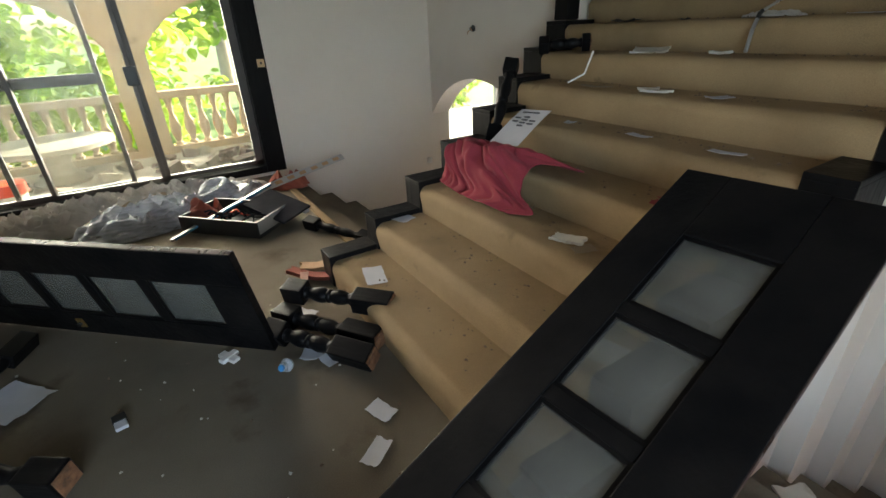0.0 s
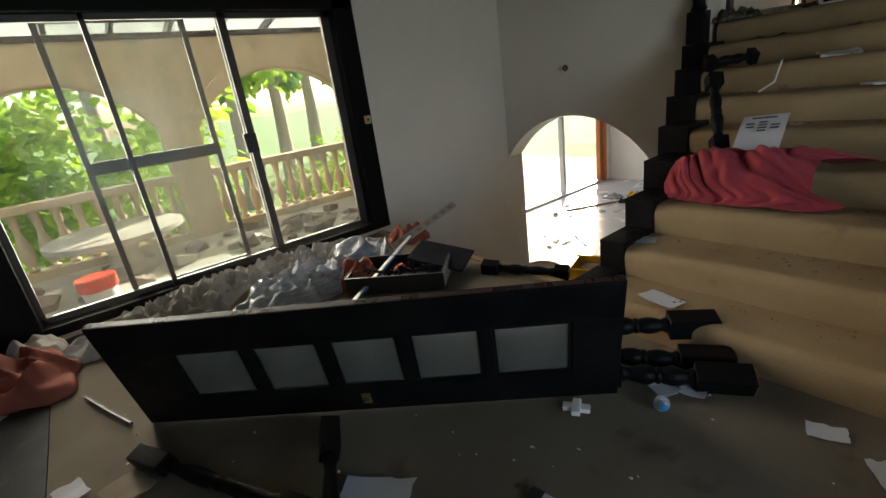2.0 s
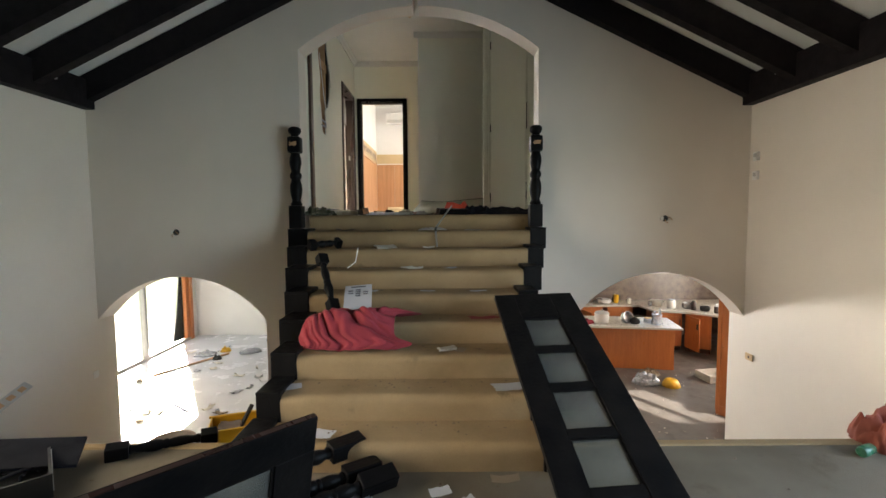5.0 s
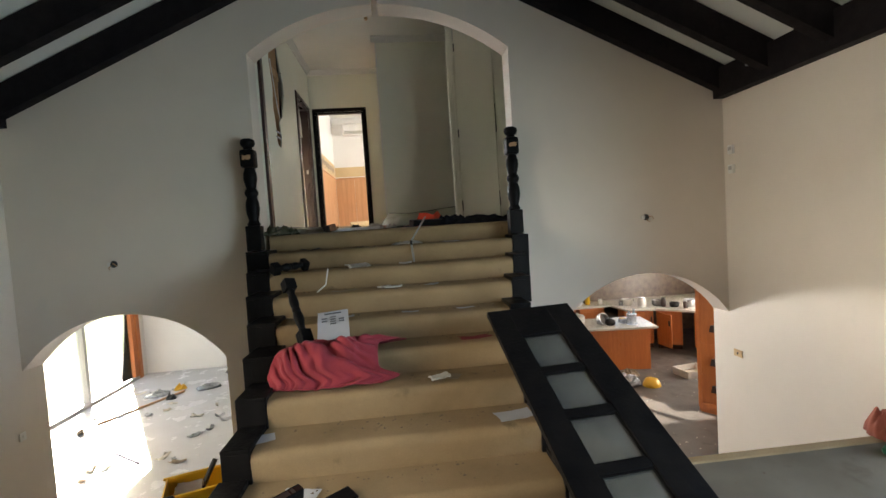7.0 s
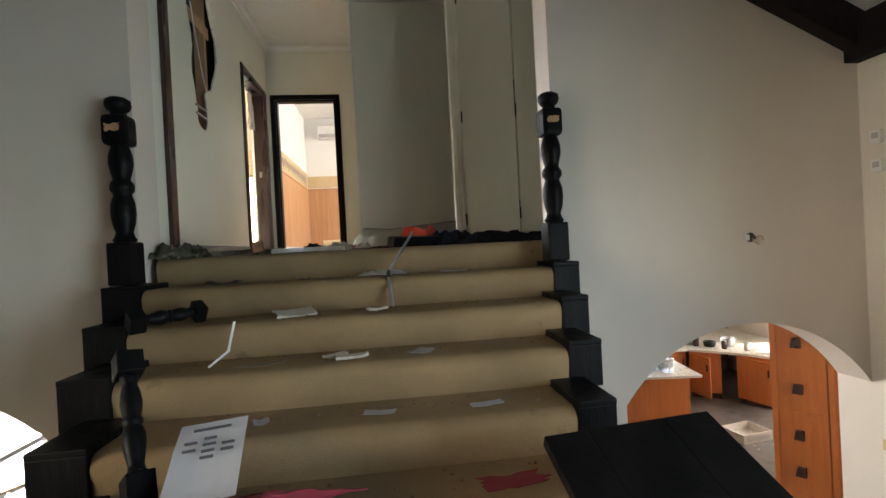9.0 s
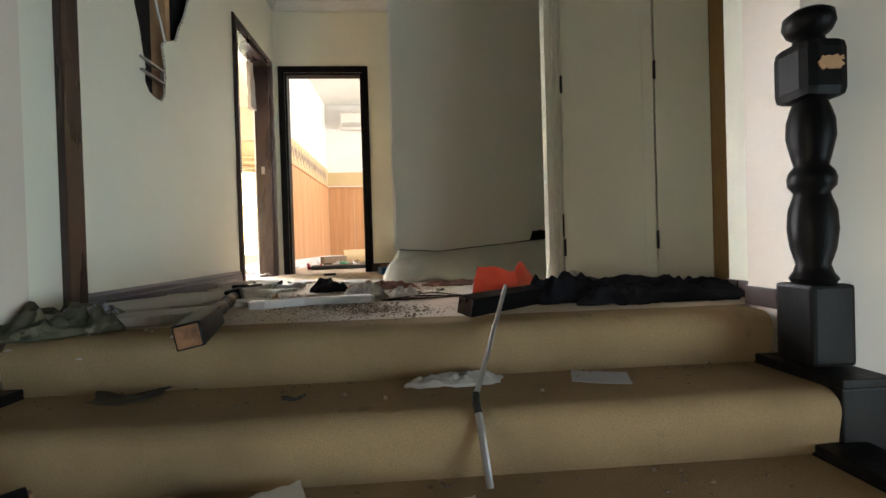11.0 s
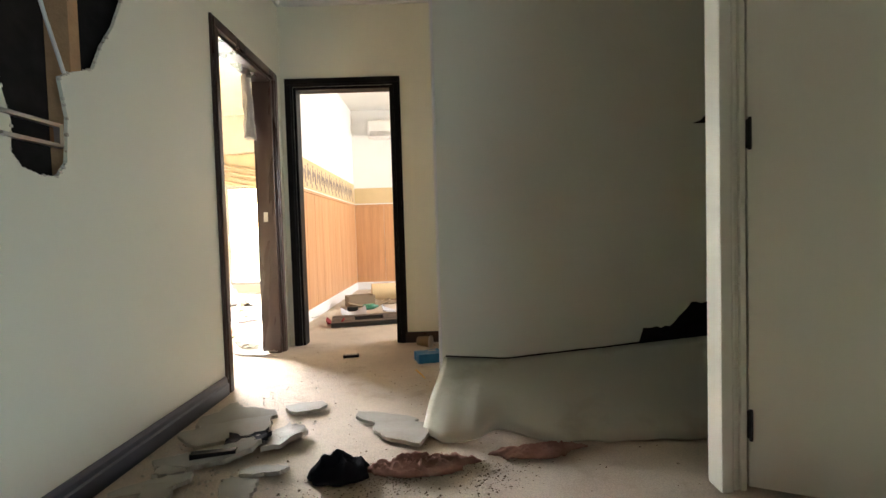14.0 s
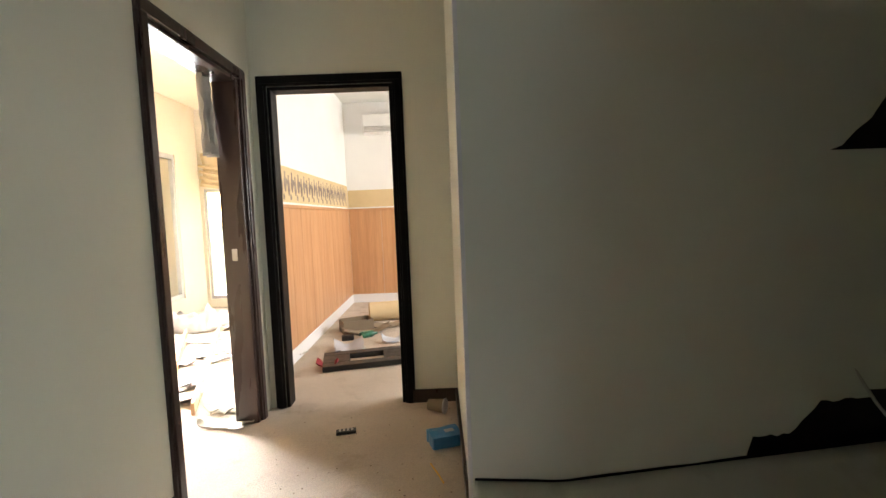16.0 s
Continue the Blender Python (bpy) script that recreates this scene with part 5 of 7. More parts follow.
for i in range(7):
    bm = bmesh.new()
    box(bm, -0.018, 0.018, -0.006, 0.006, 0.08 + 0.135 * i, 0.15 + 0.135 * i)
    part("mark", bm, "raw", root)
root = thing("metal_rail", lying(-2.15, -3.15, -2.62, -2.28, 0.03, 0, 0.17), "long blue-grey metal rail leaning over the case", "rail")
bm = bmesh.new()
box(bm, -0.015, 0.015, -0.01, 0.01, 0, 1.0, bevel=0.002)
part("bar", bm, "alu_pale", root)
bm = bmesh.new()
box(bm, -0.019, -0.016, -0.008, 0.008, 0.02, 0.98)
part("blue_edge", bm, "blue", root)

heap("lace_curtain", -3.15, -3.45, 0.75, 2.7, 0.24, 0, "lace", "heap of dirty white lace curtain below the window", "curtain", 1.7, 22.0, on(0), stretch=0.5, nx=120, ny=110)
heap("plastic_sheet", -2.70, -3.25, 0.7, 1.1, 0.26, 12, "film", "crumpled clear plastic sheeting", "plastic sheet", 4.1, 6.5, on(0), nx=80, ny=70)
heap("plastic_sheet", -2.88, -2.62, 0.55, 0.75, 0.3, 30, "film", "inflated clear plastic bag on the heap", "plastic sheet", 6.1, 1.6, on(0))
heap("rag", -2.52, -2.88, 0.42, 0.36, 0.24, 20, "salmon", "orange-brown rag on the heap", "cloth", 2.2, 2.5, on(0))
heap("rag", -3.0, -2.05, 0.42, 0.3, 0.2, 60, "salmon", "reddish rag by the wall", "cloth", 8.2, 3.0, on(0))
heap("rag", -3.05, -3.3, 0.5, 1.1, 0.2, 15, "card", "brown-green blanket in the heap", "cloth", 3.3, 3.5, on(0))
heap("salmon_cloth", -3.0, -4.98, 1.0, 0.62, 0.26, 25, "salmon", "heap of salmon curtain cloth on the floor", "cloth", 5.2, 3.0, on(0.004))
heap("grey_bag", -3.3, -4.85, 0.42, 0.36, 0.22, 0, "lace", "grey bag on the salmon cloth", "bag", 9.2, 2.0, on(0.004))
heap("dust_sheet", -2.3, -5.75, 0.8, 0.4, 0.02, 20, "dark_floor", "flattened dusty mat on the dark floor", "mat", 3.9, 2.0, on(0.004))
heap("salmon_cloth", 3.2, -2.08, 0.5, 0.42, 0.3, 0, "salmon", "bundle of salmon curtain on the landing", "cloth", 7.7, 4.6, on(0))
bm = bmesh.new()
tube(bm, [(-2.42, -4.62, 0.012), (-2.2, -4.55, 0.015), (-1.95, -4.46, 0.012)], 0.01, 6)
solid("rod", bm, "iron", "thin black rod on the carpet", "rod")
root = thing("drink_can", pose(2.83, -2.24, 0.036, 0, 90, 25), "green drink can lying on the landing", "can")
bm = bmesh.new()
lathe(bm, [(0.027, 0), (0.033, 0.008), (0.033, 0.11), (0.027, 0.122)], Matrix.Identity(4), 16)
part("body", bm, "green", root, smooth=50)
bm = bmesh.new()
lathe(bm, [(0.026, 0.122), (0.024, 0.124), (0.012, 0.121)], Matrix.Identity(4), 16)
part("lid", bm, "steel", root)
# dark block against the first step
root = thing("speaker_box", pose(0.93, -2.34, 0.003, 0, 0, 5), "small dark worn box beside the first step", "box")
bm = bmesh.new()
box(bm, -0.06, 0.06, -0.1, 0.1, 0, 0.17, bevel=0.008)
part("case", bm, "iron", root)
bm = bmesh.new()
box(bm, -0.045, 0.045, -0.103, -0.099, 0.02, 0.15)
part("front", bm, "rubble", root)

# bucket and tub standing on the steps down
root = thing("bucket", pose(-1.82, -1.56, -2 * 0.17, 0, 0, 0) @ Matrix.Diagonal((1.12, 1.12, 0.5, 1)), "shallow white plastic bucket with a dark lid on the steps", "bucket")
bm = bmesh.new()
lathe(bm, [(0.115, 0), (0.14, 0.25), (0.146, 0.255), (0.146, 0.27)], Matrix.Identity(4), 24)
part("pail", bm, "white_plastic", root, smooth=50)
bm = bmesh.new()
lathe(bm, [(0.15, 0.271), (0.152, 0.28), (0.13, 0.283), (0.12, 0.276), (0.0, 0.275)], Matrix.Identity(4), 24)
part("lid", bm, "rubble", root)
root = thing("tub", pose(-1.44, -1.3, -3 * 0.17, 0, 0, 20), "yellow plastic tub with tools on the steps", "tub")
bm = bmesh.new()
for xa, xb, ya, yb in ((-0.2, 0.2, -0.14, -0.132), (-0.2, 0.2, 0.132, 0.14), (-0.2, -0.192, -0.132, 0.132), (0.192, 0.2, -0.132, 0.132)):
    box(bm, xa, xb, ya, yb, 0.0, 0.34)
box(bm, -0.2, 0.2, -0.14, 0.14, 0, 0.012)
box(bm, -0.22, 0.22, -0.16, -0.14, 0.33, 0.345, bevel=0.003)
box(bm, -0.22, 0.22, 0.14, 0.16, 0.33, 0.345, bevel=0.003)
part("body", bm, "yellow", root)
bm = bmesh.new()
tube(bm, [(-0.12, -0.1, 0.02), (0.12, 0.1, 0.42)], 0.018, 8)
part("handle", bm, "iron", root, "dark tool handle")
bm = bmesh.new()
flat_piece(bm, 0.16, 0.12, 0.03, 0.02, 0.3, 2.0, pose(-0.05, 0.0, 0.28, 10, 5, 0))
part("contents", bm, "rubble", root)

# ---- on the stairs ----
def draped_cloth():
    """A cloth over the nosing of the fourth step: long slanting folds, a sagging hem and two tails."""
    b = bmesh.new()
    ny_, z4, z3 = riser_y(4), tread(4), tread(3)
    line = [(ny_ + 0.19, z4 + 0.006), (ny_ + 0.15, z4 + 0.03), (ny_ + 0.09, z4 + 0.055), (ny_ + 0.02, z4 + 0.06), (ny_ - 0.045, z4 + 0.045), (ny_ - 0.085, z4 - 0.01), (ny_ - 0.1, z4 - 0.07), (ny_ - 0.115, z3 + 0.06), (ny_ - 0.15, z3 + 0.03), (ny_ - 0.19, z3 + 0.012)]
    nu, nv = 150, 70
    grid = []
    for jv in range(nv + 1):
        v = jv / nv
        q = v * (len(line) - 1)
        k = min(int(q), len(line) - 2)
        f = q - k
        py, pz = (line[k][c] * (1 - f) + line[k + 1][c] * f for c in (0, 1))
        row = []
        for iu in range(nu + 1):
            u = iu / nu
            left_x = -0.77 + 0.05 * math.cos(v * 4.0) + 0.02 * noise.noise(Vector((v * 5, 1, 3)))
            right_x = -0.10 + 0.2 * math.exp(-((v - 0.16) / 0.12) ** 2) + 0.14 * math.exp(-((v - 0.86) / 0.1) ** 2)
            x = left_x + (right_x - left_x) * u
            end = min(1.0, 6 * u + 0.1, 4 * (1 - u) + 0.12)
            hem = 0.05 * math.sin(u * math.pi) - 0.06 * (1 - u) ** 3
            n1 = noise.noise(Vector((u * 2.2, v * 1.3, 4.7)))
            ph = 4.6 * u - 2.6 * v + 2.2 * n1
            fold = abs(math.sin(2.6 * ph)) ** 0.7 * 0.6 + abs(math.sin(6.1 * ph + 3 * noise.noise(Vector((u * 4, v * 2, 9))))) * 0.38
            sag = math.sin(math.pi * min(1, v * 1.25)) * math.sin(math.pi * u)
            out = (0.085 * fold + 0.05 * sag + 0.06 * noise.noise(Vector((u * 5, v * 2.5, 1))) + 0.02 * noise.noise(Vector((u * 13, v * 7, 6)))) * end * (0.35 + 0.65 * math.sin(math.pi * min(1.0, v * 0.9 + 0.1)))
            yy, zz = py - 0.75 * out - hem * max(0.0, v - 0.5), pz + 0.65 * out
            row.append(b.verts.new((x, yy, max(zz, ground_z(x, yy) + 0.006))))
        grid.append(row)
    for a, c in zip(grid, grid[1:]):
        for i_ in range(nu):
            b.faces.new((a[i_], a[i_ + 1], c[i_ + 1], c[i_]))
    ob = solid("pink_cloth", b, "pink", "crumpled pink cloth draped over two steps", "cloth", smooth=85)
    md = ob.modifiers.new("thick", "SOLIDIFY")
    md.thickness = 0.005


draped_cloth()
root = thing("printed_sheet", frame_from((-0.51, riser_y(4) + 0.03, 4 * R + 0.1), (1, 0.1, 0.06), (0.2, 0.3, 0.17)), "white printed sheet propped on the pink cloth", "paper")
bm = bmesh.new()
flat_piece(bm, 0.22, 0.31, 0.0015, 0.012, 0.0, 3.3, Matrix.Translation((0.11, 0.14, 0)))
part("page", bm, "paper", root)
for i, (x, y, w) in enumerate(((0.03, 0.2, 0.04), (0.03, 0.17, 0.04), (0.09, 0.21, 0.04), (0.09, 0.185, 0.04), (0.09, 0.16, 0.04), (0.09, 0.135, 0.04), (0.15, 0.18, 0.04), (0.15, 0.155, 0.04), (0.05, 0.25, 0.12))):
    bm = bmesh.new()
    box(bm, x, x + w, y, y + 0.007, 0.012, 0.018)
    part("print_bar", bm, "ink", root)
for x, k, f, w, d, rz, mat, nm, lab in ((-0.80, 2, 0.55, 0.2, 0.11, 15, "paper", "paper_scrap", "bluish white leaflet on the step's end"), (-0.50, 1, 0.5, 0.2, 0.11, -15, "paper", "paper_scrap", "bluish white leaflet on the first step"), (0.72, 2, 0.5, 0.22, 0.13, 10, "paper", "paper_scrap", "white torn paper on the step"),
                                        (0.13, 7, 0.55, 0.1, 0.06, 12, "plaster", "plaster_piece", "broken plaster piece on the step"), (0.34, 6, 0.5, 0.11, 0.09, 50, "paper", "paper_scrap", "white card on the step"), (0.02, 6, 0.45, 0.14, 0.06, 10, "plaster", "plaster_piece", "crumbled plaster on the step"), (-0.06, 6, 0.6, 0.1, 0.05, 40, "plaster", "plaster_piece", "crumbled plaster on the step"),
                                        (-0.40, 6, 0.45, 0.2, 0.05, 5, "card", "card_scrap", "thin dark strip on the step"), (0.58, 5, 0.5, 0.14, 0.05, 8, "paper", "paper_scrap", "narrow paper strip on the step"), (0.14, 5, 0.55, 0.13, 0.05, -8, "paper", "paper_scrap", "narrow paper strip on the step"), (-0.33, 5, 0.6, 0.06, 0.06, 20, "paper", "paper_scrap", "small square paper on the step"),
                                        (0.30, 3, 0.5, 0.13, 0.07, 25, "plaster", "plaster_piece", "crumbled pale plaster on the step"), (0.40, 3, 0.45, 0.1, 0.07, 70, "card", "card_scrap", "dark crumpled scrap on the step"), (0.60, 4, 0.5, 0.22, 0.09, 5, "pink", "cloth_scrap", "small red rag on the step"), (-0.10, 7, 0.4, 0.22, 0.15, 20, "plaster", "plaster_piece", "jagged white plaster board piece on the step")):
    yy = riser_y(k) - 0.02 + GOING * f
    if (nm, k, x) == ("plaster_piece", 7, -0.10):
        continue
    sheet_thing(nm, x, yy, tread(k), w, d, rz, mat, lab, nm.split("_")[0], thick=0.012 if mat == "plaster" else 0.002, curl=0.01, jag=0.35 if mat in ("plaster", "pink", "card") else 0.1)
sheet_thing("plaster_piece", -0.30, riser_y(7) + 0.17, tread(7), 0.19, 0.14, 25, "plaster", "jagged white plasterboard piece on the step", "plaster", thick=0.014, curl=0.02, jag=0.35, rx=8)
sheet_thing("paper_scrap", 0.61, riser_y(8) + 0.21, tread(8), 0.17, 0.12, -18, "paper", "folded white leaflet below the top step", "paper", curl=0.003)
heap("grey_rag", 0.17, riser_y(8) + 0.23, 0.34, 0.1, 0.035, 5, "lace", "crumpled grey rag on the step", "cloth", 2.7, 7.0, on(tread(8)), nx=40, ny=24)
sheet_thing("plastic_scrap", -0.79, riser_y(8) + 0.23, tread(8), 0.18, 0.09, 10, "iron", "black plastic scrap on the step", "plastic", curl=0.03, jag=0.3)
sheet_thing("plastic_scrap", -0.30, riser_y(8) + 0.15, tread(8), 0.06, 0.03, 10, "iron", "black plastic scrap on the step", "plastic", curl=0.02, jag=0.3)
# bent wire strip standing on a step
bm = bmesh.new()
tube(bm, [(-0.62, riser_y(6) + 0.12, tread(6) + 0.01), (-0.56, riser_y(6) + 0.2, tread(6) + 0.06), (-0.54, riser_y(6) + 0.24, tread(6) + 0.19)], 0.006, 6)
solid("plastic_strip", bm, "white_plastic", "thin white plastic strip standing on the step", "strip")

# mop rod leaning on the top step
root = thing("mop_rod", Matrix.Translation((0.24, -0.10, tread(8))), "bent steel mop rod standing against the top step", "rod")
bm = bmesh.new()
tube(bm, [(0.135, 0.335, 0.27), (0.047, 0.116, 0.15), (-0.041, -0.1, 0.03)], 0.008, 8)
part("upper_rod", bm, "steel", root)
bm = bmesh.new()
tube(bm, [(-0.04, -0.095, 0.033), (-0.043, -0.115, 0.018), (-0.04, -0.13, -0.005)], 0.011, 8)
part("joint", bm, "iron", root)
bm = bmesh.new()
tube(bm, [(-0.04, -0.13, -0.005), (-0.036, -0.165, -0.06), (-0.026, -0.2, -0.16)], 0.01, 8)
part("lower_rod", bm, "steel", root)

# ---- upper hall: litter ----
heap("black_cloth", 1.12, 0.56, 0.92, 0.44, 0.1, 8, "black_cloth", "heap of black clothing on the hall carpet", "cloth", 4.4, 4.4, on(UP))
heap("black_cloth", 0.88, 0.46, 0.42, 0.3, 0.085, 30, "black_cloth", "black sleeve spread on the hall carpet", "cloth", 6.4, 3.0, on(UP))
heap("black_rag", -0.44, 1.31, 0.24, 0.16, 0.1, 10, "black_cloth", "small crumpled black rag in the hall", "cloth", 2.4, 2.5, on(UP), nx=36, ny=28)
heap("pink_rag", -0.16, 1.34, 0.34, 0.13, 0.06, 5, "rose", "dusty pink rag on the hall carpet", "cloth", 1.4, 7.0, on(UP), nx=60, ny=40, tails=((10, 14, 0.4), (170, 16, 0.3)))
heap("pink_rag", 0.3, 1.43, 0.32, 0.1, 0.04, 8, "rose", "dusty pink rag on the hall carpet", "cloth", 3.6, 7.0, on(UP), nx=60, ny=40, tails=((10, 14, 0.4), (160, 16, 0.3)))
heap("grey_rag", -0.2, 0.95, 0.26, 0.2, 0.09, 40, "lace", "crumpled grey paper rag among the dirt", "cloth", 5.6, 5.0, on(UP), nx=50, ny=40)
heap("grey_rag", 0.0, 0.87, 0.16, 0.14, 0.07, 10, "lace", "crumpled grey paper rag among the dirt", "cloth", 7.6, 3.0, on(UP), nx=30, ny=24)
heap("camouflage_cloth", -1.14, 0.24, 0.42, 0.36, 0.11, 20, "olive", "crumpled dark green cloth at the hall's edge", "cloth", 8.6, 5.0, on(UP))
heap("plastic_bag", -1.1, 0.30, 0.24, 0.18, 0.1, 30, "film", "crumpled clear plastic bag at the hall's edge", "bag", 9.6, 3.0, on(UP), nx=40, ny=30)

heap("black_cloth", 0.70, 0.58, 0.5, 0.26, 0.15, 38, "black_cloth", "black sleeve lying over the timber post", "cloth", 3.1, 3.0, on(UP))

# red folded card box
root = thing("red_box", pose(0.44, 0.60, UP + 0.002, 0, 0, 18) @ Matrix.Diagonal((0.95, 0.95, 0.78, 1)), "crumpled bright red cardboard box on the carpet", "box")
for nm, pts in (("panel", ((-0.22, -0.10, 0), (0.02, -0.17, 0.0), (0.05, -0.02, 0.16), (-0.12, 0.02, 0.21))), ("panel", ((0.02, -0.17, 0.0), (0.28, 0.0, 0.03), (0.14, 0.06, 0.19), (0.05, -0.02, 0.16))), ("flap", ((-0.22, -0.10, 0), (-0.12, 0.02, 0.21), (0.0, 0.14, 0.02), (-0.1, 0.1, 0.0))), ("flap", ((0.28, 0.0, 0.03), (0.14, 0.06, 0.19), (0.05, 0.16, 0.02), (0.2, 0.14, 0.0)))):
    bm = bmesh.new()
    fa = [bm.verts.new(p) for p in pts]
    bm.faces.new(fa)
    bmesh.ops.subdivide_edges(bm, edges=bm.edges[:], cuts=5, use_grid_fill=True)
    for v in bm.verts:
        v.co += Vector((0, 0, 0.045 * noise.noise(v.co * 9))) if v.co.z > 0.01 else Vector()
    bmesh.ops.solidify(bm, geom=bm.faces[:], thickness=0.003)
    part(nm, bm, "red", root, smooth=35)
# squared black post
root = thing("timber_post", lying(0.22, 0.19, 0.88, 0.76, UP + 0.04, 12), "square black timber post with a weathered sawn end", "timber")
bm = bmesh.new()
box(bm, -0.033, 0.033, -0.033, 0.033, 0.006, 0.95, bevel=0.006)
part("post", bm, "black", root)
bm = bmesh.new()
box(bm, -0.031, 0.031, -0.031, 0.031, 0.0, 0.007, bevel=0.002)
part("sawn_end", bm, "brown", root, "weathered dark sawn end")
bm = bmesh.new()
tube(bm, [(0.76, 0.69, UP + 0.092), (0.82, 0.76, UP + 0.095), (0.84, 0.82, UP + 0.09)], 0.02, 10)
solid("roll", bm, "plaster", "short rolled pale paper on the black post", "paper roll", smooth=50)
# white plastic hanger arm
root = thing("plastic_spreader", pose(-0.40, 0.68, UP + 0.004, 0, 0, 10), "white plastic curved bar lying on the dirt", "plastic bar")
bm = bmesh.new()
outline = [(-0.26, -0.035), (-0.2, -0.045), (-0.12, -0.025), (-0.04, 0.0), (0.04, 0.0), (0.12, -0.01), (0.2, -0.03), (0.255, -0.03), (0.27, 0.0), (0.25, 0.035), (0.19, 0.04), (0.1, 0.03), (0.03, 0.035), (-0.05, 0.03), (-0.12, 0.012), (-0.2, 0.0), (-0.25, 0.005), (-0.27, -0.015)]
prism(bm, outline, 0.03, Matrix.Identity(4))
part("bar", bm, "white_plastic", root)
bm = bmesh.new()
prism(bm, [(x * 0.97, y * 0.8) for x, y in outline], 0.004, Matrix.Translation((0, 0, 0.03)))
part("ridge", bm, "white_plastic", root)
# wire clothes hangers
for x, y, rz in ((0.08, 0.80, 10), (0.14, 0.9, -20)):
    root = thing("clothes_hanger", pose(x, y, UP + 0.008, 0, 0, rz), "thin wire clothes hanger on the carpet", "hanger", "wire hangers")
    bm = bmesh.new()
    tube(bm, [(-0.19, -0.05, 0), (0, 0.05, 0.004), (0.19, -0.05, 0), (0, -0.055, 0), (-0.19, -0.05, 0)], 0.003, 6)
    part("shoulder", bm, "iron", root)
    bm = bmesh.new()
    tube(bm, [(0, 0.05, 0.004), (0.0, 0.09, 0.006), (0.03, 0.12, 0.012), (0.015, 0.15, 0.012), (-0.02, 0.14, 0.01)], 0.003, 6)
    part("hook", bm, "iron", root)
# plasterboard lumps along the west wall
def shard(x, y, w, d, rz, t_, rx):
    """An angular piece of plasterboard: gypsum core under a face of painted paper."""
    rnd = random.Random(int(x * 1000) + int(y * 777))
    r_ = thing("plasterboard_piece", pose(x, y, UP + 0.006 + 0.5 * d * math.sin(radians(rx + 3)), rx + 3, rnd.uniform(-4, 4), rz), "broken plasterboard piece on the hall carpet", "plasterboard", "plasterboard pieces")
    pts = []
    for k in range(7):
        a = 6.283 * (k + rnd.uniform(-0.3, 0.3)) / 7
        s = rnd.uniform(0.75, 1.0) / max(abs(math.cos(a)), abs(math.sin(a)))
        pts.append(Vector((math.cos(a) * s * w / 2, math.sin(a) * s * d / 2)))
    rough = []
    for p, q in zip(pts, pts[1:] + pts[:1]):
        for f in (0, 0.3, 0.55, 0.8):
            o = p.lerp(q, f)
            rough.append((o.x + rnd.uniform(-0.006, 0.006), o.y + rnd.uniform(-0.006, 0.006)))
    t_ = max(0.014, min(t_, 0.03))
    b = bmesh.new()
    prism(b, rough, t_, Matrix.Identity(4))
    part("core", b, "plaster", r_)
    b = bmesh.new()
    prism(b, [(px * 0.985, py * 0.975) for px, py in rough], 0.0015, Matrix.Translation((0, 0, t_)))
    part("face", b, "board_face", r_, "grey painted paper face")



for x, y, w, d, rz, t_, rx in ((-0.97, 0.6, 0.5, 0.2, 22, 0.03, 8), (-0.9, 0.33, 0.46, 0.16, 14, 0.03, 0), (-1.0, 0.8, 0.4, 0.16, 30, 0.02, 3), (-0.72, 0.72, 0.3, 0.1, 24, 0.02, 2), (-0.97, 1.0, 0.44, 0.15, 12, 0.02, 6), (-0.77, 0.95, 0.3, 0.14, 30, 0.014, 5), (-1.08, 1.24, 0.3, 0.1, 20, 0.014, 0), (-0.98, 1.42, 0.4, 0.11, 15, 0.02, 8), (-1.02, 1.64, 0.42, 0.16, 18, 0.012, 8),
                               (-1.05, 1.82, 0.36, 0.12, 25, 0.016, 10), (-0.72, 1.33, 0.2, 0.06, 10, 0.014, 0), (-0.82, 0.98, 0.22, 0.08, 30, 0.02, 0), (-0.25, 1.62, 0.3, 0.2, -25, 0.014, 0), (-0.33, 1.74, 0.34, 0.1, -20, 0.014, 4), (-1.1, 0.9, 0.14, 0.1, 50, 0.014, 0)):
    shard(x, y, w, d, rz, t_, rx)
rnd_s = random.Random(77)
for i in range(16):
    shard(rnd_s.uniform(-1.12, -0.68), rnd_s.uniform(0.85, 1.95), rnd_s.uniform(0.1, 0.24), rnd_s.uniform(0.05, 0.12), rnd_s.uniform(-10, 50), 0.012, rnd_s.uniform(0, 9))
sheet_thing("cloth_strip", -0.76, 1.6, UP, 0.2, 0.14, 50, "lace", "grey striped rag by the skirting", "cloth", thick=0.02, curl=0.05, jag=0.4)
sheet_thing("cloth_strip", -0.88, 1.56, UP, 0.16, 0.12, 20, "black_cloth", "dark rag among the plaster", "cloth", thick=0.02, curl=0.05, jag=0.4)
sheet_thing("wood_splinter", -0.95, 1.42, UP + 0.03, 0.16, 0.03, 10, "black", "black painted wood splinter", "wood", thick=0.02, curl=0.0, jag=0.1)
sheet_thing("wood_splinter", -0.8, 1.03, UP + 0.0, 0.26, 0.04, 25, "raw", "pale split wood on the carpet", "wood", thick=0.02, curl=0.0, jag=0.1)

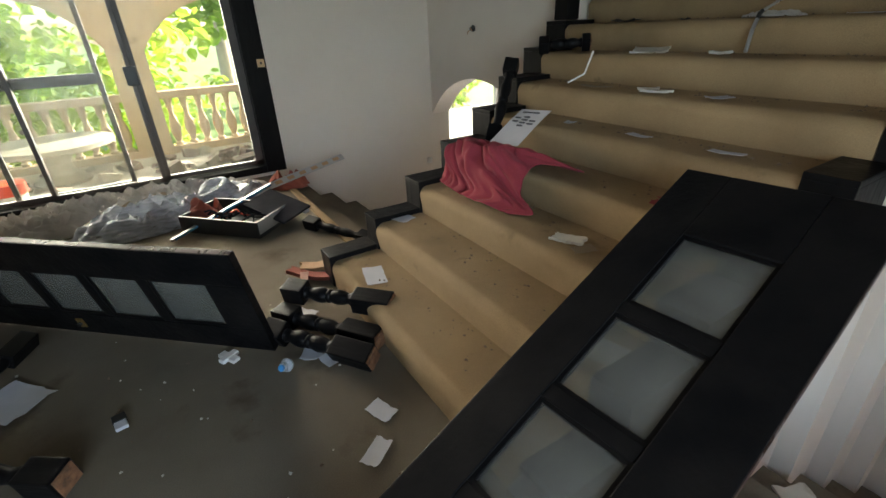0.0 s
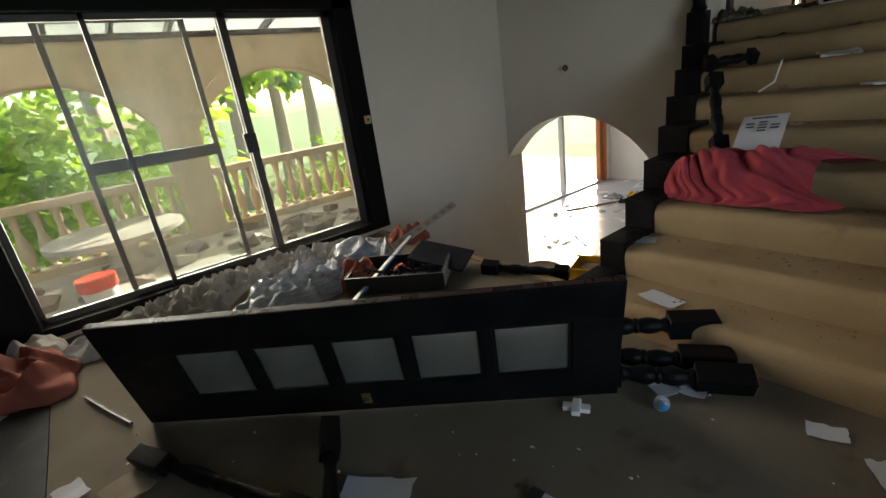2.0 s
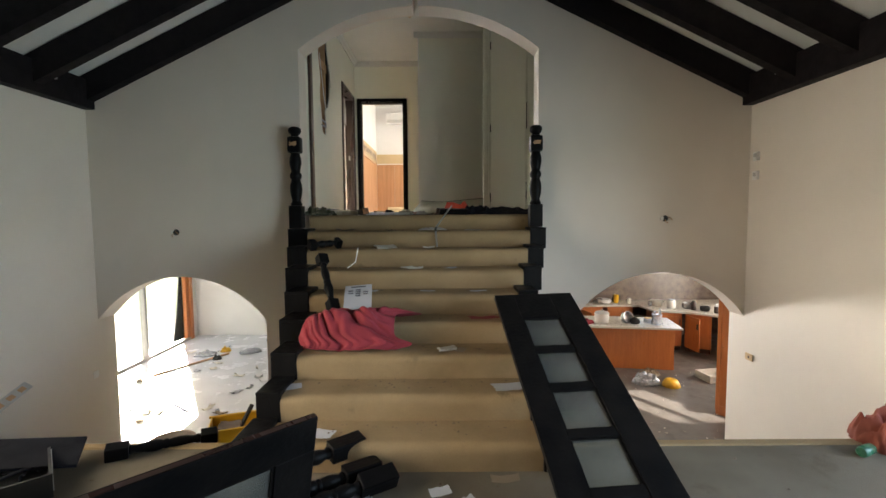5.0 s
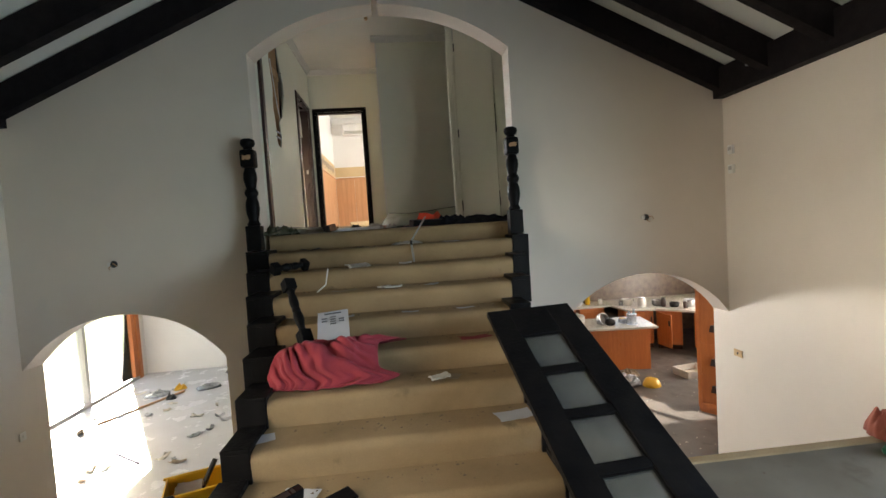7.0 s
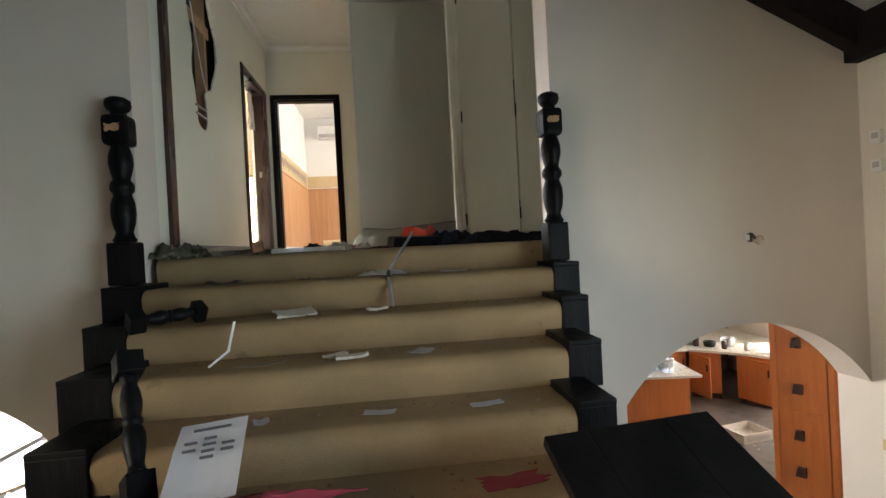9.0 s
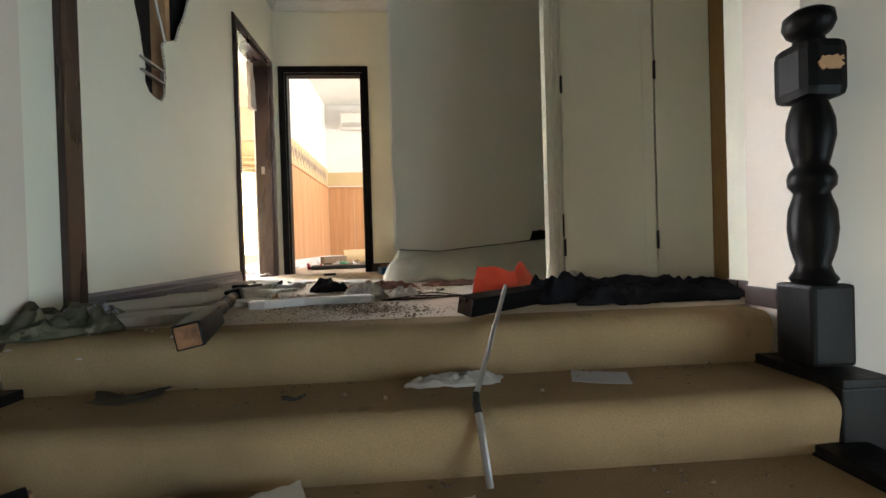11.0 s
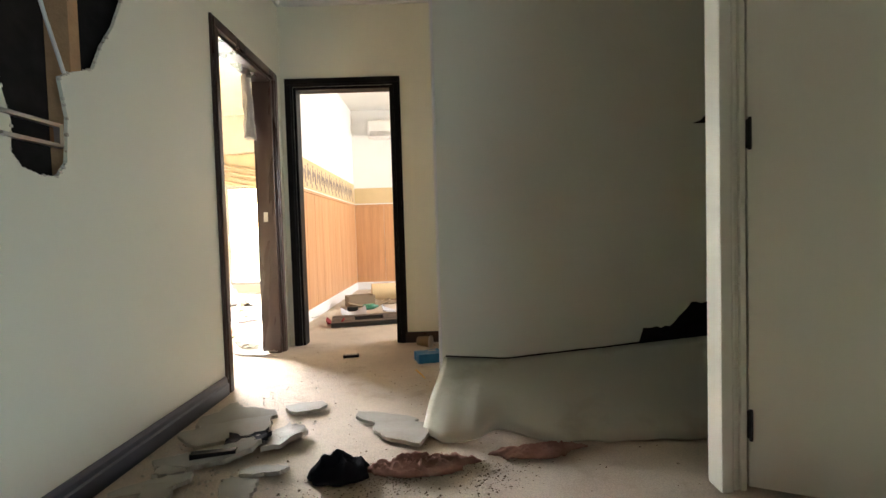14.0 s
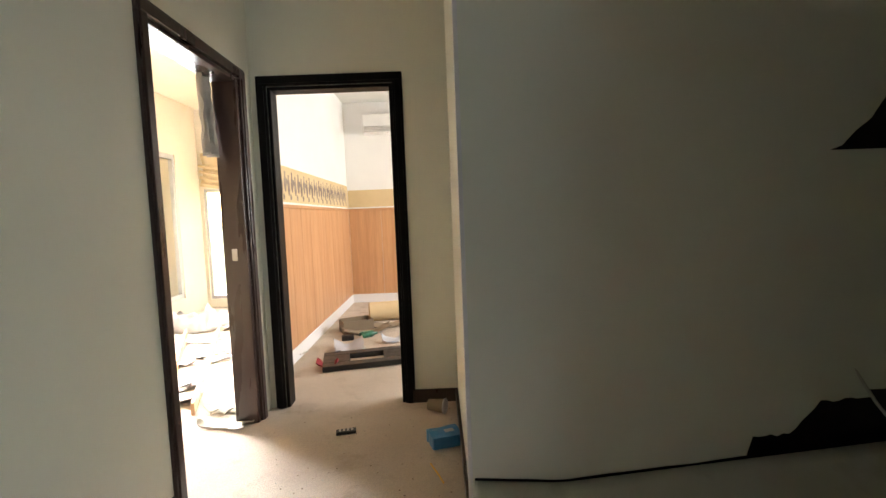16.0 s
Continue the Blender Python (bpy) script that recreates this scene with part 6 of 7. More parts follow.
# crumbs of dirt and plaster dust
def crumbs(name, n, spread, z, r0, r1, mat, label, seed):
    rnd = random.Random(seed)
    vs, fs = [], []
    for _ in range(n):
        cx, cy = spread(rnd)
        r = rnd.uniform(r0, r1)
        k = len(vs)
        a = rnd.random() * 6.28
        h = r * rnd.uniform(0.5, 1.2)
        for i in range(4):
            q = a + i * 1.57 + rnd.uniform(-0.4, 0.4)
            vs.append((cx + r * math.cos(q) * rnd.uniform(0.6, 1.8), cy + r * math.sin(q), z))
        vs.append((cx, cy, z + h))
        for i in range(4):
            fs.append((k + i, k + (i + 1) % 4, k + 4))
    me = bpy.data.meshes.new(name)
    me.from_pydata(vs, [], fs)
    me.materials.append(M[mat])
    return tagged(new(name, me), label, "debris", kind="stuff")


def around(cx, cy, sx, sy):
    return lambda r: (r.gauss(cx, sx), r.gauss(cy, sy))


def within(x0, x1, y0, y1):
    return lambda r: (r.uniform(x0, x1), r.uniform(y0, y1))


crumbs("dirt_crumbs", 2600, around(-0.34, 0.78, 0.16, 0.26), UP + 0.001, 0.0008, 0.0032, "dirt", "dark soil crumbs scattered over the hall carpet", 1)
crumbs("dirt_crumbs", 420, within(-1.2, 0.9, 0.05, 3.2), UP + 0.001, 0.0015, 0.0045, "dirt", "dark crumbs scattered along the hall carpet", 2)
for cx_, cy_, n_, sd in ((-0.12, 0.45, 700, 41), (0.02, 0.85, 600, 42), (-0.5, 1.05, 600, 43), (-0.25, 1.3, 500, 44), (0.1, 1.3, 300, 45)):
    crumbs("dirt_crumbs", n_, around(cx_, cy_, 0.07, 0.06), UP + 0.001, 0.0008, 0.0035, "dirt", "dark clump of soil crumbs on the hall carpet", sd)
for cx_, cy_, sx_, sy_, n_, sd in ((-0.15, 0.5, 0.12, 0.1, 260, 51), (-0.28, 0.62, 0.1, 0.07, 200, 52), (0.0, 0.36, 0.12, 0.08, 200, 53), (-0.3, 0.82, 0.1, 0.08, 180, 54), (-0.18, 1.05, 0.16, 0.12, 180, 55), (-0.6, 0.9, 0.12, 0.2, 120, 56)):
    crumbs("dirt_crumbs", n_, around(cx_, cy_, sx_, sy_), UP + 0.001, 0.002, 0.0058, "dirt", "coarse dark soil crumbs trodden into the hall carpet", sd)
crumbs("plaster_crumbs", 500, around(-0.95, 1.25, 0.14, 0.5), UP + 0.001, 0.003, 0.009, "plaster", "white plaster crumbs along the skirting", 3)
crumbs("plaster_crumbs", 80, within(-3.0, 1.4, -4.6, -2.5), 0.001, 0.003, 0.008, "plaster", "pale crumbs scattered on the landing", 4)
crumbs("dirt_crumbs", 260, within(-2.4, 2.8, -4.7, -2.1), 0.001, 0.003, 0.009, "dirt", "dark crumbs scattered on the landing", 5)
for k in range(1, 9):
    h = HALF[k - 1] - 0.06
    crumbs("dirt_crumbs", 36 + 22 * (k > 5), within(mid - h, mid + h, riser_y(k) + 0.1, riser_y(k + 1) - 0.01), tread(k) + 0.004, 0.003, 0.009, "dirt", "dark crumbs along the back of a step", 10 + k)

# ---- at the hall's end and in the room beyond ----
root = thing("paper_cup", pose(-0.26, 3.12, UP + 0.045, 90, 0, 70), "brown and white paper cup lying by the skirting", "cup")
bm = bmesh.new()
lathe(bm, [(0.032, 0), (0.042, 0.1), (0.044, 0.1)], Matrix.Identity(4), 18)
part("body", bm, "card", root, smooth=50)
bm = bmesh.new()
lathe(bm, [(0.045, 0.1), (0.046, 0.108), (0.04, 0.112), (0.0, 0.11)], Matrix.Identity(4), 18)
part("lid", bm, "paper", root)
root = thing("blue_box", pose(-0.17, 2.72, UP + 0.003, 0, 0, 18), "crushed blue cardboard packet beside the cupboard wall", "packet")
bm = bmesh.new()
flat_piece(bm, 0.16, 0.12, 0.06, 0.01, 0.08, 1.1)
part("packet", bm, "blue", root)
bm = bmesh.new()
flat_piece(bm, 0.05, 0.03, 0.002, 0.0, 0.0, 1.1, pose(0.02, -0.02, 0.075))
part("label_patch", bm, "paper", root)
bm = bmesh.new()
box(bm, -0.055, 0.055, -0.022, 0.022, 0, 0.018, bevel=0.004)
rem = solid("remote_control", bm, "iron", "small black remote control on the carpet", "remote control", m=pose(-0.72, 2.88, UP + 0.002, 0, 0, 12))
for i in range(4):
    for j in range(2):
        bm = bmesh.new()
        box(bm, -0.04 + i * 0.022, -0.027 + i * 0.022, -0.012 + j * 0.014, -0.003 + j * 0.014, 0.018, 0.021)
        part("button", bm, "alu_pale", rem)
bm = bmesh.new()
tube(bm, [(-0.24, 2.52, UP + 0.006), (-0.2, 2.42, UP + 0.006), (-0.18, 2.36, UP + 0.006)], 0.004, 6)
solid("drinking_straw", bm, "yellow", "yellow drinking straw on the carpet", "straw")

root = thing("picture_frame", pose(-0.80, 4.16, UP + 0.003, 0, 0, 12), "black plastic picture frame lying on the floor", "frame")
for xa, xb, ya, yb in ((-0.36, 0.36, -0.2, -0.1), (-0.36, 0.36, 0.1, 0.2), (-0.36, -0.14, -0.1, 0.1), (0.14, 0.36, -0.1, 0.1)):
    bm = bmesh.new()
    box(bm, xa, xb, ya, yb, 0, 0.045, bevel=0.006)
    part("side", bm, "iron", root)
bm = bmesh.new()
tube(bm, [(-1.0, 5.62, UP + 0.11), (-0.6, 5.72, UP + 0.11), (-0.25, 5.78, UP + 0.11)], 0.11, 16)
solid("carpet_roll", bm, "curtain", "rolled cream underlay on the floor", "roll", smooth=50)
for x, y, w, d, rz, mat, lab, cat in ((-0.95, 5.1, 0.5, 0.18, 20, "card", "torn brown cardboard on the floor", "card"), (-0.75, 5.35, 0.5, 0.2, 10, "card", "flattened cardboard box on the floor", "card"), (-1.02, 4.5, 0.26, 0.3, 15, "paper", "white papers on the floor", "paper"), (-1.1, 4.02, 0.16, 0.12, 5, "pink", "small red packet on the floor", "packet"),
                                      (-0.7, 6.3, 0.4, 0.14, 20, "iron", "black broken plastic on the floor", "plastic"), (-0.95, 6.2, 0.12, 0.1, 0, "yellow", "yellow scrap on the floor", "plastic"), (-0.35, 6.1, 0.4, 0.2, 40, "iron", "black broken plastic on the floor", "plastic"), (-0.6, 4.75, 0.3, 0.14, 30, "paper", "white papers on the floor", "paper")):
    sheet_thing(cat + "_litter", x, y, UP, w, d, rz, mat, lab, cat, thick=0.01, curl=0.09, jag=0.2)
root = thing("cardboard_box", pose(-1.08, 5.2, UP, 0, 0, 25), "small open cardboard box against the wainscot", "box")
for xa, xb, ya, yb in ((-0.16, 0.16, -0.11, -0.105), (-0.16, 0.16, 0.105, 0.11), (-0.16, -0.155, -0.105, 0.105), (0.155, 0.16, -0.105, 0.105)):
    bm = bmesh.new()
    box(bm, xa, xb, ya, yb, 0, 0.13)
    part("side", bm, "card", root)
root = thing("green_bottle", pose(-0.98, 4.86, UP + 0.035, 0, 90, 30), "green plastic bottle on the floor", "bottle")
bm = bmesh.new()
lathe(bm, [(0.03, 0), (0.034, 0.02), (0.034, 0.12), (0.014, 0.16), (0.014, 0.18)], Matrix.Identity(4), 14)
part("body", bm, "green", root, smooth=50)
root = thing("black_box", pose(-1.1, 4.84, UP, 0, 0, 10), "small black plastic box on the floor", "box")
bm = bmesh.new()
box(bm, -0.06, 0.06, -0.04, 0.04, 0, 0.05, bevel=0.01)
part("case", bm, "iron", root)

# wallpaper frieze above the wainscot
fri = tagged(new("trim_frieze"), "patterned wallpaper frieze above the wainscot", "frieze", kind="structure")
bm = bmesh.new()
box(bm, EX0 + 0.001, EX0 + 0.004, HY + 0.11, EY - 0.001, UP + 1.36, UP + 1.66)
part("band", bm, "curtain", fri)
bm = bmesh.new()
box(bm, EX0 + 0.01, EX1, EY - 0.004, EY - 0.001, UP + 1.36, UP + 1.6)
part("band", bm, "curtain", fri)
y = HY + 0.16
i = 0
while y < EY - 0.12:
    bm = bmesh.new()
    lathe(bm, [(0.018, 0), (0.034, 0.05), (0.03, 0.1), (0.012, 0.14), (0.02, 0.17)], Matrix.Translation((EX0 + 0.005, y, UP + 1.42 + 0.03 * (i % 2))) @ Matrix.Diagonal((0.06, 1.0, 1, 1)), 8)
    lathe(bm, [(0.02, 0), (0.026, 0.03), (0.012, 0.05)], Matrix.Translation((EX0 + 0.005, y + 0.045, UP + 1.38 + 0.13 * (i % 2))) @ Matrix.Diagonal((0.06, 1.0, 1, 1)), 8)
    part("motif", bm, "rubble", fri)
    y += 0.09
    i += 1
root = thing("air_conditioner", pose(-0.75, EY, UP + 2.35), "white split air conditioner high on the wall", "air conditioner")
bm = bmesh.new()
box(bm, -0.4, 0.4, -0.2, 0, 0, 0.26, bevel=0.03)
part("case", bm, "white_plastic", root)
for k in range(4):
    bm = bmesh.new()
    box(bm, -0.36, 0.36, -0.21, -0.198, 0.02 + 0.02 * k, 0.03 + 0.02 * k)
    part("slat", bm, "alu_pale", root)

# ---- side room: swagged blind, sheer curtains, torn flooring ----
pel = hanging("swag_blind", 6.88, -3.47, -1.7, UP + 1.74, UP + 2.2, "curtain", "cream swagged fabric blind above the window", "blind", 3, 0.01, "x", 0.1)
for k in range(4):
    bm = bmesh.new()
    pts = [(-3.47 + 1.77 * f, 6.85 - 0.012 * k, UP + 1.78 + 0.08 * k - 0.14 * math.sin(math.pi * f)) for f in [q / 16 for q in range(17)]]
    tube(bm, pts, 0.02, 8)
    part("fold", bm, "curtain", pel, smooth=60)
hanging("sheer_curtain", -3.35, 3.7, 4.5, UP + 0.05, UP + 2.0, "lace", "white sheer curtain beside the bright window", "curtain", 7, 0.03)
hanging("sheer_curtain", 6.82, -1.95, -1.62, UP + 0.05, UP + 1.75, "lace", "white sheer curtain beside the bright window", "curtain", 4, 0.025, "x")
wall_x("wall_side_bay", -3.5, -0.08, 3.4, 6.85, UP, HC + 0.1, [(3.75, 6.3, UP + 0.25, UP + 2.1)], "cream", "cream wall round a bright window bay")
bay = tagged(new("window_3"), "tall bright window with pale frames", "window", kind="structure")
for ya, yb, za, zb in ((3.75, 3.8, UP + 0.25, UP + 2.1), (4.95, 5.03, UP + 0.25, UP + 2.1), (6.25, 6.3, UP + 0.25, UP + 2.1), (3.75, 6.3, UP + 0.25, UP + 0.31), (3.75, 6.3, UP + 2.04, UP + 2.1)):
    bm = bmesh.new()
    box(bm, -3.56, -3.51, ya, yb, za, zb, bevel=0.003)
    part("window_frame", bm, "alu_pale", bay)
north = tagged(new("window_4"), "tall bright window with pale frames", "window", kind="structure")
for xa, xb, za, zb in ((-3.48, -3.45, UP + 0.12, UP + 1.7), (-2.73, -2.67, UP + 0.17, UP + 1.65), (-1.95, -1.9, UP + 0.12, UP + 1.7), (-3.45, -1.95, UP + 0.12, UP + 0.17), (-3.45, -1.95, UP + 1.65, UP + 1.7)):
    bm = bmesh.new()
    box(bm, xa, xb, 6.93, 6.97, za, zb, bevel=0.003)
    part("window_frame", bm, "alu_pale", north)
for x0, y0, x1, y1, w in ((-1.9, 3.1, -2.9, 5.2, 0.14), (-1.75, 3.2, -2.6, 5.3, 0.12), (-2.2, 3.2, -3.2, 5.0, 0.12)):
    bm = bmesh.new()
    L_ = math.hypot(x1 - x0, y1 - y0)
    box(bm, -w / 2, w / 2, -0.01, 0.012, 0, L_, bevel=0.003)
    solid("floorboard", bm, "raw", "loose timber floorboard on the side room's floor", "board", group="loose floorboards", m=lying(x0, y0, x1, y1, UP + 0.02, 90))
for i in range(18):
    rnd = random.Random(50 + i)
    sheet_thing("torn_paper", rnd.uniform(-2.7, -1.45), rnd.uniform(2.9, 5.6), UP + 0.002, rnd.uniform(0.1, 0.4), rnd.uniform(0.06, 0.2), rnd.uniform(0, 180), rnd.choice(["paper", "card", "plaster", "plaster"]), "torn paper and plaster on the side room's floor", "debris", thick=0.006, curl=0.06, jag=0.4, group="torn debris")
heap("white_sheet", -3.0, 5.6, 0.7, 0.5, 0.35, 10, "lace", "white sheet heaped below the window", "cloth", 3.2, 2.5, on(UP))
hanging("torn_lining", HX - 0.13, LY1 - 0.2, LY1 - 0.05, DT - 0.45, DT - 0.02, "lace", "grey torn cloth hanging inside the doorway", "cloth", 2, 0.03)

# ---- lower west room ----
sl = tagged(new("window_4"), "wide sliding glass doors with timber end frame", "window", kind="structure")
for ya, yb, mat in ((1.6, 1.68, "alu_pale"), (3.1, 3.18, "alu_pale"), (4.62, 4.7, "alu_pale"), (6.17, 6.3, "kitchen")):
    bm = bmesh.new()
    box(bm, LX - 0.1, LX + 0.02, ya, yb, LOW + 0.03, LOW + 2.1, bevel=0.004)
    part("stile", bm, mat, sl)
for za, zb in ((LOW + 0.0, LOW + 0.06), (LOW + 2.04, LOW + 2.1)):
    bm = bmesh.new()
    box(bm, LX - 0.1, LX + 0.03, 1.6, 6.3, za, zb, bevel=0.004)
    part("track", bm, "alu_pale", sl)
for ya, yb in ((1.68, 3.1), (3.18, 4.62), (4.7, 6.2)):
    bm = bmesh.new()
    box(bm, LX - 0.05, LX - 0.044, ya, yb, LOW + 0.06, LOW + 2.04)
    part("pane", bm, "glass", sl).visible_shadow = False
bm = bmesh.new()
box(bm, LX + 0.001, LX + 0.05, 6.3, 6.42, LOW, LOW + 2.2, bevel=0.004)
setting("trim_lower_corner", bm, "kitchen", "orange timber frame at the sliding doors' end", "trim")
for x0, y0, x1, y1, w, mat, lab in ((-5.35, 3.6, -4.55, 5.0, 0.07, "raw", "long pale timber batten on the lower floor"), (-4.3, 2.4, -3.75, 2.0, 0.05, "alu", "dark metal strip on the lower floor")):
    bm = bmesh.new()
    box(bm, -w / 2, w / 2, 0, 0.03, 0, math.hypot(x1 - x0, y1 - y0), bevel=0.003)
    solid("batten", bm, mat, lab, "batten", m=lying(x0, y0, x1, y1, LOW + 0.002, 90))
for x, y, w, d, mat, lab in ((-4.7, 5.2, 0.25, 0.2, "yellow", "yellow plastic scrap on the lower floor"), (-3.6, 5.8, 0.4, 0.22, "pink", "pink cloth on the lower floor"), (-4.1, 5.1, 0.5, 0.3, "film", "clear plastic bag on the lower floor"), (-3.5, 5.2, 0.16, 0.14, "iron", "black plastic scrap on the lower floor"), (-5.0, 4.9, 0.5, 0.3, "film", "clear plastic bag on the lower floor"), (-4.6, 4.6, 0.2, 0.12, "iron", "dark scrap on the lower floor"), (-3.9, 6.2, 0.6, 0.2, "paper", "white paper litter on the lower floor")):
    heap("litter", x, y, w, d, 0.14, 20, mat, lab, "litter", x * 2.0, 2.0, on(LOW), nx=24, ny=20)
for i in range(34):
    rnd = random.Random(90 + i)
    sheet_thing("litter_scrap", rnd.uniform(-5.8, -3.0), rnd.uniform(1.0, 6.0), LOW + 0.001, rnd.uniform(0.05, 0.22), rnd.uniform(0.04, 0.12), rnd.uniform(0, 180), rnd.choice(["paper", "plaster", "film", "card"]), "scattered pale litter on the lower floor", "litter", thick=0.006, curl=0.05, jag=0.4, group="floor litter")

# ---- kitchen ----
KX = Matrix.Translation((4.74, 3.46, LOW)) @ Matrix.Rotation(radians(-9), 4, "Z")
root = thing("kitchen_island", KX, "orange timber kitchen island with a pale worktop", "kitchen island")
bm = bmesh.new()
box(bm, -1.75, 0.0, 0.28, 0.85, 0, 0.86, bevel=0.006)
part("body", bm, "kitchen", root)
bm = bmesh.new()
box(bm, -1.85, 0.06, 0.0, 0.95, 0.86, 0.9, bevel=0.008)
part("worktop", bm, "counter", root)
bm = bmesh.new()
box(bm, -1.74, 0.0, 0.29, 0.84, 0, 0.06)
part("plinth", bm, "brown", root)


def cabinet(x, y, rz, w, open_angle, label):
    r_ = thing("base_cabinet", pose(x, y, LOW, 0, 0, rz), label, "cabinet", "base cabinets")
    b = bmesh.new()
    box(b, 0, w, 0.02, 0.56, 0.1, 0.86)
    part("carcass", b, "kitchen", r_)
    b = bmesh.new()
    box(b, 0.01, w - 0.01, 0.04, 0.55, 0, 0.1)
    part("plinth", b, "brown", r_)
    b = bmesh.new()
    hinge = Matrix.Rotation(radians(-open_angle), 4, "Z")
    box(b, 0.004, w - 0.004, -0.02, 0.0, 0.12, 0.84, m=hinge, bevel=0.003)
    box(b, 0.06, w - 0.06, -0.026, -0.018, 0.18, 0.78, m=hinge, bevel=0.006)
    dd = part("door", b, "kitchen", r_)
    b = bmesh.new()
    box(b, w - 0.06, w - 0.045, -0.05, -0.02, 0.6, 0.72, m=hinge, bevel=0.003)
    part("handle", b, "iron", dd)


cabinet(5.0, 5.15, -12, 0.62, 0, "orange timber base cabinet with its door shut")
cabinet(5.65, 4.95, -30, 0.5, 55, "orange timber base cabinet with its door hanging open")
cabinet(6.2, 4.45, -55, 0.6, 20, "orange timber base cabinet with its door ajar")
cabinet(4.2, 5.75, 0, 0.6, 0, "orange timber base cabinet with its door shut")
cabinet(3.5, 5.75, 0, 0.6, 75, "orange timber base cabinet with its door hanging open")
bm = bmesh.new()
prism(bm, [(3.2, 5.72), (4.95, 5.72), (5.0, 5.1), (5.62, 4.92), (6.2, 4.42), (6.75, 3.6), (7.55, 3.9), (7.55, 6.38), (3.2, 6.38)], 0.04, Matrix.Translation((0, 0, LOW + 0.865)))
solid("worktop", bm, "counter", "pale laminate kitchen worktop running round the corner", "worktop")
pan = thing("pantry", pose(4.40, 1.77, LOW, 0, 0, -57), "tall orange timber pantry cupboard with plank doors", "cupboard")
bm = bmesh.new()
box(bm, 0.0, 1.0, 0.03, 0.6, 0.0, 2.3)
part("carcass", bm, "kitchen", pan)
for i in range(2):
    bm = bmesh.new()
    x0 = 0.0 + 0.5 * i
    box(bm, x0 + 0.002, x0 + 0.498, 0.0, 0.03, 0.08, 2.28, bevel=0.003)
    pd = part("door", bm, "kitchen", pan)
    for xa, xb, za, zb in ((x0 + 0.01, x0 + 0.06, 0.09, 2.27), (x0 + 0.44, x0 + 0.49, 0.09, 2.27), (x0 + 0.06, x0 + 0.44, 0.09, 0.16), (x0 + 0.06, x0 + 0.44, 1.0, 1.06), (x0 + 0.06, x0 + 0.44, 2.2, 2.27)):
        bm = bmesh.new()
        box(bm, xa, xb, -0.012, 0.0, za, zb, bevel=0.003)
        part("rail", bm, "kitchen", pd)
    for zz in (0.35, 0.75, 1.25, 1.75):
        bm = bmesh.new()
        prism(bm, [(0, 0), (0.09, 0), (0.09, 0.1), (0.02, 0.1)], 0.05, Matrix.Translation((x0 + 0.2, -0.004, zz)) @ UPRIGHT)
        part("hook_board", bm, "brown", pd)
heap("plastic_bag", 3.95, 3.1, 0.5, 0.4, 0.28, 0, "film", "crumpled white plastic bag on the kitchen floor", "bag", 1.2, 2.2, on(LOW))
heap("egg_tray", 4.2, 3.5, 0.42, 0.3, 0.14, 10, "card", "brown moulded egg trays on the kitchen floor", "egg tray", 2.2, 6.0, on(LOW))
root = thing("bowl", pose(4.32, 2.92, LOW), "yellow plastic bowl upside down on the kitchen floor", "bowl")
bm = bmesh.new()
lathe(bm, [(0.15, 0), (0.155, 0.01), (0.14, 0.06), (0.1, 0.12), (0.06, 0.135), (0.0, 0.136)], Matrix.Identity(4), 20)
part("shell", bm, "yellow", root, smooth=50)
root = thing("drawer_box", pose(5.3, 3.25, LOW, 0, 0, 8), "white drawer box lying on the kitchen floor", "drawer")
bm = bmesh.new()
for xa, xb, ya, yb in ((-0.26, 0.26, -0.2, -0.185), (-0.26, 0.26, 0.185, 0.2), (-0.26, -0.245, -0.185, 0.185), (0.245, 0.26, -0.185, 0.185)):
    box(bm, xa, xb, ya, yb, 0, 0.13)
box(bm, -0.245, 0.245, -0.185, 0.185, 0, 0.012)
part("box", bm, "counter", root)
bm = bmesh.new()
box(bm, -0.2, 0.2, -0.205, -0.199, 0.03, 0.1)
part("front", bm, "alu_pale", root)
ITOP = LOW + 0.902
root = thing("rice_cooker", pose(3.44, 3.98, ITOP), "white rice cooker with a lid on the island", "rice cooker")
bm = bmesh.new()
lathe(bm, [(0.12, 0), (0.135, 0.02), (0.14, 0.16), (0.142, 0.19)], Matrix.Identity(4), 20)
part("body", bm, "white_plastic", root, smooth=50)
bm = bmesh.new()
lathe(bm, [(0.142, 0.191), (0.12, 0.22), (0.05, 0.24), (0.02, 0.245), (0.018, 0.27)], Matrix.Identity(4), 20)
part("lid", bm, "alu_pale", root, smooth=50)
root = thing("blender_jar", pose(4.46, 3.8, ITOP), "clear plastic blender jar on the island", "blender")
bm = bmesh.new()
lathe(bm, [(0.1, 0), (0.1, 0.03), (0.085, 0.05), (0.09, 0.16), (0.1, 0.2)], Matrix.Identity(4), 16)
part("jar", bm, "film", root, smooth=50)
bm = bmesh.new()
box(bm, 0.03, 0.07, -0.02, 0.02, 0.2, 0.3, bevel=0.005)
box(bm, -0.07, -0.03, -0.02, 0.02, 0.2, 0.26, bevel=0.005)
part("spout", bm, "film", root)
root = thing("saucepan", pose(3.9, 3.96, ITOP + 0.1, 70, 0, 20), "steel saucepan lying on its side on the island", "saucepan")
bm = bmesh.new()
lathe(bm, [(0.11, 0), (0.115, 0.02), (0.115, 0.1), (0.12, 0.105), (0.105, 0.1), (0.1, 0.02), (0, 0.015)], Matrix.Identity(4), 20)
part("pan", bm, "steel", root, smooth=40)
bm = bmesh.new()
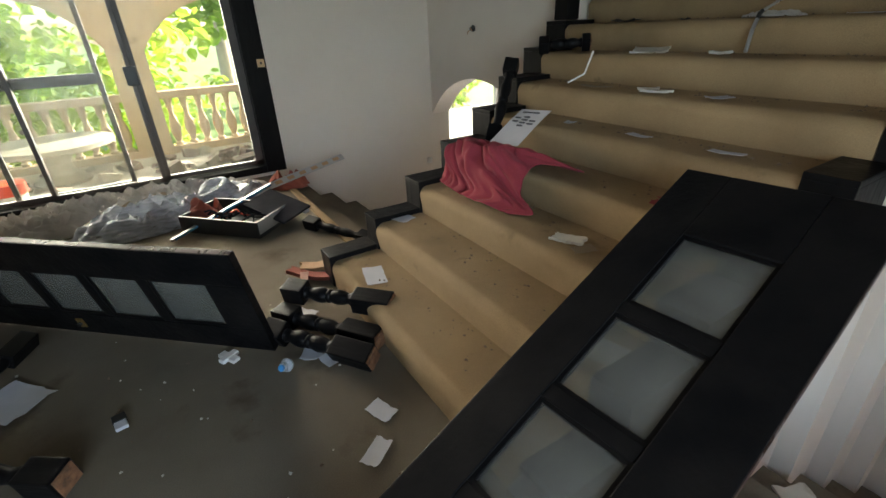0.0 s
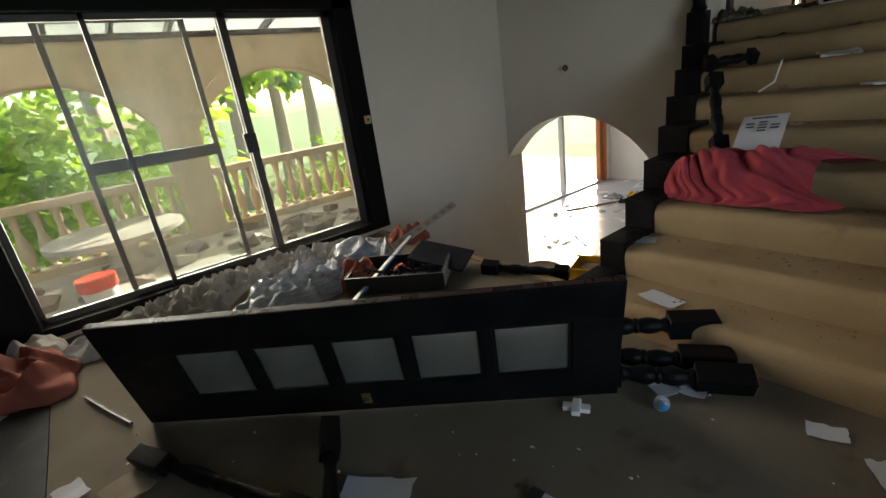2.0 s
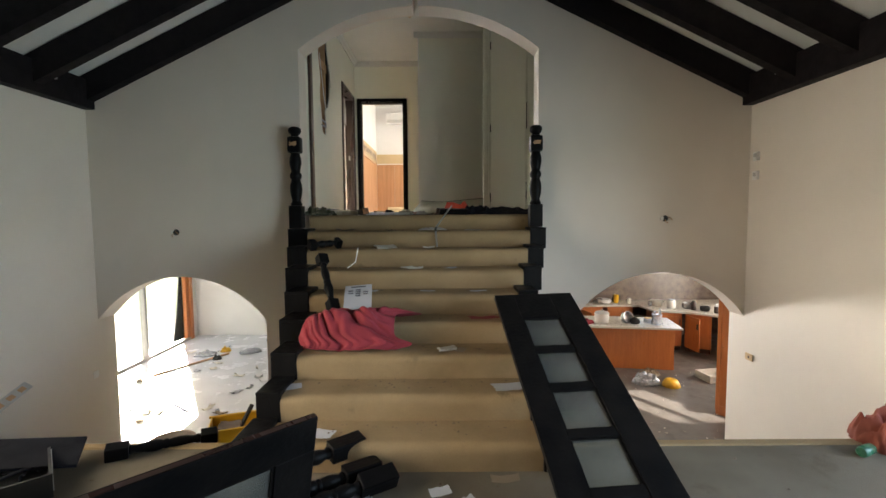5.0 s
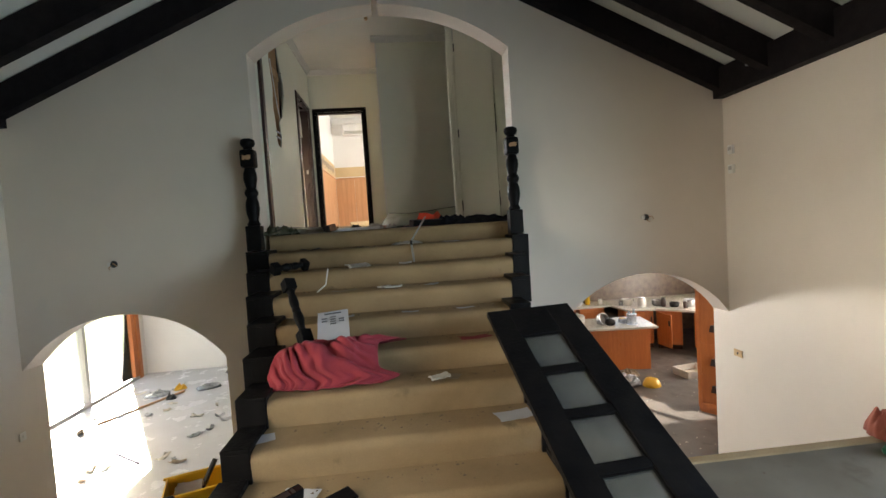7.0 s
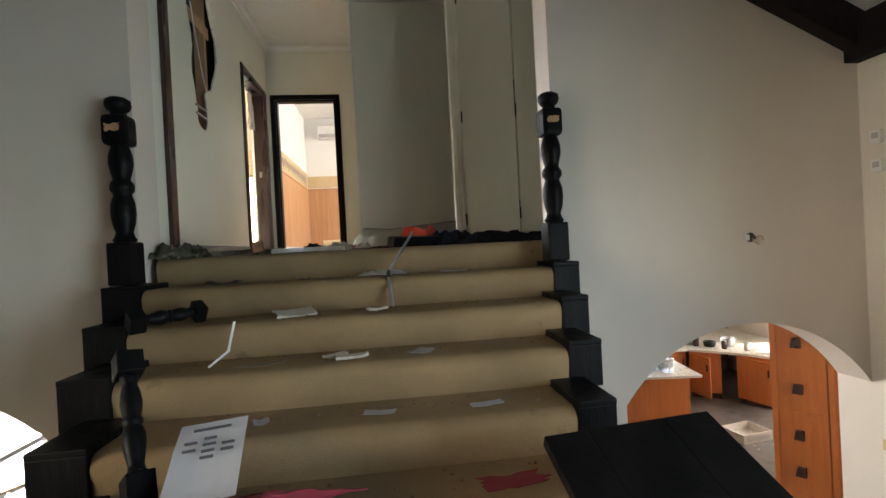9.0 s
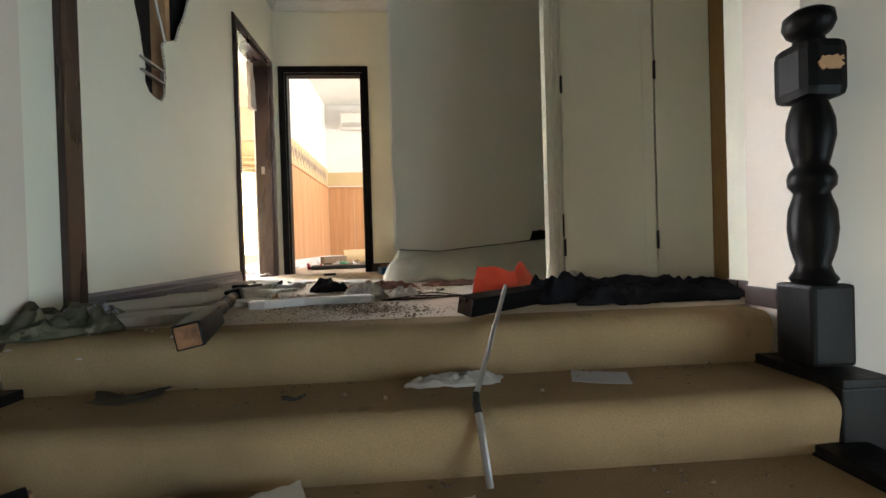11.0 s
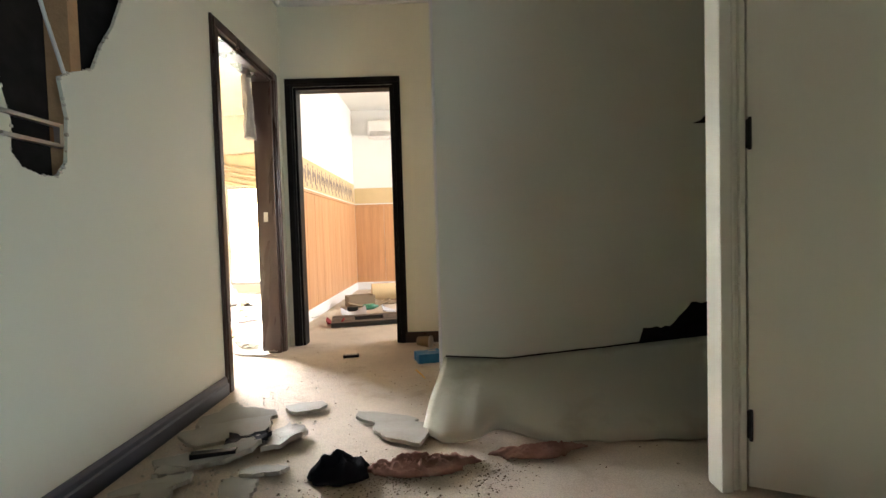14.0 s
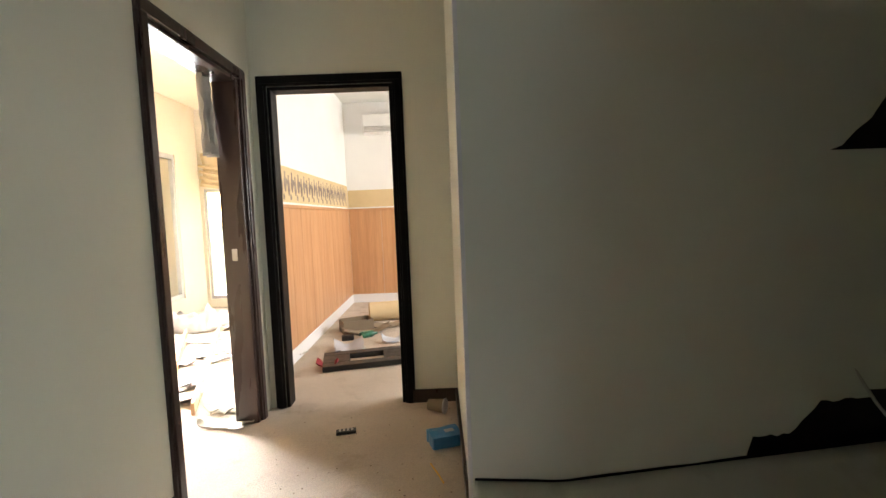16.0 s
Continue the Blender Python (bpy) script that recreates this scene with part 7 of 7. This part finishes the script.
tube(bm, [(0.11, 0, 0.09), (0.28, 0, 0.1)], 0.012, 8)
part("handle", bm, "iron", root)
root = thing("kettle", pose(4.06, 3.88, ITOP + 0.0), "small dark pot on the island", "pot")
bm = bmesh.new()
lathe(bm, [(0.08, 0), (0.1, 0.03), (0.09, 0.09), (0.05, 0.11), (0.015, 0.13)], Matrix.Identity(4), 16)
part("body", bm, "iron", root, smooth=50)
for i, (x, y, r_, h_, mat, lab) in enumerate(((5.3, 5.6, 0.13, 0.14, "white_plastic", "white bowl on the worktop"), (5.9, 5.3, 0.14, 0.12, "steel", "steel pot on the worktop"), (6.4, 4.9, 0.12, 0.16, "steel", "steel pot on the worktop"), (4.5, 6.0, 0.06, 0.2, "yellow", "yellow jar on the worktop"), (4.2, 6.0, 0.16, 0.1, "white_plastic", "white basin on the worktop"), (6.1, 5.0, 0.1, 0.1, "iron", "dark pan on the worktop"), (3.9, 6.1, 0.07, 0.22, "rubble", "brown jar on the worktop"))):
    root = thing("pot", pose(x, y, LOW + 0.906), lab, "pot")
    bm = bmesh.new()
    lathe(bm, [(r_ * 0.8, 0), (r_, h_ * 0.3), (r_, h_ * 0.95), (r_ * 1.06, h_), (r_ * 0.9, h_), (r_ * 0.85, h_ * 0.3), (0, h_ * 0.25)], Matrix.Identity(4), 16)
    part("body", bm, mat, root, smooth=40)
    bm = bmesh.new()
    box(bm, r_ * 0.98, r_ * 1.3, -0.015, 0.015, h_ * 0.6, h_ * 0.75, bevel=0.004)
    part("handle", bm, "iron", root)
heap("kitchen_rag", 3.1, 3.95, 0.35, 0.25, 0.12, 0, "pink", "purple and red rags on the island", "cloth", 1.9, 3.0, on(ITOP), nx=30, ny=24)
# jars, pots and tins crowding the worktops
jar_row = random.Random(31)
for x, y, z in ((3.45, 4.1, ITOP), (3.95, 4.05, ITOP), (2.95, 4.2, ITOP), (4.35, 3.95, ITOP), (4.1, 6.0, LOW + 0.906), (4.5, 6.1, LOW + 0.906), (4.8, 5.95, LOW + 0.906), (5.15, 5.6, LOW + 0.906), (5.5, 5.3, LOW + 0.906), (5.9, 5.1, LOW + 0.906), (6.2, 4.75, LOW + 0.906), (6.45, 4.5, LOW + 0.906), (6.7, 4.1, LOW + 0.906)):
    rr, hh = jar_row.uniform(0.04, 0.1), jar_row.uniform(0.08, 0.24)
    pot = thing("kitchen_jar", pose(x, y, z), "small lidded jar standing on the kitchen worktop", "jar", "jars on the worktops")
    bm = bmesh.new()
    lathe(bm, [(rr * 0.85, 0), (rr, hh * 0.1), (rr, hh * 0.75), (rr * 0.8, hh * 0.9)], Matrix.Identity(4), 14)
    part("body", bm, jar_row.choice(["iron", "steel", "white_plastic", "brown", "film", "red", "iron"]), pot, smooth=40)
    bm = bmesh.new()
    lathe(bm, [(rr * 0.82, hh * 0.901), (rr * 0.82, hh * 0.97), (rr * 0.3, hh), (0.0, hh)], Matrix.Identity(4), 14)
    part("lid", bm, jar_row.choice(["iron", "steel", "white_plastic", "yellow"]), pot, smooth=40)
crumbs("dirt_crumbs", 90, within(3.2, 5.6, 0.6, 4.2), LOW + 0.001, 0.005, 0.016, "plaster", "pale rubble crumbs on the kitchen floor", 30)

# ---- veranda ----
VX = -6.3
arc_l, arc_r = (-5.3, -3.32, 1.30, 0.6), (-2.87, -0.5, 1.26, 0.64)
arc_ll = (-8.2, -5.78, 1.30, 0.6)
bm = bmesh.new()
VT = 2.34


def arcade_piece(y0, y1, a):
    if a is None:
        prism(bm, [(y0, -0.3), (y1, -0.3), (y1, VT), (y0, VT)], 0.24, Matrix.Translation((VX - 0.24, 0, 0)) @ SIDE)
    else:
        prism(bm, arc(a[0], a[1], a[2], a[3], 28) + [(y1, VT), (y0, VT)], 0.24, Matrix.Translation((VX - 0.24, 0, 0)) @ SIDE)


arcade_piece(-9.0, arc_ll[0], None), arcade_piece(arc_ll[0], arc_ll[1], arc_ll), arcade_piece(arc_ll[1], arc_l[0], None), arcade_piece(arc_l[0], arc_l[1], arc_l)
arcade_piece(arc_l[1], arc_r[0], None), arcade_piece(arc_r[0], arc_r[1], arc_r), arcade_piece(arc_r[1], 0.1, None)
setting("wall_veranda_arcade", bm, "stucco", "cream stucco arcade with low arches round the veranda", "wall")
# added out of view: keeps sun patches off the entry floor
wall_y("wall_veranda_north", 0.1, 0.2, VX - 0.24, XL - 0.252, -0.3, VT + 0.7, [], "stucco", "added cream stucco wall that blocks the sun at the veranda's end")
bm = bmesh.new()
for a in (arc_l, arc_r):
    o = arc(a[0] - 0.02, a[1] + 0.02, a[2], a[3] + 0.02, 28)
    i_ = arc(a[0] - 0.16, a[1] + 0.16, a[2] + 0.05, a[3] + 0.12, 28)
    prism(bm, o + i_[::-1], 0.03, Matrix.Translation((VX + 0.001, 0, 0)) @ SIDE)
setting("trim_arch_moulding", bm, "stucco", "rough raised moulding over the veranda arches", "trim")


def balustrade(y0, y1):
    root_ = tagged(new("balustrade"), "cream cast balustrade with bottle-shaped balusters", "balustrade", kind="structure")
    b = bmesh.new()
    box(b, VX - 0.22, VX - 0.02, y0, y1, 0.62, 0.72, bevel=0.015)
    part("handrail", b, "stucco", root_)
    b = bmesh.new()
    box(b, VX - 0.22, VX - 0.02, y0, y1, -0.16, -0.06, bevel=0.01)
    part("base_rail", b, "stucco", root_)
    n_ = int((y1 - y0) / 0.19)
    b = bmesh.new()
    lathe(b, [(0.05, -0.06), (0.06, -0.03), (0.035, 0.0), (0.06, 0.08), (0.075, 0.18), (0.06, 0.29), (0.035, 0.38), (0.032, 0.45), (0.05, 0.5), (0.04, 0.54), (0.06, 0.6), (0.055, 0.62)], Matrix.Identity(4), 12)
    me_ = finish("baluster", b, "stucco", 50)
    for q in range(n_):
        o_ = new("baluster", me_)
        o_.parent = root_
        o_.location = (VX - 0.12, y0 + (y1 - y0) * (q + 0.5) / n_, 0)


balustrade(-5.3, -3.32), balustrade(-2.87, -0.5), balustrade(-8.2, -5.78)
bm = bmesh.new()
box(bm, VX - 0.3, VX + 0.02, -9.0, 0.1, VT + 0.002, VT + 0.07)
setting("trim_veranda_beam", bm, "brown", "dark timber beam over the veranda arcade", "beam")
for i in range(12):
    bm = bmesh.new()
    y = -8.4 + 0.62 * i
    prism(bm, [(VX - 0.4, VT + 0.072), (XL - 0.26, VT + 0.5), (XL - 0.26, VT + 0.58), (VX - 0.4, VT + 0.152)], 0.05, Matrix.Translation((0, y, 0)) @ UPRIGHT)
    setting("trim_veranda_rafter", bm, "brown", "dark timber veranda rafter", "beam")
roofing = bpy.data.materials.new("clear roofing")
roofing.use_nodes = True
rn, rl = roofing.node_tree.nodes, roofing.node_tree.links
tr, df, mx = rn.new("ShaderNodeBsdfTranslucent"), rn.new("ShaderNodeBsdfDiffuse"), rn.new("ShaderNodeMixShader")
tr.inputs[0].default_value, df.inputs[0].default_value, mx.inputs[0].default_value = (0.85, 0.85, 0.8, 1), (0.6, 0.6, 0.56, 1), 0.3
rl.new(tr.outputs[0], mx.inputs[1]), rl.new(df.outputs[0], mx.inputs[2]), rl.new(mx.outputs[0], rn["Material Output"].inputs[0])
bm = bmesh.new()
prism(bm, [(VX - 0.6, VT + 0.13), (XL - 0.255, VT + 0.59), (XL - 0.255, VT + 0.598), (VX - 0.6, VT + 0.138)], 9.1, Matrix.Translation((0, 0.1, 0)) @ UPRIGHT)
setting("roof_veranda", bm, roofing, "pale translucent veranda roofing sheet", "roof")
root = thing("stone_table", pose(-5.55, -4.15, -0.16), "round stone garden table on the veranda", "table")
bm = bmesh.new()
lathe(bm, [(0.62, 0.42), (0.66, 0.44), (0.66, 0.49), (0.63, 0.5), (0, 0.5)], Matrix.Identity(4), 28)
part("tabletop", bm, "concrete", root, smooth=40)
bm = bmesh.new()
lathe(bm, [(0.28, 0), (0.3, 0.04), (0.17, 0.12), (0.14, 0.25), (0.2, 0.36), (0.3, 0.419)], Matrix.Identity(4), 20)
part("pedestal", bm, "concrete", root, smooth=40)
root = thing("paint_bucket", pose(-4.5, -4.45, -0.16), "white bucket with a red rim on the veranda", "bucket")
bm = bmesh.new()
lathe(bm, [(0.12, 0), (0.15, 0.27)], Matrix.Identity(4), 20)
part("pail", bm, "white_plastic", root, smooth=50)
bm = bmesh.new()
lathe(bm, [(0.152, 0.2), (0.158, 0.21), (0.158, 0.31), (0.14, 0.315), (0.0, 0.31)], Matrix.Identity(4), 20)
part("rim", bm, "red", root)
for i in range(70):
    rnd = random.Random(200 + i)
    bm = bmesh.new()
    s_ = rnd.uniform(0.06, 0.2)
    vs = bmesh.ops.create_cube(bm, size=1.0)["verts"]
    for v in vs:
        v.co = Vector((v.co.x * s_ * rnd.uniform(0.7, 1.5), v.co.y * s_ * rnd.uniform(0.7, 1.4), v.co.z * s_ * rnd.uniform(0.4, 0.8)))
    y = rnd.uniform(-3.3, -1.2) if i < 52 else rnd.uniform(-5.6, -3.3)
    solid("rubble_block", bm, rnd.choice(["rubble", "concrete", "rubble"]), "broken masonry block on the veranda floor", "rubble", "veranda rubble", m=pose(rnd.uniform(-6.0, -4.2), y, -0.16 + s_ * 0.25, rnd.uniform(-15, 15), rnd.uniform(-15, 15), rnd.uniform(0, 180)))

# ---- garden ----
def leaves(n, centre, size, leaf_len, seed, droop=0.3):
    """Many single leaves in clumps; returns vertices and faces."""
    rnd = random.Random(seed)
    vs, fs = [], []
    hubs = [(centre[0] + size[0] * rnd.uniform(-1, 1), centre[1] + size[1] * rnd.uniform(-1, 1), centre[2] + size[2] * rnd.uniform(-1, 1), rnd.uniform(0.25, 0.6)) for _ in range(max(12, n // 45))]
    for _ in range(n):
        h = rnd.choice(hubs)
        c = Vector((rnd.gauss(h[0], h[3] * 0.6), rnd.gauss(h[1], h[3] * 0.6), rnd.gauss(h[2], h[3] * 0.5)))
        L_ = leaf_len * rnd.uniform(0.6, 1.3)
        q = Euler((rnd.uniform(-0.9, 0.9) - droop, rnd.uniform(-0.9, 0.9), rnd.uniform(0, 6.28))).to_matrix()
        k = len(vs)
        for p in ((0, 0, 0), (0.32, 0.35, 0.06), (0.28, 0.75, 0.02), (0, 1.05, -0.1), (-0.28, 0.75, 0.02), (-0.32, 0.35, 0.06)):
            vs.append(c + q @ (Vector(p) * L_))
        fs += [(k, k + 1, k + 2, k + 3), (k, k + 3, k + 4, k + 5)]
    return vs, fs


def plant(name, base, trunk_pts, radius, clumps, leaf_len, mat, label, seed):
    root_ = thing(name, Matrix.Translation(base), label, "tree" if "tree" in name else "shrub")
    o = Vector(base)
    b = bmesh.new()
    for pts in trunk_pts:
        n_ = len(pts)
        ring_prev = None
        for i, p in enumerate(pts):
            r = radius * (1 - 0.75 * i / max(1, n_ - 1))
            ring = [b.verts.new(Vector(p) + Vector((r * math.cos(a), r * math.sin(a), 0))) for a in (6.283 * k / 9 for k in range(9))]
            if ring_prev:
                for k in range(9):
                    b.faces.new((ring_prev[k], ring_prev[(k + 1) % 9], ring[(k + 1) % 9], ring[k]))
            ring_prev = ring
    part("trunk", b, "bark", root_, smooth=60)
    vs, fs = [], []
    for i, (n_, c, s) in enumerate(clumps):
        a, f = leaves(n_, c, s, leaf_len, seed + i)
        k = len(vs)
        vs += a
        fs += [tuple(q + k for q in face) for face in f]
    me = bpy.data.meshes.new("crown")
    me.from_pydata([tuple(v) for v in vs], [], fs)
    me.materials.append(M[mat])
    cr = new("crown", me)
    cr.parent = root_
    return root_


G = LOW - 0.4
plant("shrub", (-8.2, -4.6, G), [[(0, 0, 0), (0.1, 0.1, 1.2), (0.2, -0.3, 2.4), (0.1, -0.6, 3.6)], [(0, 0, 0.8), (-0.3, 0.8, 2.0), (-0.4, 1.3, 3.3)], [(0.05, 0, 0.6), (0.3, -1.2, 2.2), (0.3, -1.9, 3.2)]], 0.07,
      [(2600, (0.3, 0.2, 3.0), (0.7, 1.9, 1.5)), (1500, (-0.6, -1.4, 2.6), (0.8, 1.3, 1.7)), (1200, (0.5, 0.6, 2.1), (0.3, 1.1, 1.0))], 0.2, "leaf", "broad-leaved green shrub in sunlight beyond the veranda", 3)
for i, (x, y, h, r) in enumerate(((-17, 0.5, 9, 0.3), (-20, 3.2, 10, 0.34), (-24, 6.5, 11, 0.4), (-15, -9, 8, 0.25), (-26, -3, 12, 0.4), (-30, 12, 12, 0.4), (-22, -16, 10, 0.3), (-34, 2, 13, 0.45), (-19, 11, 9, 0.3), (-28, -10, 12, 0.4))):
    plant("tree", (x, y, G), [[(0, 0, 0), (0.1, 0.1, h * 0.3), (-0.1, 0.2, h * 0.6), (0, 0, h * 0.9)], [(0, 0.1, h * 0.5), (0.8, 0.5, h * 0.7), (1.4, 0.8, h * 0.85)], [(0, 0.1, h * 0.45), (-0.7, -0.6, h * 0.65), (-1.2, -1.0, h * 0.8)]], r,
          [(700, (0, 0, h * 0.8), (1.8, 1.8, h * 0.22)), (350, (1.2, 0.8, h * 0.62), (1.0, 1.0, h * 0.12)), (350, (-1.1, -0.9, h * 0.55), (1.0, 1.0, h * 0.14))], 0.5, "leaf_dark" if i % 2 else "leaf", "tall garden tree with open crown and bare trunk", 20 + i)
for i, (x, y, s) in enumerate(((-13, 1.5, 0.9), (-15, 4.0, 1.1), (-18, -2, 1.2), (-12, -11, 1.2), (-22, 8, 1.5), (-16, 8.5, 1.0), (-10, -9, 1.3))):
    plant("shrub", (x, y, G), [[(0, 0, 0), (0.1, 0, 0.6 * s), (0.1, 0.1, 1.1 * s)]], 0.05, [(500, (0, 0, 0.9 * s), (1.0 * s, 1.2 * s, 0.6 * s))], 0.24, "leaf", "rounded green garden shrub", 60 + i)
